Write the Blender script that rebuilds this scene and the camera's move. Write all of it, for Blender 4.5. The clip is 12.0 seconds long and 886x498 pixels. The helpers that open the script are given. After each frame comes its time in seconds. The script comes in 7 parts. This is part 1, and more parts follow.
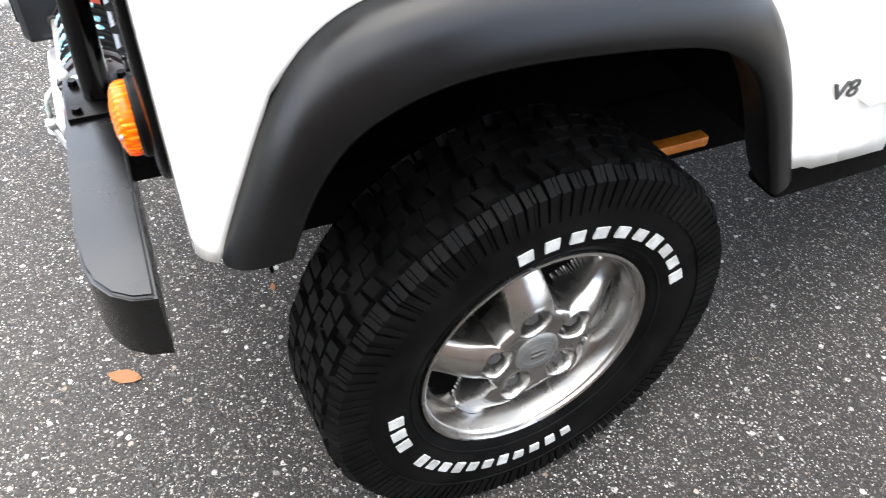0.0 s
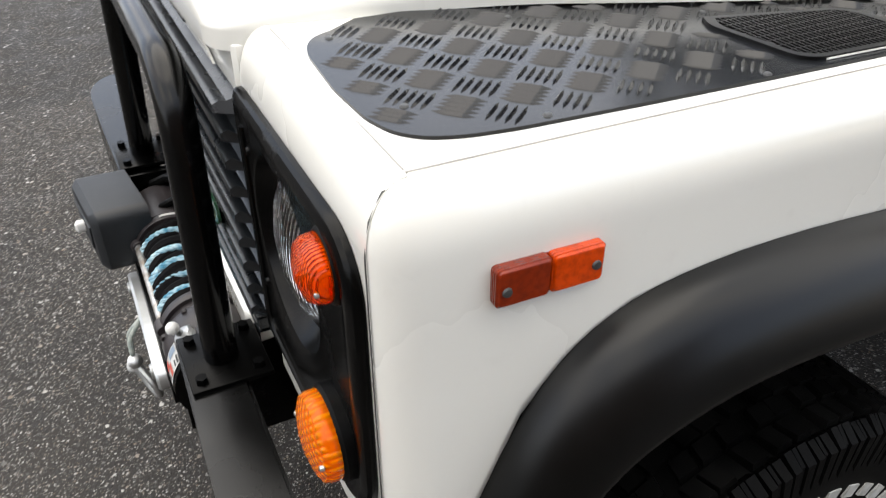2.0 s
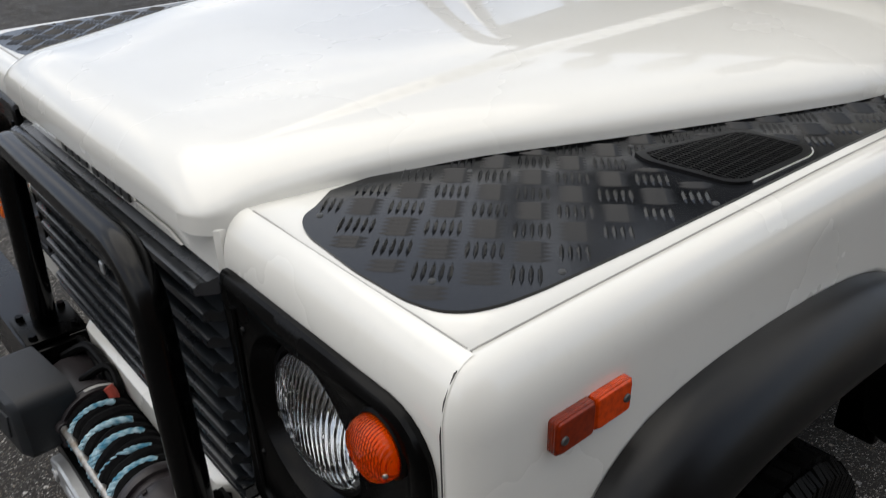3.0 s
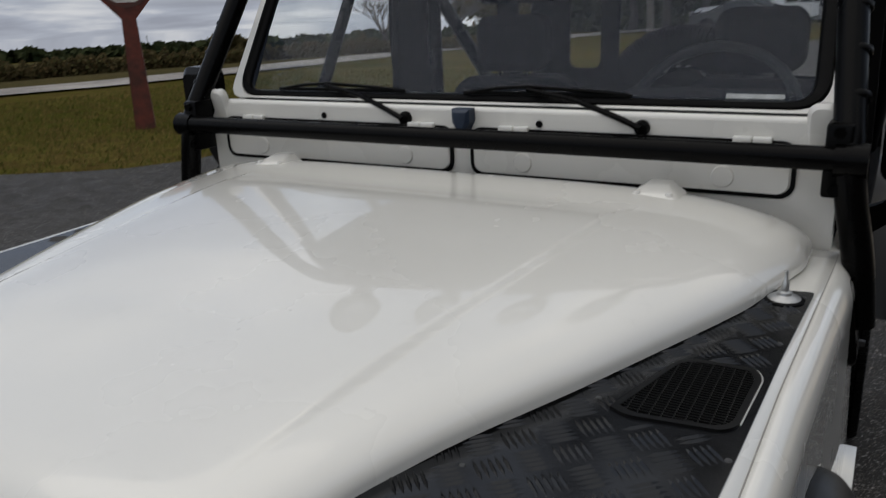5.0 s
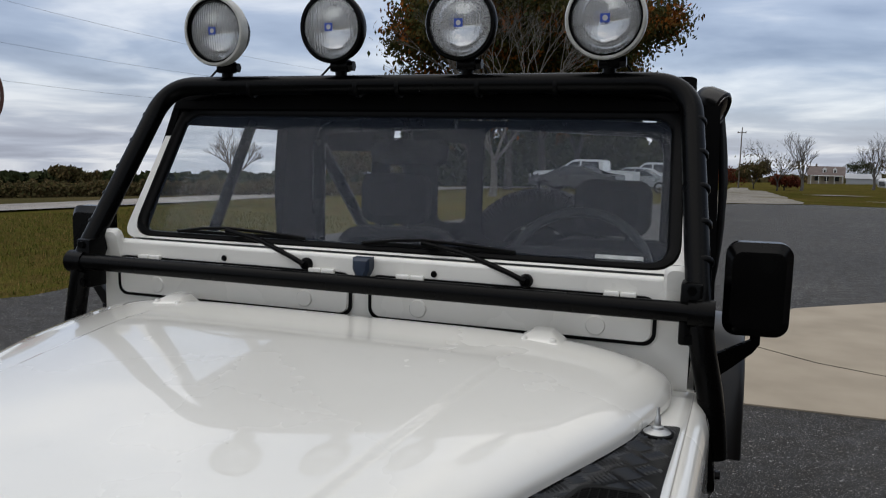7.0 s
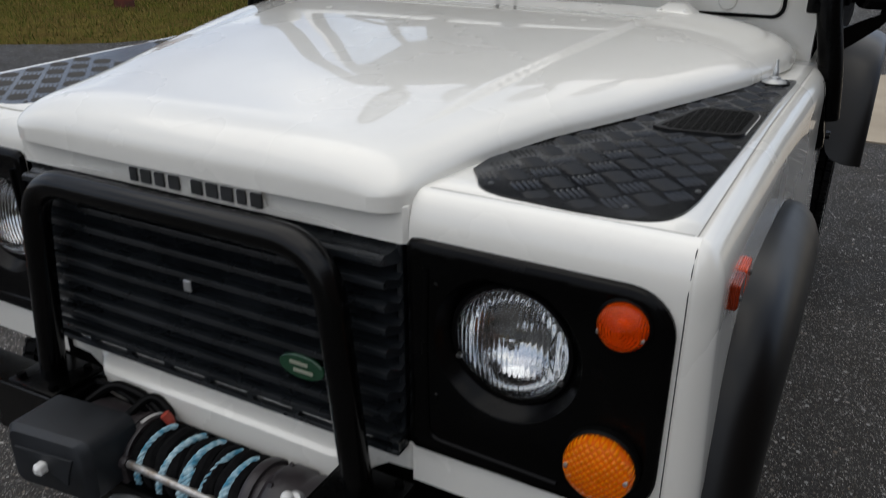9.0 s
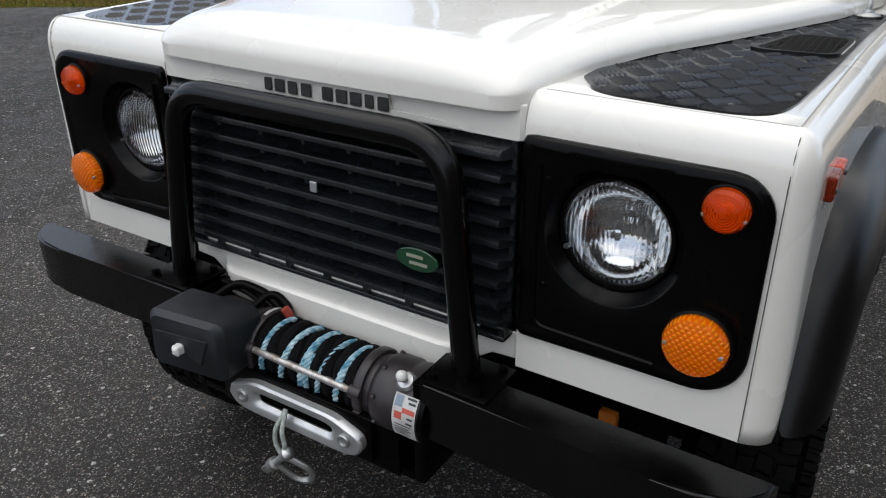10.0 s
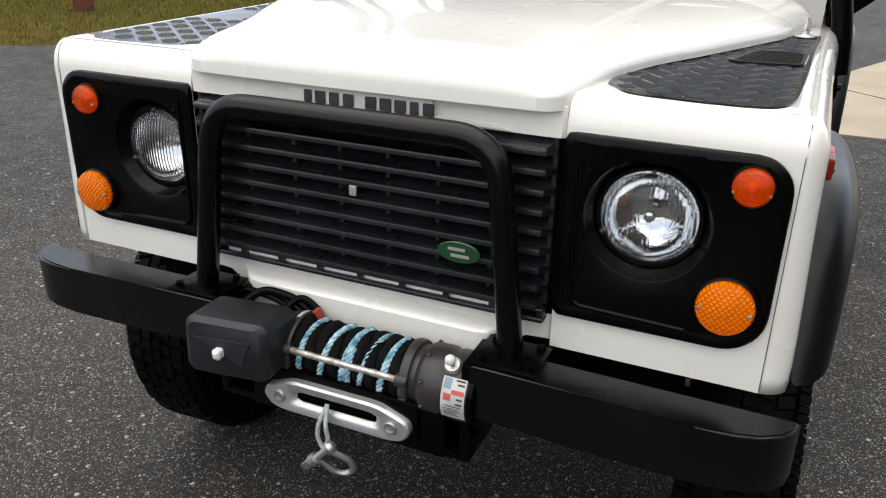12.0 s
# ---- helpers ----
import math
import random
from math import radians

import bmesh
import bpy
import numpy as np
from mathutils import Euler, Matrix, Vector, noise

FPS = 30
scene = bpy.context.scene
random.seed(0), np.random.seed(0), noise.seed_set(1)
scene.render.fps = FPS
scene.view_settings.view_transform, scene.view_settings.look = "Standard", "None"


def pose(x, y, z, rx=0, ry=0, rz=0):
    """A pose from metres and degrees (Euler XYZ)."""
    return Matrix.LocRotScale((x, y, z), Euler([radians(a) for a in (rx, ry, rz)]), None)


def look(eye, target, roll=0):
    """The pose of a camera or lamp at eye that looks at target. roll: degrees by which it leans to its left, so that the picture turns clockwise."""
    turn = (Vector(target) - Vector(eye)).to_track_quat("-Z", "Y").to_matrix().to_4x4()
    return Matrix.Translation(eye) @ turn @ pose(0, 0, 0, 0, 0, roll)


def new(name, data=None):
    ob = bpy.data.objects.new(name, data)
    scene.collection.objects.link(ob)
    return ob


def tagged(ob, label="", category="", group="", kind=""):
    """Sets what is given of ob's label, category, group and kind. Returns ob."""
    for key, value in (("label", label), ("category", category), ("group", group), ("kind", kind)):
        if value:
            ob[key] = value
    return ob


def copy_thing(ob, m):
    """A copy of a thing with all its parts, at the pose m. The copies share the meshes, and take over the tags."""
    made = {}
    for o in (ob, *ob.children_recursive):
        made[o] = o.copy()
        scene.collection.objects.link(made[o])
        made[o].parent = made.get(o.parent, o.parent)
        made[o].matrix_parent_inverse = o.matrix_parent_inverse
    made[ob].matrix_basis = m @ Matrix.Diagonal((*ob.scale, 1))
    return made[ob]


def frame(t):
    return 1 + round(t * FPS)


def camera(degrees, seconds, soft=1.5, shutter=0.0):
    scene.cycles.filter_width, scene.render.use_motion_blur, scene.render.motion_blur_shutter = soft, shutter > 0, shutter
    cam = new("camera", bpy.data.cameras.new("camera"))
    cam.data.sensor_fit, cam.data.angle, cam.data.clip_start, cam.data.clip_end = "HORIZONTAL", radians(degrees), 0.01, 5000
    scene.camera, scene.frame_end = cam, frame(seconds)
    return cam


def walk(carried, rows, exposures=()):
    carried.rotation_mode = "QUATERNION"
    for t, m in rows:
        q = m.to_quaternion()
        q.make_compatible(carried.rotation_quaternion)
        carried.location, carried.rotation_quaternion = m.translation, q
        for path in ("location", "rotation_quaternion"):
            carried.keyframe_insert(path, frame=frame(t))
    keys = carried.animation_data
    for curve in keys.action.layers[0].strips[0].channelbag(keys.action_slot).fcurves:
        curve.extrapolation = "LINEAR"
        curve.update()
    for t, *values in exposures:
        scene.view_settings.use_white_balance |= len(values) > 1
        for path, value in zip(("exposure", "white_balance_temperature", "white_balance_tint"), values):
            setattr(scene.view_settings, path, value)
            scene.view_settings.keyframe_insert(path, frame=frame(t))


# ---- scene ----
cam = camera(59.0, 12.0, soft=1.0, shutter=0.25)
PATH = [
    (0, (1.58, -0.036, 1.51), (0.248, 0.574, 0.148), 1.8),
    (0.5, (1.552, -0.123, 1.508), (0.166, 0.428, 0.176), 1.8),
    (1, (1.462, -0.153, 1.512), (0.022, 0.364, 0.224), 1.1),
    (1.5, (1.303, -0.153, 1.521), (-0.192, 0.437, 0.331), -0.4),
    (2, (1.221, -0.185, 1.554), (-0.259, 0.548, 0.425), -0.0),
    (2.5, (1.169, -0.271, 1.594), (-0.22, 0.721, 0.551), -0.3),
    (3, (1.134, -0.326, 1.644), (-0.214, 0.804, 0.692), -1.5),
    (3.2, (1.115, -0.324, 1.653), (-0.223, 0.861, 0.754), -1.1),
    (4.8, (0.882, -0.344, 1.75), (-0.169, 1.213, 1.064), -3.2),
    (5, (0.858, -0.374, 1.755), (-0.113, 1.265, 1.146), -2.6),
    (5.5, (0.824, -0.435, 1.767), (0.051, 1.364, 1.358), 0.2),
    (6, (0.806, -0.488, 1.787), (0.142, 1.373, 1.479), 0.5),
    (6.5, (0.805, -0.511, 1.797), (0.174, 1.373, 1.568), 0.7),
    (6.7, (0.799, -0.524, 1.793), (0.171, 1.362, 1.573), 1.0),
    (8.3, (0.921, -0.675, 1.701), (-0.004, 0.99, 1.091), 1.2),
    (8.5, (0.926, -0.721, 1.68), (-0.039, 0.915, 1.051), 1.0),
    (9, (0.89, -0.852, 1.641), (0.033, 0.752, 0.809), 0.0),
    (9.5, (0.86, -0.999, 1.615), (0.027, 0.577, 0.707), 0.6),
    (10, (0.891, -1.026, 1.58), (-0.075, 0.484, 0.692), -0.3),
    (10.5, (0.92, -1.008, 1.558), (-0.088, 0.448, 0.628), -1.3),
    (11, (0.896, -1.077, 1.563), (-0.057, 0.425, 0.649), -1.1),
    (11.5, (0.821, -1.203, 1.584), (0.017, 0.433, 0.761), -0.3),
    (12, (0.721, -1.282, 1.558), (-0.012, 0.4, 0.76), 1.1),
]
EXPOSURES = [(0, 3.02, 6700, 10), (0.5, 3.1, 6700, 10), (1, 3.08, 6850, 10), (1.5, 2.35, 7050, 10), (2.0, 1.5, 7100, 10), (2.5, 0.74, 6950, 10), (3.2, 0.33, 6900, 10), (4.8, -0.28, 6800, 10), (5.5, -0.33, 6700, 10), (6.5, 0.0, 6650, 10), (8.3, -0.1, 6700, 10), (9, 0.12, 6650, 10), (9.5, 0.32, 6650, 10), (10.5, 0.82, 6750, 10), (11, 0.98, 6950, 10), (11.5, 1.06, 7050, 10), (12, 1.1, 7050, 10)]
walk(cam, [(t, look(eye, target, roll)) for t, eye, target, roll in PATH], EXPOSURES)

# ---- world, sun ----
world = bpy.data.worlds.new("overcast_sky")
scene.world = world
world.use_nodes = True
W = world.node_tree.nodes
WL = world.node_tree.links
W.clear()
w_out = W.new("ShaderNodeOutputWorld")
w_bg = W.new("ShaderNodeBackground")
w_sky = W.new("ShaderNodeTexSky")
w_sky.sky_type = "NISHITA"
w_sky.sun_disc = False
w_sky.sun_elevation = radians(38)
w_sky.sun_rotation = radians(200)
w_co = W.new("ShaderNodeTexCoord")
w_map = W.new("ShaderNodeMapping")
w_map.inputs["Location"].default_value = (0, 0, 0.045)
WL.new(w_co.outputs["Generated"], w_map.inputs["Vector"])
w_sep = W.new("ShaderNodeSeparateXYZ")
WL.new(w_map.outputs["Vector"], w_sep.inputs[0])
# clouds lie on a flat deck: direction divided by height
w_h = W.new("ShaderNodeMath"); w_h.operation = "MAXIMUM"; w_h.inputs[1].default_value = 0.02
WL.new(w_sep.outputs["Z"], w_h.inputs[0])
w_add = W.new("ShaderNodeMath"); w_add.operation = "ADD"; w_add.inputs[1].default_value = 0.085
WL.new(w_h.outputs[0], w_add.inputs[0])
w_div = W.new("ShaderNodeVectorMath"); w_div.operation = "DIVIDE"
w_comb = W.new("ShaderNodeCombineXYZ")
for k in range(3):
    WL.new(w_add.outputs[0], w_comb.inputs[k])
WL.new(w_map.outputs["Vector"], w_div.inputs[0])
WL.new(w_comb.outputs[0], w_div.inputs[1])
w_n = W.new("ShaderNodeTexNoise")
w_n.inputs["Scale"].default_value = 1.0
w_n.inputs["Detail"].default_value = 6
w_n.inputs["Roughness"].default_value = 0.50
w_n.inputs["Distortion"].default_value = 0.3
WL.new(w_div.outputs[0], w_n.inputs["Vector"])
w_r = W.new("ShaderNodeValToRGB")
w_r.color_ramp.elements[0].position, w_r.color_ramp.elements[0].color = 0.34, (0.20, 0.26, 0.42, 1)
w_r.color_ramp.elements[1].position, w_r.color_ramp.elements[1].color = 0.66, (0.74, 0.80, 0.92, 1)
w_e = w_r.color_ramp.elements.new(0.50); w_e.color = (0.35, 0.43, 0.61, 1)
WL.new(w_n.outputs["Fac"], w_r.inputs[0])
# pale warm band low over the horizon
w_b = W.new("ShaderNodeMapRange")
w_b.inputs["From Min"].default_value, w_b.inputs["From Max"].default_value = 0.0, 0.16
w_b.inputs["To Min"].default_value, w_b.inputs["To Max"].default_value = 0.26, 0.0
WL.new(w_sep.outputs["Z"], w_b.inputs["Value"])
w_mix = W.new("ShaderNodeMix"); w_mix.data_type = "RGBA"
w_mix.inputs[7].default_value = (0.90, 0.87, 0.82, 1)
WL.new(w_b.outputs[0], w_mix.inputs[0])
WL.new(w_r.outputs[0], w_mix.inputs[6])
# the deck brightens towards the zenith
w_z = W.new("ShaderNodeMapRange")
w_z.inputs["From Min"].default_value, w_z.inputs["From Max"].default_value = 0.12, 0.75
w_z.inputs["To Min"].default_value, w_z.inputs["To Max"].default_value = 0.0, 1.0
WL.new(w_sep.outputs["Z"], w_z.inputs["Value"])
w_warm = W.new("ShaderNodeMix"); w_warm.data_type = "RGBA"
w_warm.inputs[6].default_value, w_warm.inputs[7].default_value = (1, 1, 1, 1), (2.28, 2.02, 1.62, 1)
WL.new(w_z.outputs[0], w_warm.inputs[0])
w_mul = W.new("ShaderNodeVectorMath"); w_mul.operation = "MULTIPLY"
WL.new(w_mix.outputs[2], w_mul.inputs[0])
WL.new(w_warm.outputs[2], w_mul.inputs[1])
w_sc = W.new("ShaderNodeVectorMath"); w_sc.operation = "SCALE"; w_sc.inputs["Scale"].default_value = 0.03
WL.new(w_sky.outputs[0], w_sc.inputs[0])
w_sum = W.new("ShaderNodeVectorMath"); w_sum.operation = "ADD"
WL.new(w_mul.outputs[0], w_sum.inputs[0])
WL.new(w_sc.outputs[0], w_sum.inputs[1])
WL.new(w_sum.outputs[0], w_bg.inputs["Color"])
w_bg.inputs["Strength"].default_value = 0.85
WL.new(w_bg.outputs[0], w_out.inputs["Surface"])

sun = new("sun", bpy.data.lights.new("sun", "SUN"))
sun.data.energy, sun.data.angle, sun.data.color = 0.9, radians(70), (1.0, 0.93, 0.82)
sun.matrix_world = look((-2.2, -1.2, 9), (0, 0, 0))

# ---- materials ----
class Mat:
    def __init__(self, name, color=(0.5, 0.5, 0.5), rough=0.5, metal=0.0, **kw):
        self.m = bpy.data.materials.new(name)
        self.m.use_nodes = True
        self.t = self.m.node_tree
        self.p = self.t.nodes["Principled BSDF"]
        self.p.inputs["Base Color"].default_value = (*color, 1)
        self.p.inputs["Roughness"].default_value = rough
        self.p.inputs["Metallic"].default_value = metal
        for k, v in kw.items():
            self.p.inputs[k.replace("_", " ")].default_value = v
        self.co = None

    def coords(self):
        if not self.co:
            c = self.t.nodes.new("ShaderNodeTexCoord")
            self.co = c.outputs["Object"]
        return self.co

    def tex(self, kind, scale, detail=4, stretch=None):
        n = self.t.nodes.new("ShaderNodeTex" + kind)
        n.inputs["Scale"].default_value = scale
        if kind == "Noise":
            n.inputs["Detail"].default_value = detail
        src = self.coords()
        if stretch:
            mp = self.t.nodes.new("ShaderNodeMapping")
            mp.inputs["Scale"].default_value = stretch
            self.t.links.new(src, mp.inputs["Vector"])
            src = mp.outputs["Vector"]
        self.t.links.new(src, n.inputs["Vector"])
        return n

    def ramp(self, src, stops):
        r = self.t.nodes.new("ShaderNodeValToRGB")
        el = r.color_ramp.elements
        while len(el) < len(stops):
            el.new(0.5)
        for e, (pos, c) in zip(el, stops):
            e.position = pos
            e.color = (*c, 1) if len(c) == 3 else c
        self.t.links.new(src, r.inputs[0])
        return r.outputs[0]

    def mix(self, fac, a, b, mode="MIX"):
        x = self.t.nodes.new("ShaderNodeMix")
        x.data_type, x.blend_type = "RGBA", mode
        for s, v in ((0, fac), (6, a), (7, b)):
            if isinstance(v, (int, float)):
                x.inputs[s].default_value = v
            elif isinstance(v, tuple):
                x.inputs[s].default_value = (*v, 1)
            else:
                self.t.links.new(v, x.inputs[s])
        return x.outputs[2]

    def math(self, op, a, b=0.0):
        x = self.t.nodes.new("ShaderNodeMath")
        x.operation = op
        for s, v in ((0, a), (1, b)):
            if isinstance(v, (int, float)):
                x.inputs[s].default_value = v
            else:
                self.t.links.new(v, x.inputs[s])
        return x.outputs[0]

    def color(self, src):
        self.t.links.new(src, self.p.inputs["Base Color"])
        return self

    def rough(self, src):
        self.t.links.new(src, self.p.inputs["Roughness"])
        return self

    def bump(self, src, strength=0.3, dist=0.002):
        b = self.t.nodes.new("ShaderNodeBump")
        b.inputs["Strength"].default_value = strength
        b.inputs["Distance"].default_value = dist
        self.t.links.new(src, b.inputs["Height"])
        old = self.p.inputs["Normal"].links
        if old:
            self.t.links.new(old[0].from_socket, b.inputs["Normal"])
        self.t.links.new(b.outputs[0], self.p.inputs["Normal"])
        return self


def worn(name, a, b, rough, scale=8, fine=300, bump=0.15, dist=0.0006, metal=0.0, spread=0.12, **kw):
    """Two tones at a broad scale, roughness that varies, and a fine grain."""
    m = Mat(name, a, rough, metal, **kw)
    n = m.tex("Noise", scale, 5)
    m.color(m.ramp(n.outputs["Fac"], [(0.35, a), (0.68, b)]))
    m.rough(m.ramp(n.outputs["Fac"], [(0.3, (rough - spread / 2,) * 3), (0.7, (rough + spread / 2,) * 3)]))
    g = m.tex("Noise", fine, 3)
    if bump:
        m.bump(g.outputs["Fac"], bump, dist)
    return m.m


def paint():
    m = Mat("white_paint", (0.78, 0.77, 0.73), 0.22, Coat_Weight=1.0, Coat_Roughness=0.012)
    n = m.tex("Noise", 2.5, 5)
    d = m.tex("Noise", 35, 4)
    base = m.ramp(n.outputs["Fac"], [(0.3, (0.80, 0.785, 0.725)), (0.7, (0.75, 0.735, 0.675))])
    m.color(m.mix(m.ramp(d.outputs["Fac"], [(0.62, (0, 0, 0)), (0.8, (0.12, 0.12, 0.12))]), base, (0.55, 0.53, 0.48)))
    m.rough(m.ramp(n.outputs["Fac"], [(0.3, (0.2,) * 3), (0.75, (0.34,) * 3)]))
    m.bump(m.tex("Noise", 14, 2).outputs["Fac"], 0.006, 0.004)
    return m.m


def asphalt(name, tone, stones, size):
    """Dark binder with aggregate of two sizes pressed into it, worn paler in patches."""
    m = Mat(name, (tone,) * 3, 0.9, Specular_IOR_Level=0.10)
    big = m.tex("Noise", 0.5, 6)
    mid = m.tex("Noise", 6, 6)
    warp = m.tex("Noise", size * 0.9, 2)
    shift = m.t.nodes.new("ShaderNodeVectorMath")
    shift.operation = "MULTIPLY_ADD"
    shift.inputs[1].default_value = (0.9 / size,) * 3
    m.t.links.new(warp.outputs["Color"], shift.inputs[0])
    m.t.links.new(m.coords(), shift.inputs[2])
    layers = []
    for k, share in ((1.0, stones), (2.1, stones * 0.9), (0.55, stones * 0.22)):
        v = m.t.nodes.new("ShaderNodeTexVoronoi")
        v.inputs["Scale"].default_value = size * k
        m.t.links.new(shift.outputs[0], v.inputs["Vector"])
        pick = m.t.nodes.new("ShaderNodeSeparateColor")
        m.t.links.new(v.outputs["Color"], pick.inputs[0])
        chosen = m.ramp(pick.outputs[0], [(1 - share, (0, 0, 0)), (1 - share + 0.02, (1, 1, 1))])
        core = m.ramp(m.math("SUBTRACT", v.outputs["Distance"], m.math("MULTIPLY", pick.outputs[2], 0.22)), [(0.17, (1, 1, 1)), (0.27, (0, 0, 0))])
        stone = m.ramp(pick.outputs[1], [(0.0, (0.022, 0.0215, 0.021)), (0.42, (0.045, 0.0435, 0.041)), (0.68, (0.10, 0.096, 0.09)), (0.86, (0.50, 0.49, 0.465)), (1.0, (0.19, 0.145, 0.105))])
        layers.append((m.math("MULTIPLY", chosen, core), stone))
    col = m.ramp(mid.outputs["Fac"], [(0.3, (tone * 0.75, tone * 0.69, tone * 0.63)), (0.7, (tone * 1.4, tone * 1.28, tone * 1.15))])
    col = m.mix(m.ramp(big.outputs["Fac"], [(0.42, (0, 0, 0)), (0.68, (0.55, 0.55, 0.55))]), col, (tone * 2.5, tone * 2.3, tone * 2.05))
    height = None
    for mask, stone in (layers[1], layers[0], layers[2]):
        col = m.mix(mask, col, stone)
        height = mask if height is None else m.math("MAXIMUM", height, mask)
    m.color(col)
    fine = m.tex("Noise", size * 2.5, 4)
    m.bump(m.math("ADD", m.math("MULTIPLY", height, 0.8), m.math("MULTIPLY", fine.outputs["Fac"], 0.8)), 0.9, 0.005)
    m.rough(m.ramp(mid.outputs["Fac"], [(0.3, (0.48,) * 3), (0.8, (0.80,) * 3)]))
    return m.m


def lens(name, color, ribs, depth=0.9, rough=0.06):
    """Coloured moulded plastic with ribs."""
    m = Mat(name, color, rough, Coat_Weight=0.12, Coat_Roughness=0.03, Specular_IOR_Level=0.28)
    w = m.t.nodes.new("ShaderNodeTexWave")
    w.inputs["Scale"].default_value = ribs
    m.t.links.new(m.coords(), w.inputs["Vector"])
    m.bump(w.outputs["Fac"], 0.5, 0.002)
    n = m.tex("Noise", 160, 3)
    dim = tuple(c * depth * 0.75 for c in color)
    m.color(m.ramp(n.outputs["Fac"], [(0.3, dim), (0.6, color)]))
    return m.m


def pane(name, tint, gloss=1.0, rough=0.0, haze=0.0):
    """Flat glass: what lies behind shows through a tint, and the sky mirrors by Fresnel."""
    m = bpy.data.materials.new(name)
    m.use_nodes = True
    t = m.node_tree
    t.nodes.clear()
    o = t.nodes.new("ShaderNodeOutputMaterial")
    tr = t.nodes.new("ShaderNodeBsdfTransparent")
    tr.inputs["Color"].default_value = (*tint, 1)
    gl = t.nodes.new("ShaderNodeBsdfGlossy")
    gl.inputs["Roughness"].default_value = rough
    gl.inputs["Color"].default_value = (0.95, 0.95, 0.95, 1)
    lw = t.nodes.new("ShaderNodeLayerWeight")
    lw.inputs["Blend"].default_value = 0.5
    pw = t.nodes.new("ShaderNodeMath")
    pw.operation, pw.inputs[1].default_value = "POWER", 4.0
    t.links.new(lw.outputs["Facing"], pw.inputs[0])
    fr = t.nodes.new("ShaderNodeMath")
    fr.operation, fr.inputs[1].default_value, fr.inputs[2].default_value = "MULTIPLY_ADD", 0.35 * gloss, 0.012 * gloss
    t.links.new(pw.outputs[0], fr.inputs[0])
    mx = t.nodes.new("ShaderNodeMixShader")
    t.links.new(fr.outputs[0], mx.inputs[0])
    t.links.new(tr.outputs[0], mx.inputs[1])
    t.links.new(gl.outputs[0], mx.inputs[2])
    # a thin bluish diffuse film: sky haze on the glass, put in as colour
    df = t.nodes.new("ShaderNodeBsdfDiffuse")
    df.inputs["Color"].default_value = (0.32, 0.39, 0.52, 1)
    mx2 = t.nodes.new("ShaderNodeMixShader")
    mx2.inputs[0].default_value = haze
    t.links.new(mx.outputs[0], mx2.inputs[1])
    t.links.new(df.outputs[0], mx2.inputs[2])
    t.links.new(mx2.outputs[0], o.inputs["Surface"])
    return m


def lamp_glass(strength=0.5, clear=1.0, rough=0.02):
    m = Mat("fluted_lamp_glass", (0.94, 0.95, 0.95), rough, Transmission_Weight=clear, IOR=1.3)
    w = m.t.nodes.new("ShaderNodeTexWave")
    w.inputs["Scale"].default_value = 42
    w.inputs["Distortion"].default_value = 0.6
    m.t.links.new(m.coords(), w.inputs["Vector"])
    m.bump(w.outputs["Fac"], strength, 0.003)
    return m.m


def reflector():
    m = Mat("lamp_reflector", (0.64, 0.65, 0.66), 0.05, 1.0)
    v = m.tex("Voronoi", 45)
    m.bump(v.outputs["Distance"], 0.06, 0.006)
    return m.m


def grass_mat(name, greens):
    m = Mat(name, greens[0], 1.0, Specular_IOR_Level=0.0)
    n = m.tex("Noise", 0.28, 8)
    n2 = m.tex("Noise", 2.2, 9)
    base = m.ramp(n.outputs["Fac"], [(0.33, greens[0]), (0.5, greens[1]), (0.66, greens[2])])
    m.color(m.mix(m.ramp(n2.outputs["Fac"], [(0.42, (0, 0, 0)), (0.60, (0.9, 0.9, 0.9))]), base, greens[3]))
    n3 = m.tex("Noise", 7.0, 8)
    litter = m.ramp(n3.outputs["Fac"], [(0.56, (0, 0, 0)), (0.66, (0.75, 0.75, 0.75))])
    m.color(m.mix(litter, m.p.inputs["Base Color"].links[0].from_socket, tuple(c * 1.25 for c in greens[3])))
    n4 = m.tex("Noise", 22, 6)
    m.color(m.mix(m.ramp(n4.outputs["Fac"], [(0.35, (0.55, 0.55, 0.55)), (0.55, (0, 0, 0))]), m.p.inputs["Base Color"].links[0].from_socket, tuple(c * 0.35 for c in greens[0])))
    m.bump(m.tex("Noise", 30, 5).outputs["Fac"], 0.8, 0.05)
    return m.m


def leafy(name, tones, patch=None):
    m = Mat(name, tones[0], 0.9, Specular_IOR_Level=0.1)
    geo = m.t.nodes.new("ShaderNodeNewGeometry")
    col = m.ramp(geo.outputs["Random Per Island"], [(i / max(1, len(tones) - 1), c) for i, c in enumerate(tones)])
    if patch:
        n = m.tex("Noise", 0.55, 3)
        warm = m.ramp(geo.outputs["Random Per Island"], [(0.0, patch), (0.6, tuple(c * 0.6 for c in patch)), (1.0, tones[0])])
        col = m.mix(m.ramp(n.outputs["Fac"], [(0.52, (0, 0, 0)), (0.60, (1, 1, 1))]), col, warm)
    m.color(col)
    return m.m


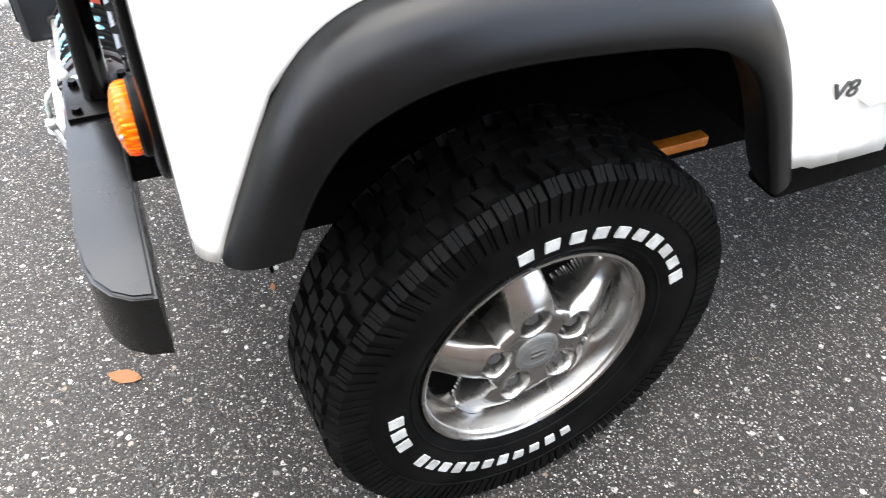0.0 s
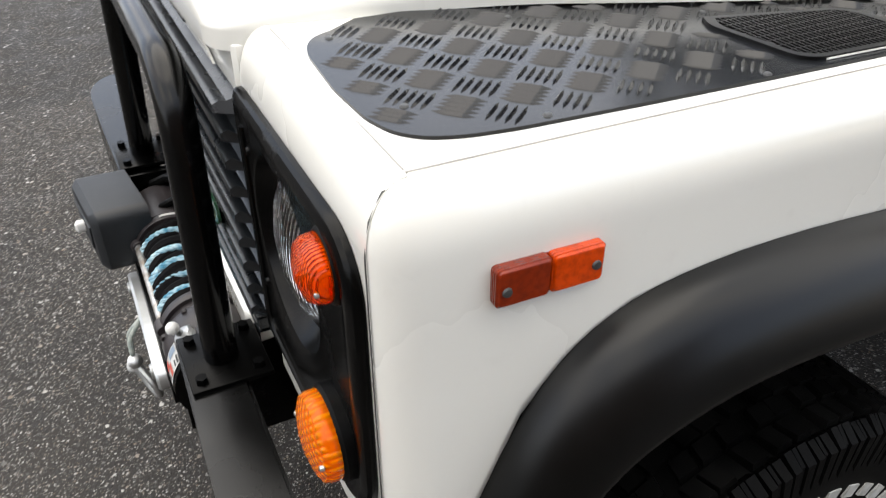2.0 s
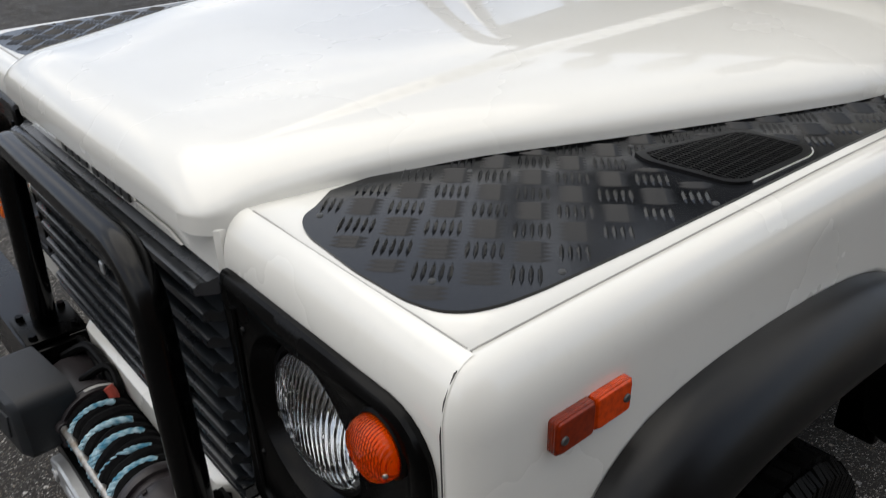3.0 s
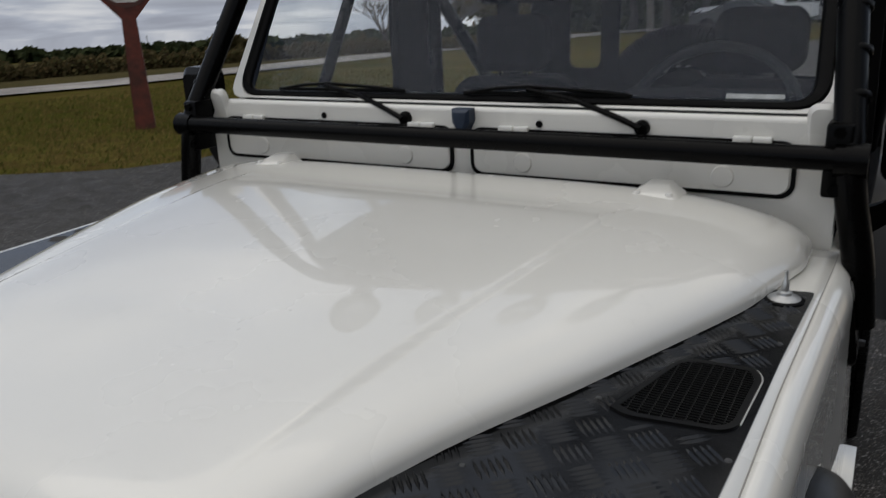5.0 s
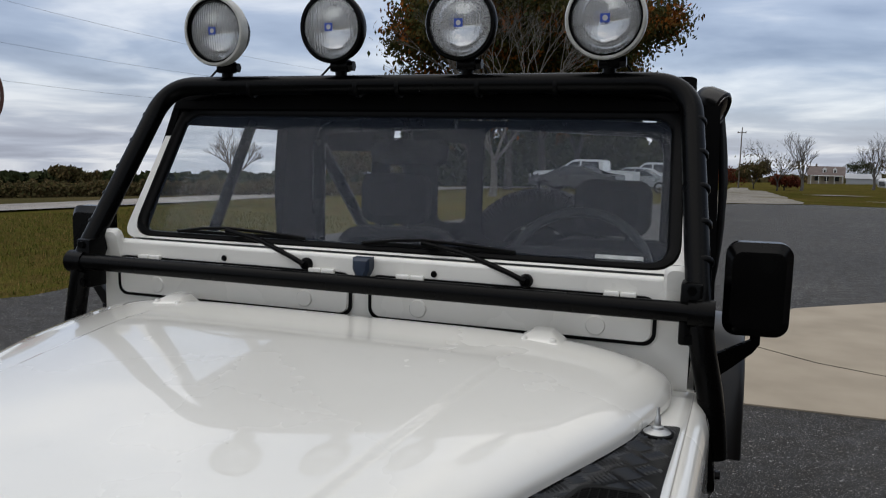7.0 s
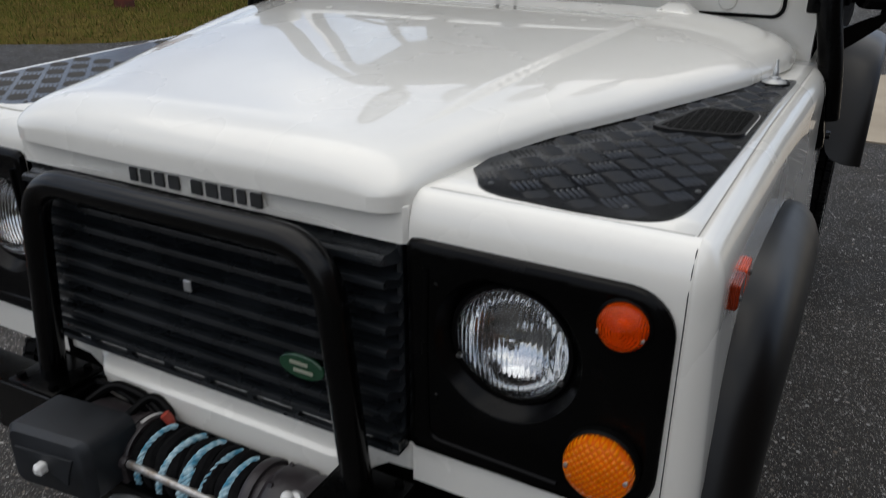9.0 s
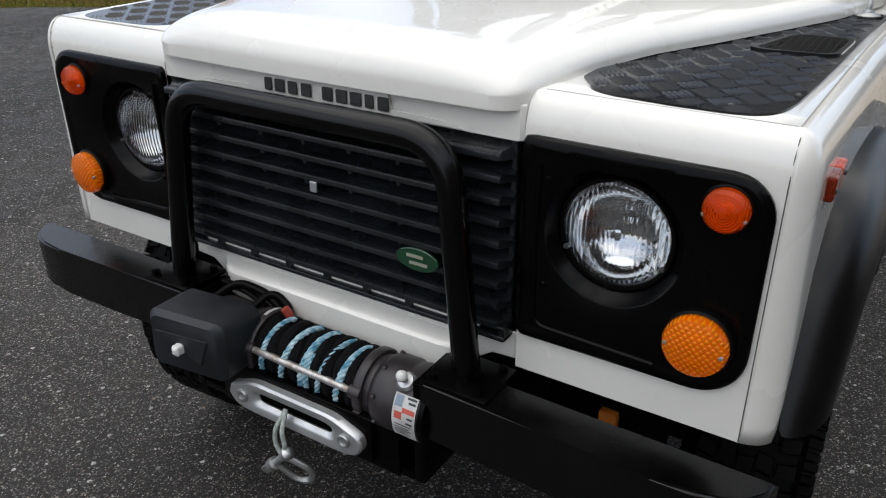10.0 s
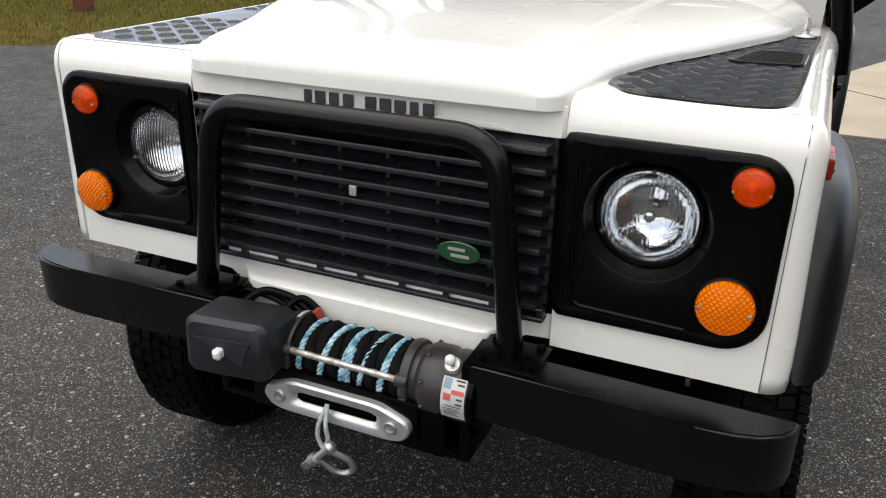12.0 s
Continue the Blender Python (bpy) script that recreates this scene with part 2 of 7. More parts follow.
def jewel(name, color, ribs, clear, diamonds=False):
    """Clear coloured plastic over a bright backing, ribbed or cut in diamonds inside."""
    m = Mat(name, color, 0.05, Transmission_Weight=clear, IOR=1.35, Specular_IOR_Level=0.22)
    lines = []
    for turn in ((42, -42) if diamonds else (0,)):
        mp = m.t.nodes.new("ShaderNodeMapping")
        mp.inputs["Rotation"].default_value = (0, radians(turn), 0)
        m.t.links.new(m.coords(), mp.inputs["Vector"])
        v = m.t.nodes.new("ShaderNodeTexWave")
        v.inputs["Scale"].default_value = ribs
        m.t.links.new(mp.outputs["Vector"], v.inputs["Vector"])
        lines.append(v.outputs["Fac"])
    cut = m.math("MULTIPLY", *lines) if diamonds else lines[0]
    dark = (color[0] * 0.82, color[1] * 0.48, 0.001)
    if diamonds:
        m.color(m.ramp(cut, [(0.02, dark), (0.28, color)]))
    m.bump(cut, 0.8 if diamonds else 0.5, 0.0024 if diamonds else 0.0018)
    return m.m


WHITE = paint()
FLARE = worn("black_textured_plastic", (0.0008, 0.0008, 0.0008), (0.0016, 0.0016, 0.0016), 0.34, 6, 900, 0.08, 0.0003, Specular_IOR_Level=0.31)
COAT = worn("black_powder_coat", (0.0007, 0.0007, 0.0007), (0.0014, 0.0014, 0.0014), 0.28, 9, 700, 0.10, 0.0003, Specular_IOR_Level=0.09)
GLOSSK = worn("glossy_black_tube_paint", (0.0007, 0.0007, 0.0007), (0.0014, 0.0014, 0.0014), 0.19, 9, 700, 0.06, 0.0003, Specular_IOR_Level=0.26)
SATIN = worn("satin_black_steel", (0.0006, 0.0006, 0.0006), (0.0014, 0.0014, 0.0014), 0.24, 9, 700, 0.06, 0.0003, Specular_IOR_Level=0.38)
MATTE = worn("black_matt_plastic", (0.0008, 0.0008, 0.0008), (0.0016, 0.0016, 0.0016), 0.24, 10, 500, 0.06, 0.0003, Specular_IOR_Level=0.13)
GRILLE = worn("charcoal_grille_plastic", (0.006, 0.0076, 0.009), (0.011, 0.0132, 0.0155), 0.28, 12, 500, 0.12, 0.0004, Specular_IOR_Level=0.75)
UNDER = worn("black_underbody", (0.0012, 0.0012, 0.0012), (0.003, 0.0028, 0.0025), 0.9, 10, 200, 0.3, 0.001, Specular_IOR_Level=0.05)
RUBBER = worn("black_rubber_seal", (0.001, 0.001, 0.001), (0.0025, 0.0025, 0.0025), 0.42, 20, 400, 0.15, 0.0004, Specular_IOR_Level=0.09)
TYRE = worn("tyre_rubber", (0.0016, 0.0016, 0.0016), (0.0046, 0.0044, 0.0041), 0.55, 14, 260, 0.4, 0.001, Specular_IOR_Level=0.05)
LETTER = worn("raised_white_lettering", (0.44, 0.44, 0.42), (0.27, 0.27, 0.25), 0.6, 40, 300, 0.1)
ALLOY = worn("silver_alloy", (0.40, 0.39, 0.372), (0.32, 0.31, 0.292), 0.25, 12, 500, 0.05, 0.0004, 1.0)
NUT = worn("dull_wheel_nut", (0.17, 0.165, 0.155), (0.11, 0.106, 0.10), 0.42, 40, 400, 0.2, 0.0004, 0.7)
CAPGREY = worn("grey_centre_cap", (0.15, 0.15, 0.145), (0.20, 0.20, 0.19), 0.40, 40, 300, 0.1, 0.0004, 0.6)
STEEL = worn("galvanised_steel", (0.52, 0.53, 0.53), (0.34, 0.34, 0.33), 0.42, 40, 400, 0.3, 0.0006, 0.9)
ALUM = worn("brushed_aluminium", (0.60, 0.61, 0.61), (0.47, 0.48, 0.48), 0.45, 20, 500, 0.2, 0.0005, 0.85)
ROD = worn("scuffed_steel_rod", (0.55, 0.55, 0.54), (0.30, 0.25, 0.20), 0.4, 60, 400, 0.3, 0.0006, 0.8)
CAST = worn("grey_brown_cast_housing", (0.017, 0.0135, 0.015), (0.034, 0.028, 0.029), 0.45, 18, 400, 0.3, 0.0006)
BOXP = worn("faded_grey_plastic", (0.0048, 0.0062, 0.008), (0.012, 0.0145, 0.018), 0.5, 14, 500, 0.25, 0.0006)
REDDISH = lens("deep_orange_lens", (0.64, 0.055, 0.001), 110)
BROWNRED = lens("dark_red_lens", (0.22, 0.019, 0.002), 110)
JEWEL_A = jewel("amber_lens_cut_in_diamonds", (1.0, 0.36, 0.003), 43, 0.62, True)
JEWEL_R = jewel("deep_orange_moulded_lens", (0.80, 0.13, 0.001), 110, 0.90)
BOWL = worn("bright_lamp_bowl", (0.90, 0.90, 0.90), (0.8, 0.8, 0.8), 0.16, 60, 200, 0.2, 0.001, 0.3)
SMOKE = pane("tinted_glass", (0.97, 0.98, 0.98), 0.6, haze=0.030)
CLEAR = pane("clear_glass", (0.985, 0.99, 0.99), 0.4)
LAMPGLASS = lamp_glass()
ROOFGLASS = lamp_glass(0.6, 0.88, 0.04)
REFLECT = reflector()
CHROME = worn("chrome", (0.75, 0.75, 0.76), (0.66, 0.66, 0.67), 0.12, 20, 300, 0.05, 0.0003, 1.0, 0.06)
ROPE_B = worn("blue_synthetic_rope", (0.035, 0.20, 0.30), (0.50, 0.66, 0.70), 0.8, 60, 400, 0.6, 0.002)
ROPE_K = worn("black_rope_sleeve", (0.003, 0.003, 0.0035), (0.008, 0.008, 0.008), 0.85, 90, 500, 0.6, 0.002, Specular_IOR_Level=0.08)
LABELW = worn("white_sticker", (0.55, 0.55, 0.53), (0.40, 0.39, 0.37), 0.5, 40, 200, 0.1)
LABELR = Mat("red_sticker", (0.50, 0.09, 0.065), 0.5).m
LABELB = Mat("faded_blue_print", (0.20, 0.26, 0.33), 0.5).m
LABELK = Mat("dark_print", (0.03, 0.03, 0.03), 0.5).m
BLUE = Mat("blue_print", (0.02, 0.06, 0.35), 0.4).m
DKLETTER = worn("dark_grey_lettering", (0.035, 0.037, 0.035), (0.05, 0.05, 0.05), 0.4, 40, 300, 0.05)
GREENB = Mat("green_enamel", (0.008, 0.05, 0.022), 0.25, Coat_Weight=0.6).m
GOLD = Mat("pale_print", (0.30, 0.30, 0.23), 0.4).m
ORANGE = worn("orange_painted_steel", (0.62, 0.20, 0.015), (0.45, 0.12, 0.01), 0.5, 30, 300, 0.2)
CANVAS = worn("black_canvas", (0.0009, 0.0009, 0.001), (0.002, 0.002, 0.0022), 0.85, 9, 600, 0.5, 0.001, Specular_IOR_Level=0.05)
SEAT = worn("dark_grey_upholstery", (0.006, 0.007, 0.009), (0.012, 0.013, 0.016), 0.9, 20, 500, 0.4, 0.001, Specular_IOR_Level=0.15)
PLATE = worn("black_chequer_plate", (0.0025, 0.0028, 0.0032), (0.005, 0.0055, 0.0065), 0.20, 9, 300, 0.08, 0.0006, 0.0, 0.08, Specular_IOR_Level=0.5)
BLUECAP = worn("blue_black_rubber_cap", (0.012, 0.022, 0.045), (0.02, 0.035, 0.06), 0.5, 40, 300, 0.2)
KNOB = worn("white_plastic_knob", (0.72, 0.72, 0.70), (0.6, 0.6, 0.57), 0.4, 30, 300, 0.1)
REDRUB = Mat("red_cable_sleeve", (0.35, 0.05, 0.03), 0.55).m
ASPHALT = asphalt("asphalt_with_pale_aggregate", 0.025, 0.78, 105)
SEALER = worn("grey_seam_sealer", (0.27, 0.26, 0.24), (0.34, 0.33, 0.30), 0.6, 30, 300, 0.1)
SEALERDK = worn("dark_panel_joint", (0.06, 0.058, 0.055), (0.09, 0.088, 0.08), 0.7, 30, 300, 0.1)
ROADMAT = asphalt("worn_road_asphalt", 0.20, 0.2, 60)

# ---- building tools ----
def finish(bm, name, mat, angle=35, smooth=True):
    bmesh.ops.recalc_face_normals(bm, faces=bm.faces)
    for f in bm.faces:
        f.smooth = smooth
    me = bpy.data.meshes.new(name)
    bm.to_mesh(me)
    bm.free()
    for m in (mat if isinstance(mat, (list, tuple)) else [mat]):
        me.materials.append(m)
    if smooth:
        me.set_sharp_from_angle(angle=radians(angle))
    return me


def part(name, bm, mat, parent, label="", angle=35, at=None):
    """One mesh under a thing or a part."""
    ob = new(name, finish(bm, name, mat, angle))
    ob.parent = parent
    if at is not None:
        ob.matrix_basis = at
    if label:
        tagged(ob, label)
    return ob


def thing(name, label, category, at=None, group="", kind=""):
    ob = new(name)
    ob.empty_display_size = 0.1
    if at is not None:
        ob.matrix_basis = at
    return tagged(ob, label, category, group, kind)


def solid(name, bm, mat, label, category="", group="", kind="", at=None, angle=35):
    ob = new(name, finish(bm, name, mat, angle))
    if at is not None:
        ob.matrix_basis = at
    return tagged(ob, label, category, group, kind)


def shell(ob, t, offset=-1):
    md = ob.modifiers.new("thickness", "SOLIDIFY")
    md.thickness, md.offset = t, offset
    return ob


def box(bm, x0, x1, y0, y1, z0, z1, r=0.0, seg=2, m=None):
    g = bmesh.ops.create_cube(bm, size=1)["verts"]
    for v in g:
        v.co = Vector(((x0, x1)[v.co.x > 0], (y0, y1)[v.co.y > 0], (z0, z1)[v.co.z > 0]))
    if r:
        es = list({e for v in g for e in v.link_edges})
        g = [v for v in bmesh.ops.bevel(bm, geom=es, offset=r, segments=seg, profile=0.5, affect="EDGES")["verts"]]
        g = list({v for v in g})
    if m:
        bmesh.ops.transform(bm, matrix=m, verts=g)
    return g


def ring(bm, pts):
    return [bm.verts.new(p) for p in pts]


def bridge(bm, a, b, closed=True):
    n = len(a)
    for i in range(n if closed else n - 1):
        j = (i + 1) % n
        try:
            bm.faces.new((a[i], a[j], b[j], b[i]))
        except ValueError:
            pass


def lathe(bm, prof, m=None, n=32, cap=True):
    """Turns (radius, height) rows round local z."""
    m = m or Matrix()
    rows = []
    for r, h in prof:
        if r < 1e-6:
            rows.append([bm.verts.new(m @ Vector((0, 0, h)))])
        else:
            rows.append(ring(bm, [m @ Vector((r * math.cos(2 * math.pi * i / n), r * math.sin(2 * math.pi * i / n), h)) for i in range(n)]))
    for a, b in zip(rows, rows[1:]):
        if len(a) == 1 and len(b) == 1:
            continue
        if len(a) == 1:
            for i in range(n):
                bm.faces.new((a[0], b[i], b[(i + 1) % n]))
        elif len(b) == 1:
            for i in range(n):
                bm.faces.new((a[i], a[(i + 1) % n], b[0]))
        else:
            bridge(bm, a, b)
    return rows


def rounded(pts, r, seg=6):
    """A polyline with its inner corners rounded."""
    pts = [Vector(p) for p in pts]
    out = [pts[0]]
    for a, b, c in zip(pts, pts[1:], pts[2:]):
        u, w = (a - b), (c - b)
        k = min(r, u.length * 0.48, w.length * 0.48)
        p, q = b + u.normalized() * k, b + w.normalized() * k
        for i in range(seg + 1):
            t = i / seg
            out.append(p * (1 - t) ** 2 + b * 2 * t * (1 - t) + q * t * t)
    out.append(pts[-1])
    return out


def tube(bm, pts, r, n=14, corner=0.0, caps=True, seg=7):
    """A round bar along a polyline."""
    pts = rounded(pts, corner, seg) if corner else [Vector(p) for p in pts]
    up = Vector((0.13, 0.21, 1)).normalized()
    rows = []
    d0 = (pts[1] - pts[0]).normalized()
    s = d0.cross(up).normalized()
    for i, p in enumerate(pts):
        d = (pts[min(i + 1, len(pts) - 1)] - pts[max(i - 1, 0)]).normalized()
        s = (s - d * s.dot(d)).normalized()
        w = d.cross(s)
        rr = r[i] if isinstance(r, (list, tuple)) else r
        rows.append(ring(bm, [p + (s * math.cos(a) + w * math.sin(a)) * rr for a in (2 * math.pi * k / n for k in range(n))]))
    for a, b in zip(rows, rows[1:]):
        bridge(bm, a, b)
    if caps:
        bm.faces.new(rows[0][::-1])
        bm.faces.new(rows[-1])
    return rows


def rrect(x0, x1, y0, y1, r, n=6):
    """A rounded rectangle, counter-clockwise. r: one radius, or four from the lower left on."""
    rs = r if isinstance(r, (list, tuple)) else (r,) * 4
    out = []
    for (cx, cy, a0), q in zip(((x0, y0, 180), (x1, y0, 270), (x1, y1, 0), (x0, y1, 90)), rs):
        mx, my = cx + (q if cx == x0 else -q), cy + (q if cy == y0 else -q)
        for i in range(n + 1):
            a = radians(a0 + 90 * i / n)
            out.append((mx + q * math.cos(a), my + q * math.sin(a)))
    return out


def slab(bm, outline, f, w0, w1, bevel=0.0):
    """Extrudes an outline: f(u, v, w) gives the place. bevel: the rim of the w1 face, drawn in."""
    a = ring(bm, [f(u, v, w0) for u, v in outline])
    cu = sum(u for u, v in outline) / len(outline)
    cv = sum(v for u, v in outline) / len(outline)
    if bevel:
        s = 1 if w1 > w0 else -1
        b = ring(bm, [f(u, v, w1 - s * bevel) for u, v in outline])
        bridge(bm, a, b)
        ext = max(max(abs(u - cu) for u, v in outline), max(abs(v - cv) for u, v in outline), 1e-6)

        def inset(u, v):
            d = math.hypot(u - cu, v - cv) or 1
            k = max(0.0, 1 - bevel * 1.3 / d)
            return f(cu + (u - cu) * k, cv + (v - cv) * k, w1)
        c = ring(bm, [inset(u, v) for u, v in outline])
        bridge(bm, b, c)
    else:
        c = ring(bm, [f(u, v, w1) for u, v in outline])
        bridge(bm, a, c)
    bm.faces.new(a[::-1])
    bm.faces.new(c)


def frame_slab(bm, outer, inner, f, w0, w1):
    """A flat frame between two outlines of the same count."""
    rows = [ring(bm, [f(u, v, w) for u, v in o]) for o, w in ((outer, w0), (outer, w1), (inner, w1), (inner, w0))]
    for a, b in zip(rows, rows[1:] + rows[:1]):
        bridge(bm, a, b)


def sheet(bm, f, us, vs):
    rows = [[bm.verts.new(f(u, v)) for v in vs] for u in us]
    for a, b in zip(rows, rows[1:]):
        bridge(bm, a, b, closed=False)
    return rows


def interp(x, table):
    for (a, p), (b, q) in zip(table, table[1:]):
        if x <= b:
            t = max(0.0, (x - a) / (b - a))
            return p + (q - p) * t
    return table[-1][1]


def linspace(a, b, n):
    return [a + (b - a) * i / (n - 1) for i in range(n)]


def smooth01(t):
    t = max(0.0, min(1.0, t))
    return t * t * (3 - 2 * t)


def ground_z(x, y):
    """The lot is level round the car; the land beyond falls away gently."""
    return 0.026 + (0.032 * x - 0.028 * y) * smooth01((math.hypot(x, y) - 3) / 117)


XZ = lambda y: (lambda u, v, w: Vector((u, y + w, v)))
FACING_FRONT = Matrix(((1, 0, 0, 0), (0, 0, -1, 0), (0, 1, 0, 0), (0, 0, 0, 1)))  # local z points to -y
FACING_LEFT = Matrix(((0, 0, 1, 0), (1, 0, 0, 0), (0, 1, 0, 0), (0, 0, 0, 1)))    # local z points to +x

# ---- the car ----
CAR = thing("four_wheel_drive_car", "white boxy four-wheel-drive car with black bull bar and winch", "car")

HOOD_W = [(-0.035, 0.345), (-0.032, 0.362), (-0.026, 0.376), (-0.016, 0.387), (0.0, 0.395), (0.05, 0.403), (0.12, 0.418), (0.19, 0.440), (0.26, 0.467), (0.45, 0.551), (0.80, 0.692), (1.0, 0.748), (1.09, 0.748)]
HOOD_E = [(-0.035, 1.274), (0.0, 1.276), (0.06, 1.282), (0.15, 1.290), (0.3, 1.296), (1.09, 1.294)]
HOOD_Z = [(-0.035, 1.335), (0.1, 1.343), (0.5, 1.368), (0.9, 1.388), (1.09, 1.394)]
CREASE = [(-0.035, 0.325), (0.125, 0.345), (0.43, 0.382), (0.87, 0.446), (1.09, 0.46)]


def hood_point(y, v):
    """v runs from -1 to 1 across the bonnet."""
    w, e, z = interp(y, HOOD_W), interp(y, HOOD_E), interp(y, HOOD_Z)
    a = v * math.pi / 2
    s = math.copysign(abs(math.sin(a)) ** 0.9, v)
    h = max(0.0, 1 - abs(s) ** 5.0) ** 0.5
    d = (y + 0.035) / 0.10
    fr = (1 - (1 - d) ** 2.6) ** 0.5 if d < 1 else 1.0
    dr = (1.09 - y) / 0.05
    fr *= (0.80 + 0.20 * (1 - (1 - dr) ** 2) ** 0.5) if dr < 1 else 1.0
    c = interp(y, CREASE)
    k = smooth01((c + 0.003 - abs(s) * w) / 0.006) * 0.0075 * smooth01((y - 0.05) / 0.25) * smooth01((0.93 - y) / 0.08)
    bow = 0.006 * (1 - s * s) * max(0.0, 1 - max(0, y) / 0.3)
    return Vector((s * w, y - bow - 0.013 * smooth01((0.25 - y) / 0.25) + 0.036 * smooth01((y - 0.7) / 0.39), e + (z - e) * h * fr + k))


bm = bmesh.new()
ys = [-0.035 + 0.10 * (i / 12) ** 1.9 for i in range(13)] + linspace(0.09, 1.04, 34) + [1.05, 1.06, 1.07, 1.08, 1.087, 1.09]
vs = linspace(-1, 1, 301)
rows = sheet(bm, hood_point, ys, vs)
edge = [r[0] for r in rows][::-1] + rows[0][1:-1] + [r[-1] for r in rows]
lip = ring(bm, [v.co + Vector((0, 0, -0.009 - 0.012 * smooth01((0.16 - v.co.y) / 0.16))) for v in edge])
bridge(bm, edge, lip, closed=False)
lip2 = ring(bm, [Vector((v.co.x * 0.975, v.co.y + (0.012 if v.co.y < 0 else 0), v.co.z)) for v in lip])
bridge(bm, lip, lip2, closed=False)
bonnet = part("bonnet", bm, WHITE, CAR, "glossy white bonnet with shallow creases", 50)

# hinges of the bonnet at the bulkhead, with their studs
for sx in (0.474, -0.470):
    bm = bmesh.new()
    lay = [ring(bm, [Vector((sx + u, 1.040 + v, z - 0.006)) for u, v in rrect(-a, a, y0, y1, q, 4)]) for a, y0, y1, q, z in
           ((0.050, 0.0, 0.088, 0.018, 1.366), (0.050, 0.0, 0.088, 0.018, 1.388), (0.046, 0.004, 0.086, 0.016, 1.392), (0.026, 0.036, 0.086, 0.008, 1.404), (0.022, 0.042, 0.086, 0.006, 1.407))]
    for a, b in zip(lay, lay[1:]):
        bridge(bm, a, b)
    bm.faces.new(lay[-1])
    part("bonnet_hinge", bm, WHITE, CAR)
    for dx in (-0.017, 0.017):
        bm = bmesh.new()
        lathe(bm, [(0, 0.006), (0.006, 0.005), (0.008, 0)], Matrix.Translation((sx + dx * 1.8, 1.054, 1.388)), 8)
        part("hinge_bolt", bm, WHITE, CAR)

for x, y in ((0.30, 1.045), (0.12, 1.05), (-0.1, 1.05), (-0.26, 1.05), (0.62, 1.02)):
    bm = bmesh.new()
    lathe(bm, [(0, 0.004), (0.005, 0.003), (0.007, 0)], Matrix.Translation((x, y + 0.034, hood_point(y, x / 0.75).z - 0.002)), 8)
    part("bonnet_stud", bm, WHITE, CAR)

# ---- front wings ----
ARCH = [(0.012, 0.815), (0.036, 0.875), (0.062, 0.936), (0.104, 1.030), (0.144, 1.075), (0.172, 1.097), (0.212, 1.117), (0.265, 1.128), (0.33, 1.134),
        (0.42, 1.134), (0.52, 1.129), (0.62, 1.118), (0.695, 1.101), (0.747, 1.075), (0.792, 1.033), (0.830, 0.975), (0.866, 0.900), (0.904, 0.800), (0.938, 0.712)]
INNER = [(0.082, 0.842), (0.100, 0.888), (0.120, 0.935), (0.150, 0.980), (0.180, 1.006), (0.205, 1.020), (0.235, 1.033), (0.280, 1.045), (0.335, 1.052),
         (0.42, 1.051), (0.51, 1.043), (0.60, 1.034), (0.670, 1.020), (0.722, 0.997), (0.764, 0.962), (0.800, 0.915), (0.834, 0.850), (0.868, 0.765), (0.893, 0.704)]
ARCH = [(0.49 + (y - 0.49) * 1.014, 0.60 + (z - 0.60) * 1.014) for y, z in ARCH]
SEAM = [(0.0, 0.757), (0.14, 0.759), (0.57, 0.767), (1.06, 0.786), (1.13, 0.788)]


def wing_bottom(y):
    if y <= 0.006:
        return 0.806
    if y >= 0.993:
        return 0.700
    return interp(y, ARCH) - 0.004


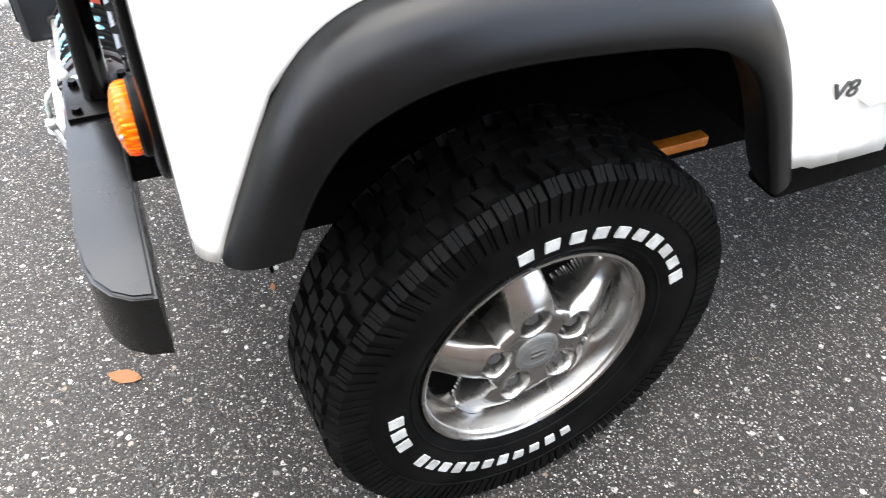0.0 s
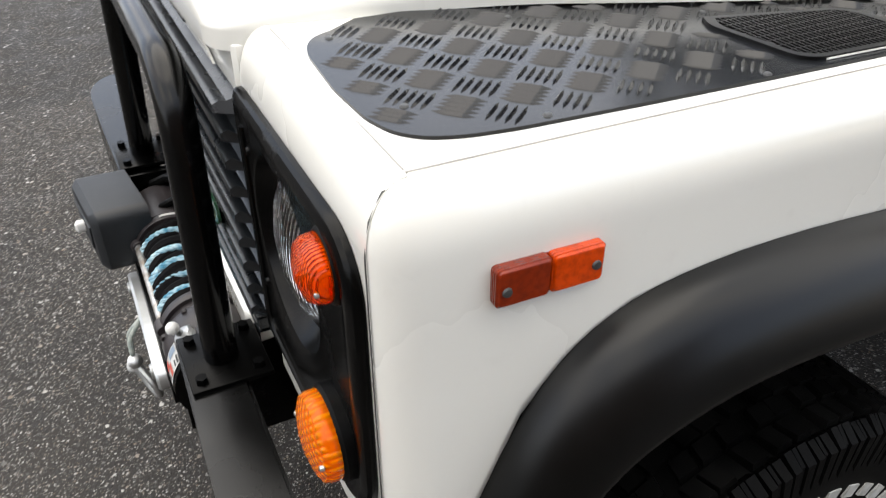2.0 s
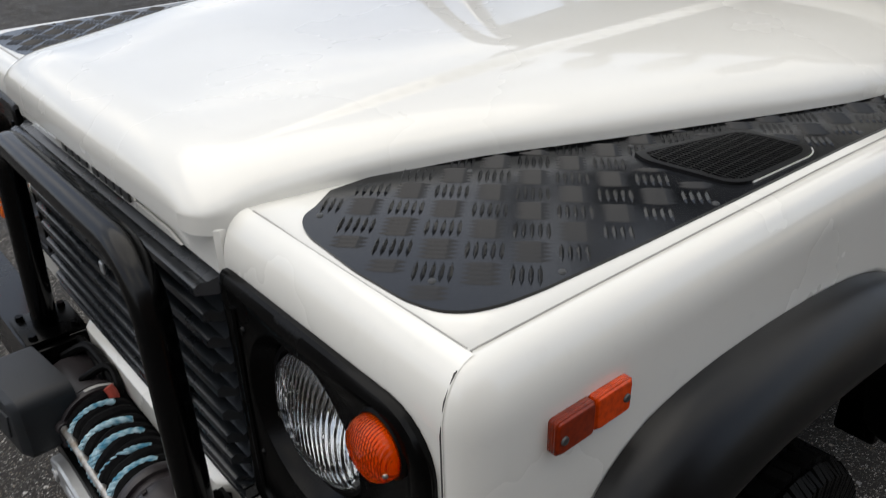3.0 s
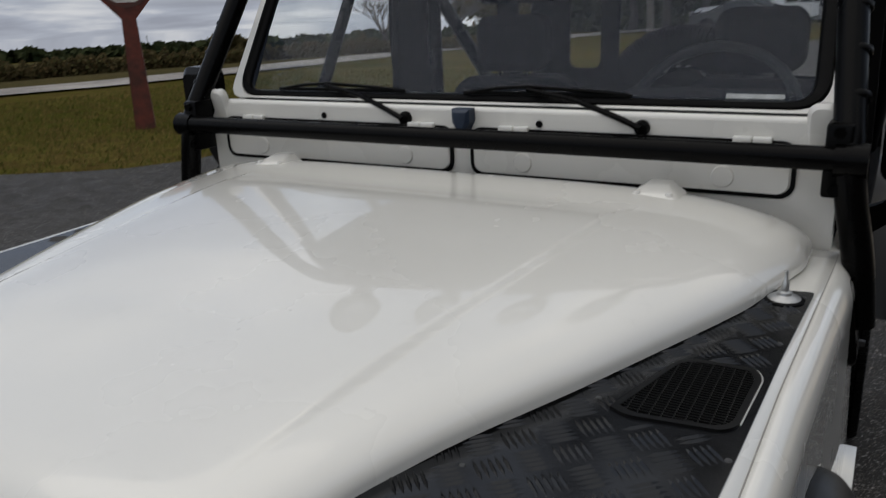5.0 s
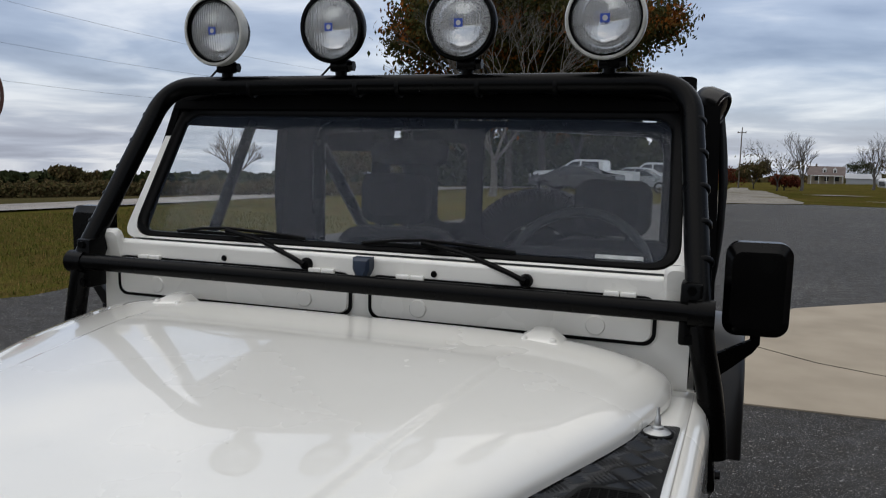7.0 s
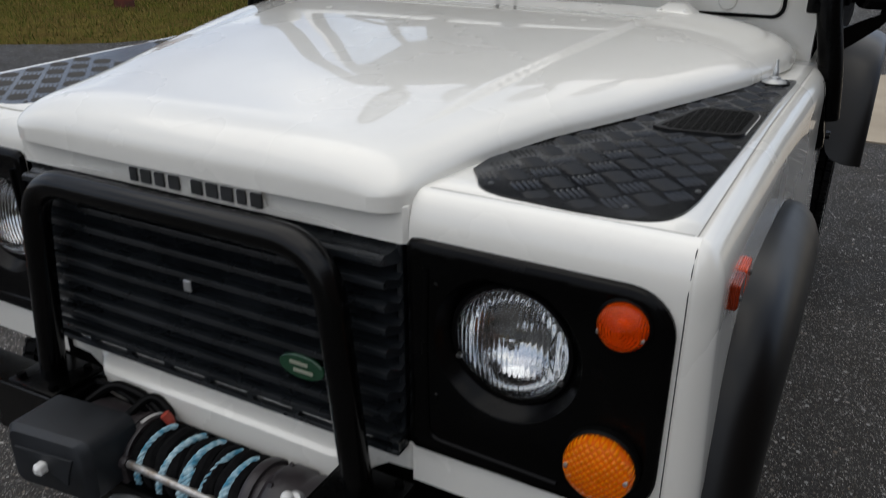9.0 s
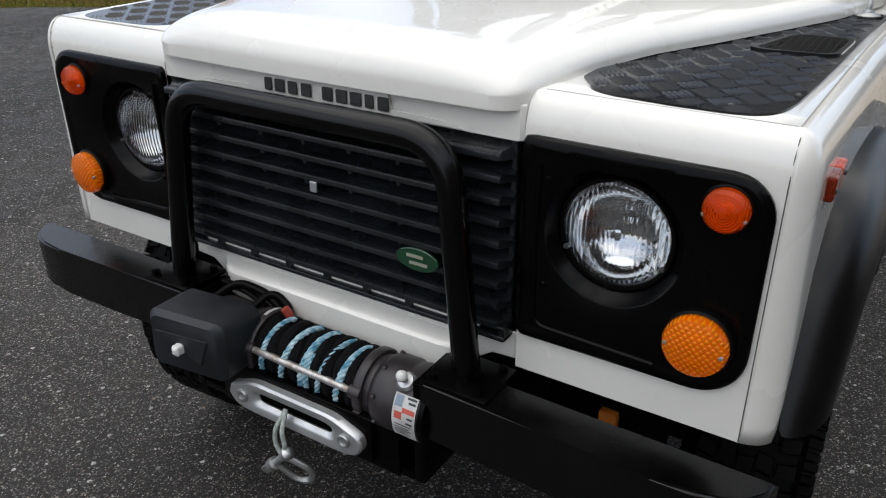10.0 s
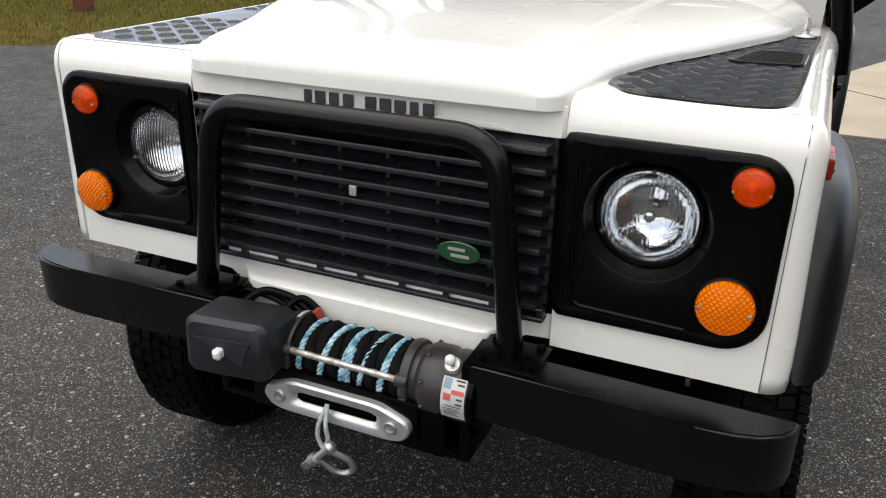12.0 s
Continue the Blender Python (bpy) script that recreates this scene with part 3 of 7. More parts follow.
def build_wing(sgn):
    lab = "white front wing with rounded shoulder"
    plan = []
    for i in range(9):
        a = radians(90 * i / 8)
        plan.append((0.764 + 0.034 * math.sin(a), 0.018 - 0.042 * math.cos(a), math.sin(a), -math.cos(a)))
    ys = sorted(set([0.05, 0.075] + [y for y, z in ARCH if y > 0.04] + linspace(0.1, 0.98, 30) + [1.0, 1.05, 1.10, 1.165]))
    for y in ys:
        plan.append((interp(y, SEAM) + 0.0405, y, 1, 0))
    bm = bmesh.new()

    def pt(i, v):
        x, y, nx, ny = plan[int(i)]
        if v <= 1:
            a = v * math.pi / 2
            return Vector((sgn * (x - nx * 0.0375 * (1 - math.sin(a))), y - ny * 0.036 * (1 - math.sin(a)), 1.279 - 0.062 * (1 - math.cos(a))))
        zb = wing_bottom(y)
        t = (v - 1) / 2
        z = 1.217 + (zb - 1.217) * t
        bulge = 0.014 * smooth01((1.217 - z) / 0.40)
        return Vector((sgn * (x + nx * bulge), y, z))
    sheet(bm, pt, range(len(plan)), linspace(0, 1, 9) + linspace(1.15, 3, 14))
    wing = shell(part("front_wing", bm, WHITE, CAR, lab, 40), 0.003, -1 if sgn > 0 else 1)

    # top plate between bonnet and shoulder
    bm = bmesh.new()
    sheet(bm, lambda y, t: Vector((sgn * ((0.37 + 0.25 * smooth01(y)) * (1 - t) + (interp(y, SEAM) + 0.0026) * t), y, 1.2795 + 0.001 * math.sin(3 * t))), linspace(0.012, 1.165, 24), linspace(0, 1, 9))
    shell(part("wing_top", bm, WHITE, CAR), 0.003, -1 if sgn > 0 else 1)
    # bead along the seam
    bm = bmesh.new()
    tube(bm, [(sgn * (interp(y, SEAM) + 0.0028), y, 1.2790) for y in linspace(0.012, 1.15, 20)], 0.0010, 6)
    part("seam_sealer", bm, SEALER, CAR)
    bm = bmesh.new()
    tube(bm, [(sgn * x, 0.0125, 1.2794) for x in linspace(0.41, 0.757, 8)], 0.0010, 6)
    part("seam_sealer", bm, SEALER, CAR)

    bm = bmesh.new()
    tube(bm, [(sgn * 0.7645, 0.0118, 1.2780), (sgn * 0.7645, -0.008, 1.2700), (sgn * 0.7645, -0.0195, 1.248), (sgn * 0.7645, -0.0243, 1.217), (sgn * 0.7665, -0.0243, 0.808)], 0.0008, 6)
    part("panel_joint", bm, SEALERDK, CAR, "thin dark joint down the wing corner")

    # front panel under the bonnet line: open behind the lamp surround, folded over at the top
    bm = bmesh.new()
    hole = rrect(0.402, 0.746, 0.889, 1.210, 0.03, 6)
    edge = []
    for u, v in hole:
        du, dv = u - 0.5725, v - 1.0525
        k = min(0.1945 / abs(du) if du else 9, (0.2465 if dv < 0 else 0.1645) / abs(dv) if dv else 9)
        edge.append((0.5725 + du * k, 1.0525 + dv * k))
    corners = [(0.378, 0.806), (0.767, 0.806), (0.767, 1.217), (0.378, 1.217)]
    for c in corners:
        i = min(range(len(edge)), key=lambda q: (edge[q][0] - c[0]) ** 2 + (edge[q][1] - c[1]) ** 2)
        edge[i] = c
    lay = [ring(bm, [Vector((sgn * max(0.3953, u), -0.024, v)) for u, v in o]) for o in (edge, hole)]
    bridge(bm, lay[0], lay[1])
    prof = [(0.012 - 0.036 * math.sin(radians(a)), 1.2795 - 0.0625 * (1 - math.cos(radians(a)))) for a in range(90, -1, -9)]
    sheet(bm, lambda x, k: Vector((sgn * x, *prof[int(k)])), linspace(0.3953, 0.7662, 14), range(len(prof)))
    part("wing_front_panel", bm, WHITE, CAR, "white panel round the headlamp", 40)

    # flare
    bm = bmesh.new()
    sec = [0, 0.12, 0.25, 0.4, 0.55, 0.7, 0.85, 1.0]

    def fl(i, k):
        (oy, oz), (iy, iz) = ARCH[i], INNER[i]
        if k < len(sec):
            s = sec[k] * math.pi / 2
            a, b = 1 - math.cos(s) ** 1.2, math.sin(s) ** 0.85
            root = interp(oy, SEAM) + 0.0405 + 0.014 * smooth01((1.217 - oz) / 0.40)
            return Vector((sgn * (root + (0.884 - root) * (0.86 + 0.14 * math.sin(math.pi * i / (len(ARCH) - 1))) * max(b, 0.06 if k else 0)), oy + (iy - oy) * a, oz + (iz - oz) * a))
        d = (k - len(sec) + 1)
        cy, cz = 0.49, 0.55
        ux, uz = cy - iy, cz - iz
        n = math.hypot(ux, uz)
        px = 0.878 - 0.004 * d if d == 1 else 0.80
        sh = 0.010 if d == 1 else 0.0
        return Vector((sgn * px, iy + ux / n * sh, iz + uz / n * sh))
    sheet(bm, fl, range(len(ARCH)), range(len(sec) + 2))
    flare = part("wheel_arch_flare", bm, FLARE, CAR, "satin black plastic wheel arch flare", 60)
    md = flare.modifiers.new("smooth", "SUBSURF"); md.levels = md.render_levels = 1

    # wheel house
    bm = bmesh.new()
    outer = [(y + (0.49 - y) * -0.02, z + 0.0) for y, z in ARCH]
    sheet(bm, lambda i, t: Vector((sgn * (0.798 - 0.36 * t), outer[int(i)][0], outer[int(i)][1])), range(len(outer)), (0, 0.5, 1))
    c = ring(bm, [Vector((sgn * 0.438, y, z)) for y, z in outer] + [Vector((sgn * 0.438, 0.987, 0.72)), Vector((sgn * 0.438, 0.012, 0.82))])
    bm.faces.new(c)
    part("wheel_house", bm, UNDER, CAR, "dark dirty inner wheel arch")


for sgn in (1, -1):
    build_wing(sgn)

# engine bay floor and firewall, which close the body
bm = bmesh.new()
box(bm, -0.44, 0.44, 0.02, 1.12, 0.60, 1.20)
# plain block added low down, to keep light off the ground underneath
box(bm, -0.40, 0.40, 0.42, 3.25, 0.38, 0.62, 0.02)
part("engine_bay", bm, UNDER, CAR, "dark engine bay and chassis, with a block that shades the ground below")
bm = bmesh.new()
for sx in (-0.40, 0.40):
    box(bm, sx - 0.05, sx + 0.05, 0.12, 3.3, 0.50, 0.63, 0.01)

part("chassis_rail", bm, UNDER, CAR)
bm = bmesh.new()
tube(bm, [(-0.70, 0.49, 0.42), (0.70, 0.49, 0.42)], 0.045, 16)
lathe(bm, [(0, -0.13), (0.1, -0.1), (0.13, 0), (0.1, 0.1), (0, 0.13)], pose(0.12, 0.49, 0.42, 0, 90, 0), 20)
part("front_axle", bm, UNDER, CAR)
for sx in (0.42, -0.42):
    bm = bmesh.new()
    box(bm, sx - 0.030, sx + 0.030, 0.80, 1.155, 0.450, 0.478, 0.006)
    part("radius_arm", bm, ORANGE, CAR, "orange painted suspension arm")
    bm = bmesh.new()
    pts = [(sx + 0.06 * math.cos(a), 0.49 + 0.06 * math.sin(a), 0.48 + 0.035 * a / 2) for a in linspace(0, 6.28 * 4.5, 80)]
    tube(bm, pts, 0.008, 8)
    part("coil_spring", bm, UNDER, CAR)

for x0, x1 in ((0.40, 0.640), (-0.640, -0.40)):
    bm = bmesh.new()
    box(bm, x0, x1, 0.086, 0.092, 0.60, 0.83, 0.002)
    part("splash_panel", bm, UNDER, CAR, "dark panel behind the bumper")
bm = bmesh.new()
box(bm, 0.519, 0.553, 0.066, 0.084, 0.60, 0.703, 0.004)
part("steering_damper_bracket", bm, ORANGE, CAR, "orange painted bracket behind the bumper")

# ---- lamp surrounds, lamps ----
# centres of headlamp, side lamp and indicator, by side
LAMPS = {1: ((0.545, 1.086), (0.699, 1.172), (0.690, 0.967)), -1: ((0.509, 1.071), (0.677, 1.162), (0.682, 0.953))}


def build_lamps(sgn):
    def P(x, y, z):
        return Vector((sgn * x, y - 0.015, z))
    out = rrect(0.396, 0.759, 0.878, 1.221, (0.012, 0.075, 0.06, 0.012), 10)
    n = len(out)
    (cx, cz), (sx, sz), (ix, iz) = LAMPS[sgn]
    bm = bmesh.new()

    dense = []
    for k in range(120):
        a = 2 * math.pi * k / 120 - 3.0
        d = Vector((math.cos(a), math.sin(a)))
        best = 9.0
        for (x0, z0), (x1, z1) in zip(out, out[1:] + out[:1]):
            e = Vector((x1 - x0, z1 - z0))
            den = d.x * e.y - d.y * e.x
            if abs(den) > 1e-9:
                t = ((x0 - cx) * e.y - (z0 - cz) * e.x) / den
                s = ((x0 - cx) * d.y - (z0 - cz) * d.x) / den
                if t > 0 and -1e-6 <= s <= 1 + 1e-6:
                    best = min(best, t)
        dense.append((cx + d.x * best, cz + d.y * best))
    out = dense

    def towards(d, y):
        res = []
        for x, z in out:
            l = math.hypot(x - cx, z - cz)
            res.append(P(x + (cx - x) / l * d, y, z + (cz - z) / l * d))
        return res

    def circ(r, y):
        res = []
        for x, z in out:
            a = math.atan2(z - cz, x - cx)
            res.append(P(cx + r * math.cos(a), y, cz + r * math.sin(a)))
        return res
    layers = [towards(0, -0.0095), towards(0.0, -0.0155), towards(0.003, -0.0195), towards(0.010, -0.0225), towards(0.018, -0.0235), towards(0.025, -0.0212), towards(0.034, -0.0205), circ(0.110, -0.0205), circ(0.107, -0.0190), circ(0.100, -0.006), circ(0.0940, 0.0), circ(0.0910, 0.004), circ(0.0910, 0.035)]
    rows = [ring(bm, l) for l in layers]
    for a, b in zip(rows, rows[1:]):
        bridge(bm, a, b)
    sur = part("lamp_surround", bm, MATTE, CAR, "satin black headlamp surround panel", 30)
    # raised inner rib and screws
    bm = bmesh.new()
    tube(bm, [P(0.428, -0.0205, 1.185), P(0.425, -0.0205, 1.05), P(0.428, -0.0205, 0.922), P(0.442, -0.0205, 0.908), P(0.63, -0.0205, 0.902)], 0.005, 8, 0.02)
    part("rib", bm, MATTE, sur)
    for x, z in ((0.4415, 1.160), (0.4415, 0.984)):
        bm = bmesh.new()
        lathe(bm, [(0, 0.004), (0.0045, 0.003), (0.006, 0)], Matrix.Translation(P(x, -0.0203, z)) @ FACING_FRONT, 10)
        part("screw", bm, MATTE, sur)
    # headlamp
    base = Matrix.Translation(P(cx, 0.017, cz)) @ FACING_FRONT
    bm = bmesh.new()
    lathe(bm, [(0.0905, -0.03), (0.0905, 0.012), (0.0885, 0.017), (0.0832, 0.017), (0.0820, 0.012), (0.0820, -0.02)], base, 48)
    head = part("headlamp", bm, RUBBER, CAR, "round sealed-beam headlamp with fluted glass")
    bm = bmesh.new()
    lathe(bm, [(0.0815, 0.012)] + [(0.0815 * math.cos(radians(a)), 0.012 - 0.062 * math.sin(radians(a))) for a in range(8, 90, 8)] + [(0, -0.05)], base, 40)
    part("reflector", bm, REFLECT, head, "chrome reflector")
    bm = bmesh.new()
    lathe(bm, [(0.0815, 0.013), (0.077, 0.022), (0.063, 0.030), (0.042, 0.036), (0.02, 0.039), (0, 0.0395)], base, 48)
    gl = part("lens", bm, LAMPGLASS, head, "clear fluted glass")
    gl.visible_shadow = False
    shell(gl, 0.003)
    bm = bmesh.new()
    lathe(bm, [(0, 0.018), (0.009, 0.014), (0.010, 0.0), (0.009, -0.04), (0, -0.04)], base, 20)
    part("bulb_shield", bm, CHROME, head)
    for a in (90, 205, 335):
        bm = bmesh.new()
        q = P(cx + 0.0825 * math.cos(radians(a)), -0.002, cz + 0.0825 * math.sin(radians(a)))
        box(bm, q.x - 0.004, q.x + 0.004, q.y - 0.005, q.y + 0.004, q.z - 0.003, q.z + 0.003, 0.0015)
        part("retaining_clip", bm, DKLETTER, head)
    # side lamp
    base = Matrix.Translation(P(sx, -0.0195, sz)) @ FACING_FRONT @ Matrix.Scale(0.85, 4)
    bm = bmesh.new()
    lathe(bm, [(0.041, -0.003), (0.041, 0.003), (0.038, 0.006), (0.0, 0.006)], base, 32)
    side = part("side_lamp", bm, RUBBER, CAR, "small round amber side lamp")
    bm = bmesh.new()
    prof = [(0.0370, 0.004), (0.0366, 0.014), (0.0352, 0.020), (0.0322, 0.0245)]
    for k in range(6):
        r = 0.0315 - 0.0047 * k
        h = 0.025 + 0.0085 * (1 - (r / 0.0325) ** 2)
        prof += [(r, h), (r - 0.0014, h + 0.0016), (r - 0.0036, h + 0.0012)]
    prof += [(0.003, 0.0350), (0, 0.0355)]
    lathe(bm, prof, base, 36)
    shell(part("lens", bm, JEWEL_R, side, "ribbed amber dome"), 0.0014).visible_shadow = False
    bm = bmesh.new()
    lathe(bm, [(0.036, 0.0075), (0.030, 0.0066), (0.012, 0.0064), (0.009, 0.016), (0.0, 0.019)], base, 28)
    part("reflector", bm, BOWL, side)
    for dx in (-0.031, 0.031):
        bm = bmesh.new()
        lathe(bm, [(0, 0.005), (0.003, 0.004), (0.004, 0)], base @ Matrix.Translation((dx, -0.008, 0.021)), 8)
        part("screw", bm, STEEL, side)
    # indicator
    base = Matrix.Translation(P(ix, -0.0195, iz)) @ FACING_FRONT @ Matrix.Scale(0.955, 4)
    bm = bmesh.new()
    lathe(bm, [(0.053, -0.004), (0.053, 0.012), (0.049, 0.016), (0.0, 0.016)], base, 32)
    ind = part("indicator_lamp", bm, RUBBER, CAR, "large round amber indicator with honeycomb lens")
    bm = bmesh.new()
    lathe(bm, [(0.0495, 0.010), (0.0490, 0.026), (0.046, 0.033), (0.036, 0.038), (0.018, 0.042), (0, 0.043)], base, 36)
    shell(part("lens", bm, JEWEL_A, ind, "amber honeycomb lens"), 0.0014).visible_shadow = False
    bm = bmesh.new()
    lathe(bm, [(0.0485, 0.020), (0.036, 0.0175), (0.014, 0.0165), (0.011, 0.026), (0.0, 0.030)], base, 28)
    part("reflector", bm, BOWL, ind)
    for dx in (-0.041, 0.041):
        bm = bmesh.new()
        lathe(bm, [(0, 0.005), (0.003, 0.004), (0.004, 0)], base @ Matrix.Translation((dx, 0, 0.034)), 8)
        part("screw", bm, STEEL, ind)
    # marker on the wing
    bm = bmesh.new()
    slab(bm, rrect(0.0665, 0.1665, 1.1675, 1.2025, 0.005, 3), lambda u, v, w: Vector((sgn * (0.790 + w), u, v - (u - 0.07) * 0.02)), 0, 0.010, 0.001)
    mk = part("side_marker", bm, BROWNRED, CAR, "rectangular orange side marker lamp")
    for u0, u1, mat in ((0.0655, 0.1162, BROWNRED), (0.1166, 0.1675, REDDISH)):
        bm = bmesh.new()
        slab(bm, rrect(u0, u1, 1.1668, 1.2034, 0.004, 3), lambda u, v, w: Vector((sgn * (0.7975 + w), u, v - (u - 0.07) * 0.02)), 0, 0.013, 0.003)
        part("lens", bm, mat, mk, "moulded orange lens")
    for u in (0.074, 0.158):
        bm = bmesh.new()
        lathe(bm, [(0, 0.004), (0.004, 0.003), (0.005, 0)], Matrix.Translation((sgn * 0.8095, u, 1.183)) @ (FACING_LEFT if sgn > 0 else FACING_LEFT @ pose(0, 0, 0, 180, 0, 0)), 10)
        part("screw", bm, DKLETTER, mk)


for sgn in (1, -1):
    build_lamps(sgn)

# ---- grille ----
bm = bmesh.new()
box(bm, -0.392, 0.392, -0.010, 0.03, 0.80, 1.25)
part("grille_backing", bm, UNDER, CAR)
bm = bmesh.new()
slab(bm, rrect(-0.3945, 0.3945, 1.206, 1.2615, 0.003, 2), XZ(-0.008), 0, -0.020, 0.005)
for sx in (0.372, -0.372):
    box(bm, sx - 0.022, sx + 0.022, -0.010, 0.07, 1.20, 1.2615, 0.003)
part("bonnet_landing_panel", bm, WHITE, CAR, "white strip over the grille")
# raised name plate with dark blocks in place of the marque
bm = bmesh.new()
slab(bm, [(-0.300, 1.2105), (0.300, 1.2105), (0.27, 1.2185), (0.16, 1.2215), (0.15, 1.251), (-0.15, 1.251), (-0.16, 1.2215), (-0.27, 1.2185)], XZ(-0.031), 0, -0.003, 0.001)
part("name_plate", bm, WHITE, CAR)
xs = [-0.122, -0.098, -0.067, -0.037, 0.010, 0.040, 0.070, 0.101, 0.127]
ws = [0.020, 0.026, 0.024, 0.026, 0.026, 0.027, 0.027, 0.021, 0.026]
for x, w in zip([q + 0.007 for q in xs], ws):
    bm = bmesh.new()
    slab(bm, rrect(x, x + w - 0.004, 1.2180, 1.2405, 0.002, 2), XZ(-0.0355), 0, -0.003, 0.0008)
    part("lettering_block", bm, DKLETTER, CAR)

GX = 0.384
for k in range(9):
    z = 1.192 - k * 0.0368
    bm = bmesh.new()
    d = 0.0 if k else 0.004
    ends = 0.012
    # a louvre: sloped top, sharp lip, ends cut back
    sec = [(-0.012, 0.012), (-0.034 - d, 0.0), (-0.042 - d, 0.0015), (-0.0505 - d, -0.002), (-0.0515 - d, -0.006), (-0.051 - d, -0.012), (-0.032, -0.012), (-0.012, -0.002)]
    a = ring(bm, [Vector((-GX + (0.014 if y < -0.035 else 0), y, z + q)) for y, q in sec])
    b = ring(bm, [Vector((GX - (0.014 if y < -0.035 else 0), y, z + q)) for y, q in sec])
    bridge(bm, a, b)
    bm.faces.new(a[::-1]); bm.faces.new(b)
    part("grille_slat", bm, GRILLE, CAR, "charcoal plastic grille slat" if k == 0 else "")
for x in (-GX, -0.27, -0.16, -0.055, 0.05, 0.155, 0.262, GX - 0.010):
    bm = bmesh.new()
    box(bm, x, x + 0.010, -0.024, -0.010, 0.878, 1.205, 0.002, 1)
    part("grille_upright", bm, GRILLE, CAR)
bm = bmesh.new()
box(bm, -GX, GX, -0.048, -0.012, 0.860, 0.870, 0.003)
box(bm, -GX, GX, -0.048, -0.030, 0.882, 0.889, 0.002)
for x in linspace(-GX, GX - 0.012, 9):
    box(bm, x, x + 0.012, -0.046, -0.02, 0.862, 0.888)
part("grille_foot", bm, GRILLE, CAR)
# white body colour behind the lowest slots
bm = bmesh.new()
box(bm, -0.33, 0.33, -0.036, -0.030, 0.868, 0.884)
part("slot_backing", bm, WHITE, CAR)
bm = bmesh.new()
slab(bm, rrect(-0.013, 0.003, 1.050, 1.070, 0.002, 2), XZ(-0.052), 0, -0.003, 0.001)
part("retaining_clip", bm, ALUM, CAR)
bm = bmesh.new()
slab(bm, [(0.218 + 0.043 * math.cos(a), 0.975 + 0.021 * math.sin(a)) for a in linspace(0, 6.08, 30)], XZ(-0.052), 0, -0.005, 0.001)
badge = part("grille_badge", bm, GREENB, CAR, "small green oval badge with pale bars")
for x0, x1, z0, z1 in ((0.197, 0.231, 0.9785, 0.9845), (0.203, 0.240, 0.9655, 0.9715)):
    bm = bmesh.new()
    box(bm, x0, x1, -0.0580, -0.0565, z0, z1)
    part("badge_bar", bm, GOLD, badge)

# lower front panel with its pressed step
bm = bmesh.new()
LOW = [(-0.392, 0.815), (-0.345, 0.812), (-0.315, 0.79), (-0.29, 0.768), (-0.25, 0.757), (0.25, 0.757), (0.29, 0.768), (0.315, 0.79), (0.345, 0.812), (0.392, 0.815)]


def low_panel(x, t):
    zb = interp(x, LOW)
    z = 0.866 + (zb - 0.866) * t
    mid = smooth01((0.31 - abs(x)) / 0.04)
    y = -0.014 - 0.030 * mid * smooth01((t - 0.36) / 0.16)
    return Vector((x, y, z))


sheet(bm, low_panel, sorted(set(linspace(-0.392, 0.392, 60) + [q[0] for q in LOW])), linspace(0, 1, 26))
shell(part("lower_front_panel", bm, WHITE, CAR, "white pressed panel under the grille", 45), 0.003, 0)

# ---- bumper, bull bar, winch ----
def build_bumper(sgn):
    bm = bmesh.new()
    out = [(0.285, -0.140), (0.50, -0.147), (0.68, -0.151), (0.745, -0.149), (0.780, -0.140), (0.810, -0.122), (0.829, -0.098), (0.837, -0.068), (0.285, -0.062)]
    slab(bm, out, lambda u, v, w: Vector((sgn * u, v - 0.012, w)), 0.692, 0.805, 0.0)
    bmesh.ops.bevel(bm, geom=[e for e in bm.edges if abs(e.verts[0].co.z - e.verts[1].co.z) < 1e-5], offset=0.005, segments=3, affect="EDGES")
    part("bumper", bm, SATIN, CAR, "black powder-coated steel bumper wing", 30)
    bm = bmesh.new()
    box(bm, sgn * 0.345 - 0.062, sgn * 0.345 + 0.062, -0.150, -0.040, 0.803, 0.812, 0.002)
    bm2 = part("bar_foot", bm, COAT, CAR)
    for dx, dy in ((0.044, -0.134), (-0.044, -0.134), (0.044, -0.056), (-0.044, -0.056)):
        bm = bmesh.new()
        lathe(bm, [(0, 0.009), (0.008, 0.009), (0.009, 0.0)], Matrix.Translation((sgn * 0.345 + dx, dy, 0.812)), 6)
        part("bolt", bm, COAT, bm2)


for sgn in (1, -1):
    build_bumper(sgn)
bm = bmesh.new()
tube(bm, [(-0.345, -0.098, 0.81), (-0.338, -0.097, 0.86), (-0.298, -0.085, 1.206), (0.298, -0.085, 1.206), (0.338, -0.097, 0.86), (0.345, -0.098, 0.81)], 0.0235, 20, 0.085, seg=10)
part("bull_bar", bm, GLOSSK, CAR, "black tubular steel bull bar")
# winch tray
bm = bmesh.new()
box(bm, -0.268, 0.268, -0.15, 0.02, 0.585, 0.60, 0.003)
tray = part("winch_tray", bm, COAT, CAR, "black steel winch tray")
for x0, x1 in ((0.268, 0.290), (-0.290, -0.268)):
    bm = bmesh.new()
    box(bm, x0, x1, -0.15, 0.02, 0.585, 0.80, 0.003)
    part("side_plate", bm, COAT, tray)
bm = bmesh.new()
box(bm, -0.20, 0.24, -0.156, -0.150, 0.585, 0.70, 0.002)
part("front_plate", bm, COAT, tray)
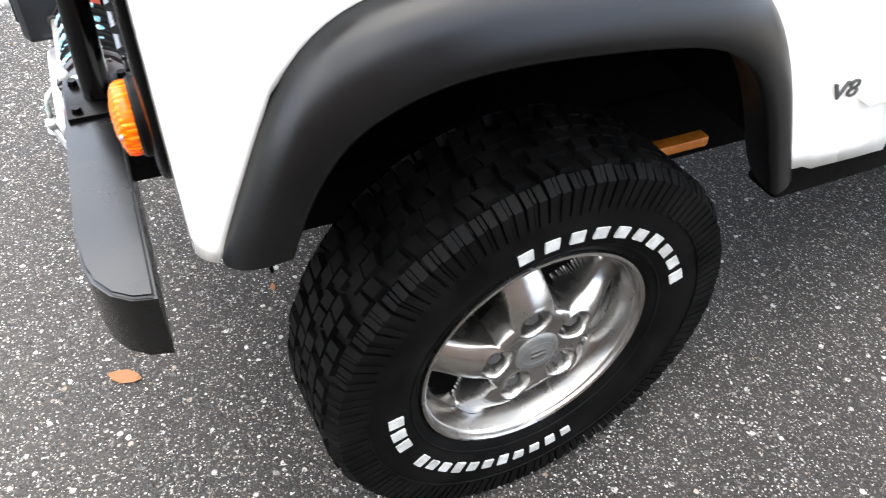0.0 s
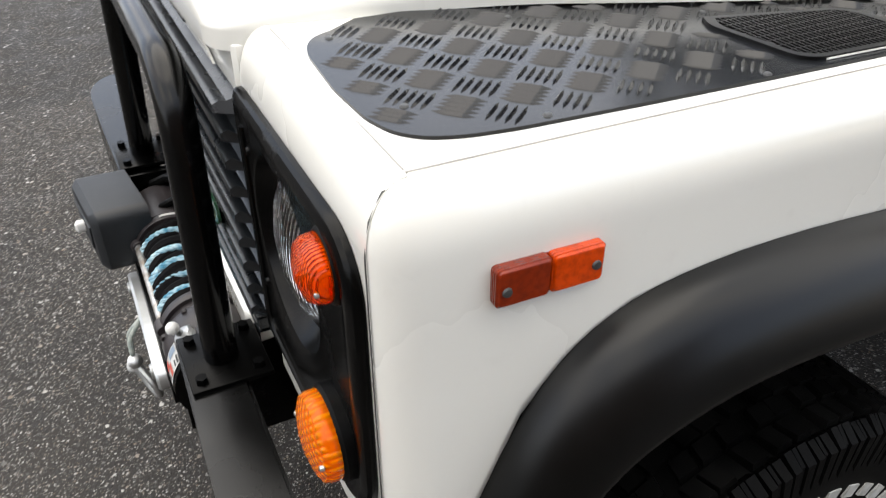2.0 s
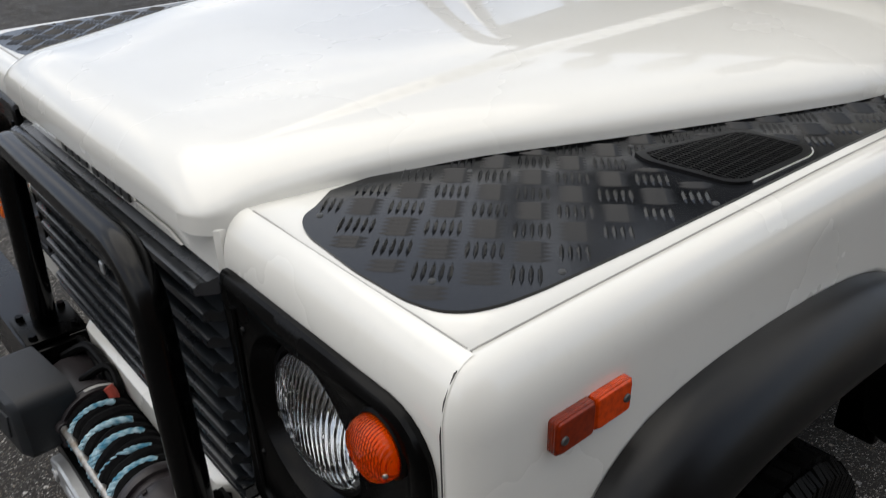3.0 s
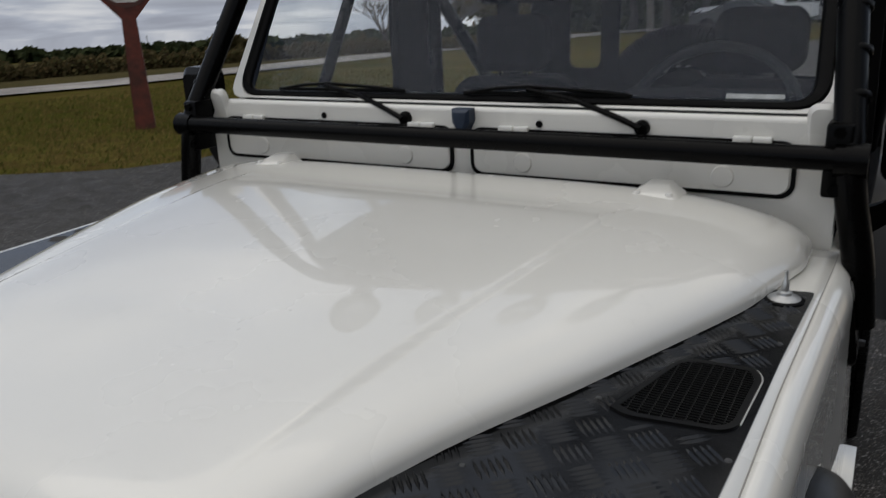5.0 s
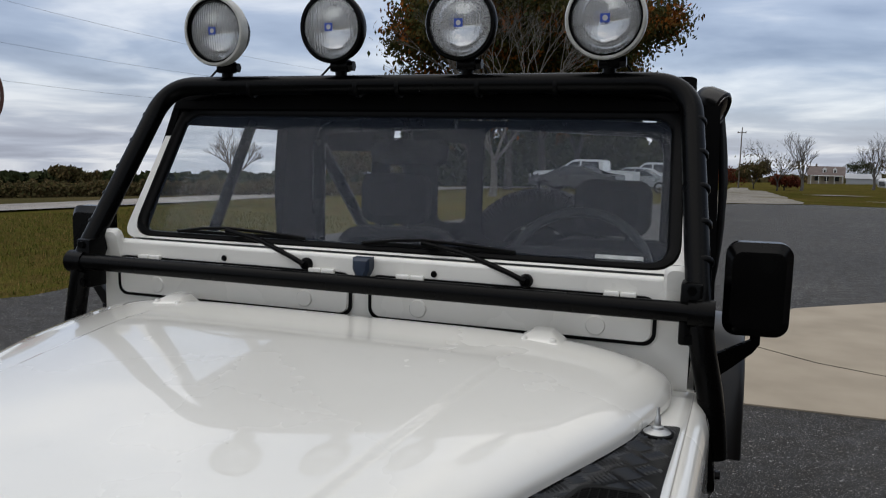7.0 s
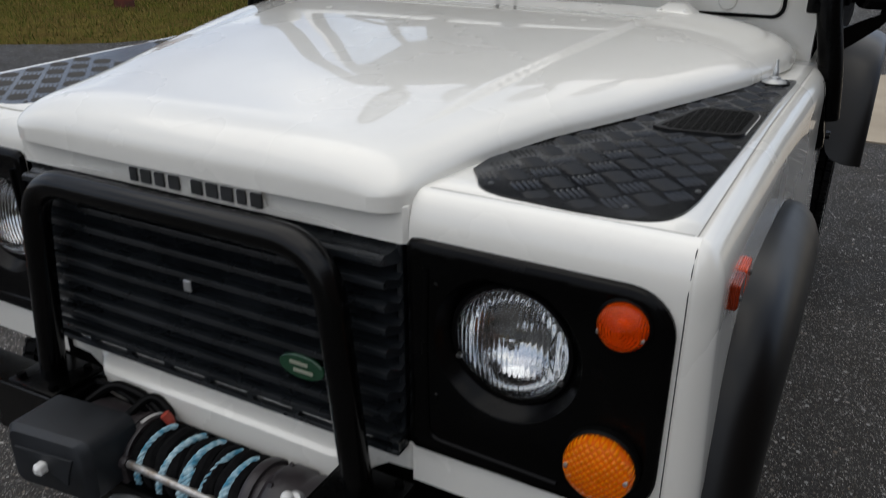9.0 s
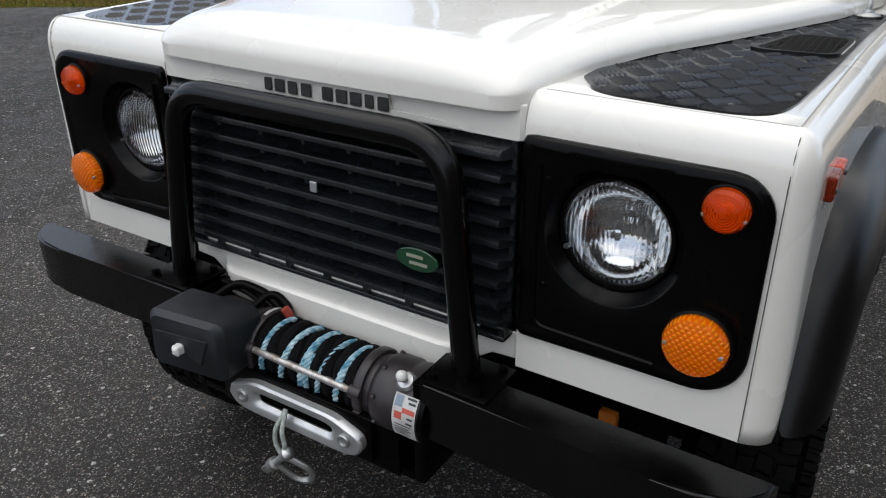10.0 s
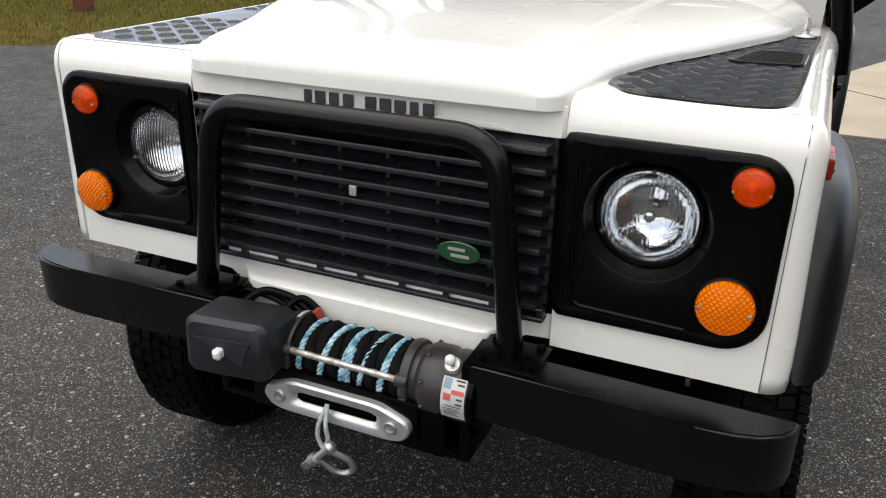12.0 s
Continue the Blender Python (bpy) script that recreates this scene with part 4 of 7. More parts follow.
# fairlead: oval plate with a slot
FX, FZ, FY = 0.017, 0.648, -0.172
bm = bmesh.new()
hexa = [(-0.166, -0.005), (-0.150, -0.030), (-0.120, -0.036), (0.120, -0.036), (0.150, -0.030), (0.166, -0.005), (0.160, 0.018), (0.105, 0.040), (0.085, 0.043), (-0.085, 0.043), (-0.105, 0.040), (-0.160, 0.018)]
full = rounded([Vector((u, v, 0)) for u, v in hexa] + [Vector((*hexa[0], 0))], 0.018, 3)
full = [(p.x, p.y) for p in full[:-1]]
n = len(full)
slot = []
for u, v in full:
    a = math.atan2(v * 3.5, u)
    slot.append((0.097 * math.copysign(abs(math.cos(a)) ** 0.35, math.cos(a)), 0.004 + 0.0185 * math.copysign(abs(math.sin(a)) ** 0.5, math.sin(a))))
slot_in = [(u * 0.93, 0.004 + (v - 0.004) * 0.70) for u, v in slot]
F = lambda u, v, w: Vector((FX + u, FY - w * 0.75, FZ + v * 0.94))
shrink = [(u * 0.975, v * 0.90) for u, v in full]
lay = [[F(u, v, 0) for u, v in full], [F(u, v, 0.018) for u, v in full], [F(u, v, 0.024) for u, v in shrink],
       [F(u * 1.10, 0.004 + (v - 0.004) * 1.25, 0.024) for u, v in slot], [F(u, v, 0.020) for u, v in slot], [F(u, v, 0.010) for u, v in slot_in], [F(u, v, 0) for u, v in slot]]
rows = [ring(bm, l) for l in lay]
for a, b in zip(rows, rows[1:] + rows[:1]):
    bridge(bm, a, b)
fair = part("fairlead", bm, ALUM, CAR, "brushed aluminium hawse fairlead", 40)
for u in (-0.126, 0.126):
    bm = bmesh.new()
    lathe(bm, [(0.014, -0.001), (0.014, 0.003), (0.0125, 0.005), (0.0085, 0.005), (0.007, 0.001), (0, 0.001)], Matrix.Translation(F(u, 0, 0.024)) @ FACING_FRONT, 20)
    part("bolt", bm, STEEL, fair)
bm = bmesh.new()
box(bm, -0.16, 0.19, -0.171, -0.152, 0.605, 0.70, 0.003)
part("fairlead_mount", bm, COAT, CAR)

# winch
WY, WZ = -0.098, 0.722
AX = Matrix.Translation((0, WY, WZ)) @ FACING_LEFT
bm = bmesh.new()
lathe(bm, [(0, -0.105), (0.030, -0.105), (0.034, -0.10), (0.034, 0.16), (0, 0.16)], AX, 24)
winch = part("winch", bm, CAST, CAR, "electric winch with grey-brown cast housing")
# drum flanges
for x, r in ((-0.118, 0.066), (0.145, 0.067)):
    bm = bmesh.new()
    lathe(bm, [(0, x), (r, x), (r + 0.002, x + 0.004), (r + 0.002, x + 0.014), (r, x + 0.018), (0, x + 0.018)], AX, 40)
    box(bm, x, x + 0.018, WY - 0.07, WY + 0.06, WZ - 0.09, WZ - 0.02, 0.004)
    part("flange", bm, CAST, winch)
bm = bmesh.new()
lathe(bm, [(0.060, 0.163), (0.060, 0.175), (0.068, 0.185), (0.070, 0.19), (0.070, 0.225), (0.066, 0.232), (0.066, 0.24), (0.069, 0.245), (0.069, 0.282), (0.064, 0.292), (0.03, 0.297), (0, 0.298)], AX, 44)
part("gear_housing", bm, CAST, winch, "grey-brown round gear housing")
for i in range(8):
    a = radians(22 + 45 * i)
    bm = bmesh.new()
    lathe(bm, [(0, 0.006), (0.0045, 0.006), (0.0055, 0)], AX @ Matrix.Translation((0.0695 * math.cos(a), 0.0695 * math.sin(a), 0.19)) @ pose(0, 0, 0, 0, 0, 0), 6)
    part("bolt", bm, CAST, winch)
bm = bmesh.new()
lathe(bm, [(0, -0.26), (0.055, -0.255), (0.060, -0.245), (0.060, -0.135), (0.066, -0.13), (0.066, -0.12), (0, -0.12)], AX, 36)
part("motor", bm, CAST, winch)
# rope: black sleeve wraps with frayed blue strands between
rnd = random.Random(4)
for i in range(9):
    x = -0.092 + i * 0.0275
    bm = bmesh.new()
    r0 = 0.047 + rnd.uniform(0, 0.004)
    tube(bm, [Vector((x + 0.020 * (a / 6.28) + 0.002 * math.sin(5 * a + i), WY - r0 * math.sin(a), WZ + r0 * math.cos(a))) for a in linspace(-1.2, 4.2, 26)], 0.0150, 10)
    part("rope_sleeve", bm, ROPE_K, winch)
for x0, slant, a0, a1, wide in ((-0.094, 0.034, -0.35, 2.9, 1.0), (-0.048, 0.052, -0.45, 2.8, 1.05), (0.004, 0.040, -0.50, 3.0, 1.25), (0.020, 0.020, 0.7, 3.0, 0.9), (0.040, 0.050, -0.42, 3.0, 0.9), (0.088, 0.040, -0.30, 3.1, 1.25)):
    # three plies twisted round one another
    for k in range(3):
        bm = bmesh.new()
        pts = []
        for a in linspace(a0, a1, 60):
            ph = 11 * a + k * 2.094
            r0 = 0.0600 + 0.0028 * math.sin(ph)
            pts.append(Vector((x0 + slant * (1 - (a - a0) / (a1 - a0)) + 0.0036 * wide * math.cos(ph), WY - r0 * math.sin(a), WZ + r0 * math.cos(a))))
        tube(bm, pts, 0.0034 * wide, 7)
        part("rope", bm, ROPE_B, winch, "pale blue synthetic winch rope")
bm = bmesh.new()
tube(bm, [(-0.112, -0.158, 0.741), (0.152, -0.158, 0.738)], 0.0072, 14)
part("tie_rod", bm, ROD, winch, "scuffed steel tie rod")
for x, z in ((-0.108, 0.741), (0.152, 0.738)):
    bm = bmesh.new()
    tube(bm, [(x, -0.158, z), (x, WY - 0.03, WZ + 0.01)], 0.011, 12)
    lathe(bm, [(0, 0.012), (0.011, 0.012), (0.013, 0.008), (0.013, -0.012), (0, -0.012)], Matrix.Translation((x, -0.158, z)) @ FACING_LEFT, 14)
    part("lug", bm, CAST, winch)
# clutch knob and stickers on the housing
bm = bmesh.new()
KM = Matrix.Translation((0.246, WY - 0.036, WZ + 0.060)) @ pose(0, 0, 0, 35, 0, 0)
lathe(bm, [(0.018, -0.004), (0.018, 0.003), (0.014, 0.008), (0.006, 0.010), (0.005, 0.018)], KM, 18)
part("clutch_base", bm, STEEL, winch)
bm = bmesh.new()
lathe(bm, [(0.005, 0.014)] + [(0.0105 * math.cos(radians(a)), 0.026 + 0.0105 * math.sin(radians(a))) for a in range(-70, 90, 20)] + [(0, 0.0365)], KM, 16)
part("clutch_knob", bm, KNOB, winch, "round white clutch knob")


def band(bm, x0, x1, a0, a1, r):
    sheet(bm, lambda a, x: Vector((x, WY - r * math.sin(a), WZ + r * math.cos(a))), linspace(radians(a0), radians(a1), 10), (x0, x1))


bm = bmesh.new(); band(bm, 0.236, 0.283, 48, 118, 0.0712)
sticker = part("warning_sticker", bm, LABELW, winch, "white warning sticker with red and black print")
for x0, x1, a0, a1, mat in ((0.256, 0.281, 66, 73, LABELR), (0.241, 0.256, 73, 84, LABELR), (0.239, 0.254, 50, 66, LABELB), (0.267, 0.279, 78, 81, LABELK), (0.265, 0.279, 86, 89, LABELK),
                            (0.242, 0.276, 92, 93.5, LABELK), (0.240, 0.272, 97, 98.5, LABELK), (0.241, 0.275, 101, 102.5, LABELK), (0.241, 0.268, 105, 106.5, LABELK), (0.243, 0.272, 109, 110.5, LABELK), (0.266, 0.280, 56, 59, LABELK), (0.262, 0.280, 50, 53, LABELK)):
    bm = bmesh.new(); band(bm, x0, x1, a0, a1, 0.0718)
    part("print_bar", bm, mat, sticker)
bm = bmesh.new()
lathe(bm, [(0.0698, 0.286), (0.0705, 0.288), (0.0705, 0.296), (0.060, 0.300), (0, 0.300)], AX, 40)
part("end_cap", bm, COAT, winch, "black winch end cap")
bm = bmesh.new(); band(bm, -0.112, -0.104, -60, 10, 0.0692)
part("serial_strip", bm, LABELW, winch)

# control box
bm = bmesh.new()
slab(bm, rrect(-0.292, -0.108, 0.688, 0.818, 0.024, 5), lambda u, v, w: Vector((u + 0.06 * (v - 0.75), -0.135 - w + 0.12 * (u + 0.2), v)), 0, 0.100, 0.011)
box_ob = part("winch_control_box", bm, BOXP, CAR, "faded grey plastic winch control box", 40)
bm = bmesh.new()
slab(bm, [(-0.268, 0.776), (-0.140, 0.780), (-0.155, 0.745), (-0.162, 0.722)], lambda u, v, w: Vector((u, -0.235 + w + 0.12 * (u + 0.2), v)), 0, -0.003, 0.001)
part("cover_fold", bm, BOXP, box_ob)
bm = bmesh.new()
slab(bm, rrect(-0.009, 0.009, -0.011, 0.011, 0.006, 4), lambda u, v, w: Vector((-0.208 + u, -0.234 - w, 0.750 + v)), 0, 0.022, 0.005)
part("socket_plug", bm, KNOB, box_ob, "white plastic plug")
# cables behind the box
for pts, r, mat in (([(-0.16, -0.10, 0.80), (-0.14, -0.05, 0.83), (-0.09, -0.055, 0.80), (-0.10, -0.07, 0.77), (-0.13, -0.09, 0.75)], 0.008, RUBBER),
                    ([(-0.26, -0.10, 0.80), (-0.23, -0.06, 0.828), (-0.15, -0.055, 0.82), (-0.08, -0.06, 0.77)], 0.009, RUBBER),
                    ([(-0.30, -0.10, 0.79), (-0.28, -0.06, 0.82), (-0.19, -0.06, 0.81), (-0.12, -0.07, 0.785), (-0.12, -0.08, 0.75)], 0.007, RUBBER),
                    ([(-0.088, -0.075, 0.815), (-0.080, -0.07, 0.80), (-0.080, -0.072, 0.78)], 0.009, REDRUB)):
    bm = bmesh.new()
    tube(bm, [(x, y, z - 0.022) for x, y, z in pts], r, 10, 0.03)
    part("cable", bm, mat, CAR)

# shackle on the rope's thimble
bm = bmesh.new()
for dx in (-0.008, 0.008):
    tube(bm, [(FX - 0.015, FY - 0.015, FZ + 0.01), (FX - 0.013 + dx, FY - 0.042, FZ - 0.02), (FX - 0.010 + dx * 1.6, FY - 0.045, FZ - 0.05), (FX - 0.010, FY - 0.045, FZ - 0.075)], 0.0045, 8, 0.01)
part("rope_eye", bm, worn("greyed_rope", (0.22, 0.26, 0.24), (0.40, 0.42, 0.38), 0.8, 120, 500, 0.5, 0.002), CAR)
SH = Matrix.Translation((FX - 0.010, FY - 0.045, FZ - 0.088)) @ pose(0, 0, 0, 12, 0, 20) @ pose(0, 0, 0, 0, -48, 0)
bm = bmesh.new()
arc = [SH @ Vector((0.024 * math.cos(a), 0, -0.030 + 0.030 * math.sin(a) - 0.010)) for a in linspace(math.pi, 2 * math.pi, 12)]
tube(bm, [SH @ Vector((-0.017, 0, 0.006))] + arc + [SH @ Vector((0.017, 0, 0.006))], 0.0068, 10)
sh = part("shackle", bm, STEEL, CAR, "galvanised bow shackle hanging from the rope")
bm = bmesh.new()
lathe(bm, [(0, -0.036), (0.0125, -0.036), (0.0135, -0.03), (0.0135, -0.018), (0.0075, -0.016), (0.0075, 0.018), (0.013, 0.02), (0.0135, 0.03), (0.009, 0.034), (0.006, 0.036), (0, 0.036)], SH @ Matrix.Translation((0, 0, 0.004)) @ pose(0, 0, 0, 0, 90, 0), 18)
part("pin", bm, STEEL, sh)
bm = bmesh.new()
slab(bm, rrect(-0.013, 0.013, -0.009, 0.009, 0.005, 3), lambda u, v, w: SH @ Vector((-0.036 - 0.013 + u, w - 0.003, 0.004 + v)), 0, 0.006, 0.001)
part("pin_tab", bm, STEEL, sh)

# ---- wheels ----
def build_wheel(m, lettered=True):
    """Local z points out of the car."""
    bm = bmesh.new()
    prof = [(0.214, -0.09), (0.222, -0.09), (0.222, 0.076), (0.2275, 0.082), (0.2305, 0.089), (0.2290, 0.094), (0.2240, 0.095), (0.2205, 0.092), (0.2190, 0.086), (0.2165, 0.084), (0.2140, 0.079),
            (0.2120, 0.066), (0.2085, 0.060), (0.2050, 0.040), (0.2010, 0.020), (0.197, -0.07), (0.214, -0.09)]
    lathe(bm, prof, None, 72)
    wheel = part("wheel", bm, ALLOY, CAR, "silver five-spoke alloy wheel with worn all-terrain tyre", at=m)
    # each fifth of the face: a broad rounded spoke with a deep nut pocket

    def face(r, a):
        across, along = r * math.sin(a), r * math.cos(a)
        hw = 0.044 - 0.004 * smooth01((r - 0.11) / 0.07)
        edge = smooth01((hw + 0.004 - abs(across)) / 0.007)
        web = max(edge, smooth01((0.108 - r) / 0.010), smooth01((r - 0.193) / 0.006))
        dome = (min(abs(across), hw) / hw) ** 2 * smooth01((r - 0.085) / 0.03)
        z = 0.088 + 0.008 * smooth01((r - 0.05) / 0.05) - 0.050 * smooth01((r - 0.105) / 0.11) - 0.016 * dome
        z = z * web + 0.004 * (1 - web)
        pit = math.hypot(along - 0.0826, across)
        z -= 0.034 * smooth01((0.0325 - pit) / 0.010)
        z += 0.0016 * smooth01(1 - abs(pit - 0.0345) / 0.005)
        return web, z
    rs = linspace(0.036, 0.2045, 60)
    for k in range(5):
        bm = bmesh.new()
        a0 = radians(99 + 72 * k)
        angles = linspace(-math.pi / 5, math.pi / 5, 81)
        grid = [[(face(r, a), r, a) for a in angles] for r in rs]
        vv = [[bm.verts.new((r * math.cos(a + a0), r * math.sin(a + a0), w[1])) for w, r, a in row] for row in grid]
        for p in range(len(rs) - 1):
            for q in range(len(angles) - 1):
                f = bm.faces.new((vv[p][q], vv[p + 1][q], vv[p + 1][q + 1], vv[p][q + 1]))
                # gaps are closed by a floor coloured black, for the shade behind the spokes
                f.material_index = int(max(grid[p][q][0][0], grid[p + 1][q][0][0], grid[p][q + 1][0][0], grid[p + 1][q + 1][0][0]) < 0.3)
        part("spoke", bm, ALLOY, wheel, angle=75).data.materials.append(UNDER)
        bm = bmesh.new()
        lathe(bm, [(0.0150, 0.05), (0.0150, 0.076), (0.0125, 0.081), (0.0, 0.0815)], pose(0, 0, 0, 0, 0, math.degrees(a0)) @ Matrix.Translation((0.0826, 0, 0)), 6)
        part("lug_nut", bm, NUT, wheel, angle=20)
    bm = bmesh.new()
    lathe(bm, [(0.046, 0.084), (0.0445, 0.0900), (0.0415, 0.0925), (0.036, 0.0935), (0.0, 0.0945)], None, 40)
    cap = part("centre_cap", bm, CAPGREY, wheel, "grey wheel centre cap")
    bm = bmesh.new()
    lathe(bm, [(0.0300, 0.0932), (0.0300, 0.0948), (0.0285, 0.0948), (0.0285, 0.0932)], Matrix.Diagonal((1.15, 0.85, 1, 1)), 30)
    part("cap_ring", bm, CAPGREY, cap)
    for x0, x1, y0 in ((-0.016, 0.014, 0.003), (-0.014, 0.016, -0.009)):
        bm = bmesh.new()
        box(bm, x0, x1, y0, y0 + 0.006, 0.0935, 0.0953)
        part("cap_bar", bm, ALLOY, cap)
    bm = bmesh.new()
    lathe(bm, [(0.0, -0.006), (0.160, -0.006), (0.195, -0.02), (0.195, -0.06), (0.0, -0.06)], None, 32)
    part("brake_disc", bm, UNDER, wheel)
    # tyre carcass
    bm = bmesh.new()
    prof = [(0.2270, 0.0828), (0.2325, 0.0890), (0.2420, 0.0946), (0.2582, 0.1030), (0.2847, 0.1098), (0.3192, 0.1116), (0.3477, 0.1089), (0.3685, 0.1026), (0.3806, 0.0954), (0.3866, 0.0846), (0.3901, 0.054), (0.3909, 0), (0.3901, -0.054), (0.3866, -0.0846), (0.3685, -0.1026), (0.3063, -0.1116), (0.2544, -0.1008), (0.219, -0.0828)]
    lathe(bm, prof, None, 72)
    tyre = part("tyre", bm, TYRE, wheel, "black all-terrain tyre with raised white lettering", 50)
    bm = bmesh.new()
    for r, z in ((0.253, 0.1008), (0.334, 0.1107)):
        lathe(bm, [(r - 0.003, z - 0.001), (r - 0.002, z + 0.0016), (r + 0.002, z + 0.0016), (r + 0.003, z - 0.001)], None, 64)
    part("sidewall_rib", bm, TYRE, tyre)
    # tread: interlocking blocks in five rows and shoulder lugs
    verts, faces = [], []

    def block(quad, h0, h1):
        i = len(verts)
        cx, cz = sum(q[0] for q in quad) / 4, sum(q[1] for q in quad) / 4
        for a, z in quad:
            verts.append((h0 * math.cos(a), h0 * math.sin(a), z))
        for a, z in quad:
            a, z = cx + (a - cx) * 0.86, cz + (z - cz) * 0.88
            verts.append((h1 * math.cos(a), h1 * math.sin(a), z))
        for k in range(4):
            faces.append((i + k, i + (k + 1) % 4, i + 4 + (k + 1) % 4, i + 4 + k))
        faces.append((i + 4, i + 5, i + 6, i + 7))
    N = 60
    for k in range(N):
        da = 2 * math.pi / N
        a = k * da
        for row, (z0, z1, sk, w) in enumerate(((0.016, 0.045, 0.5, 0.78), (-0.0144, 0.0144, -0.4, 0.74), (-0.045, -0.016, 0.5, 0.78), (0.049, 0.083, -0.55, 0.66), (-0.083, -0.049, 0.55, 0.66))):
            o = a + da * (0.5 if row % 2 else 0)
            jitter = 0.16 * da * math.sin(k * 2.4 + row * 1.7)
            block([(o + jitter, z0), (o + da * w + jitter, z0), (o + da * (w + sk * 0.3) + jitter, z1), (o + da * sk * 0.3 + jitter, z1)], 0.387, 0.402)
        # shoulder lugs, each cut by two sipes
        for s in (1, -1):
            for b0, b1, low, proud in ((0.06, 0.40, 0.330, 0.1155), (0.46, 0.60, 0.336, 0.1125), (0.65, 0.92, 0.333, 0.1150)):
                i = len(verts)
                a0, a1 = a + da * b0, a + da * (b1 + 0.02 * math.sin(k * 3.1))
                top = 0.400 if k % 2 else 0.396
                for aa, (r, z) in ((a0, (0.386, 0.078)), (a1, (0.386, 0.078)), (a1, (top, 0.090)), (a0, (top, 0.090)), (a0, (0.384, proud - 0.003)), (a1, (0.384, proud - 0.003)), (a1, (low, proud)), (a0, (low, proud))):
                    verts.append((r * math.cos(aa), r * math.sin(aa), s * z))
                faces.extend([(i, i + 1, i + 2, i + 3), (i + 3, i + 2, i + 5, i + 4), (i + 4, i + 5, i + 6, i + 7), (i, i + 3, i + 4, i + 7), (i + 1, i + 6, i + 5, i + 2)])
    me = bpy.data.meshes.new("tread")
    me.from_pydata(verts, [], faces)
    me.materials.append(TYRE)
    tr = new("tread", me)
    tr.parent = tyre
    tagged(tr, "blocky worn tread", kind="stuff")
    # raised writing, as plain bars
    if lettered:
        spans = [(106 - 9.3 * i, 7.0, 0.026 if i < 3 else (0.031 if i in (6, 9) else 0.025)) for i in range(10)] + [(185 + 7.6 * i, 6.2, 0.031) for i in range(3)] + [(216 + 7.4 * i, 5.8, 0.025 if i % 3 else 0.031) for i in range(11)]
        for a, w, h in spans:
            bm = bmesh.new()
            r0 = 0.286 - h / 2
            w, h = w * 0.74, h * 0.86
            q = [(r0, a - w), (r0, a - w * 0.5), (r0, a), (r0 + h, a), (r0 + h, a - w * 0.5), (r0 + h, a - w)]
            slab(bm, q, lambda r, d, z: Vector((r * math.cos(radians(d)), r * math.sin(radians(d)), 0.1092 + z)), 0, 0.0035)
            part("raised_bar", bm, LETTER, tyre)
    return wheel


STEER = pose(0, 0, 0, 0, 0, 3.2)
WHEEL_L = Matrix.Translation((0.744, 0.491, 0.430)) @ STEER @ FACING_LEFT
wheel = build_wheel(WHEEL_L)
MIRROR_X = Matrix.Translation((-0.744, 0.491, 0.430)) @ STEER @ FACING_LEFT @ pose(0, 0, 0, 180, 0, 0)


copy_thing(wheel, MIRROR_X)
copy_thing(wheel, Matrix.Translation((0.744, 2.852, 0.428)) @ FACING_LEFT @ pose(0, 0, 0, 0, 0, 37))
copy_thing(wheel, Matrix.Translation((-0.744, 2.852, 0.428)) @ FACING_LEFT @ pose(0, 0, 0, 180, 0, 0))
copy_thing(wheel, pose(-0.05, 3.50, 1.19, -90, 0, 0))

# ---- chequer plates on the wing tops ----
CHQ_OUT = [(0.455, 0.064), (0.464, 0.044), (0.482, 0.030), (0.51, 0.021), (0.60, 0.015), (0.67, 0.018), (0.703, 0.028), (0.722, 0.047), (0.733, 0.077), (0.739, 0.12), (0.746, 0.25), (0.752, 0.40), (0.760, 0.65), (0.774, 0.925), (0.720, 0.913)]

CHQ_OUT = [(p.x, p.y) for p in rounded([Vector((*q, 0)) for q in CHQ_OUT], 0.012, 4)]


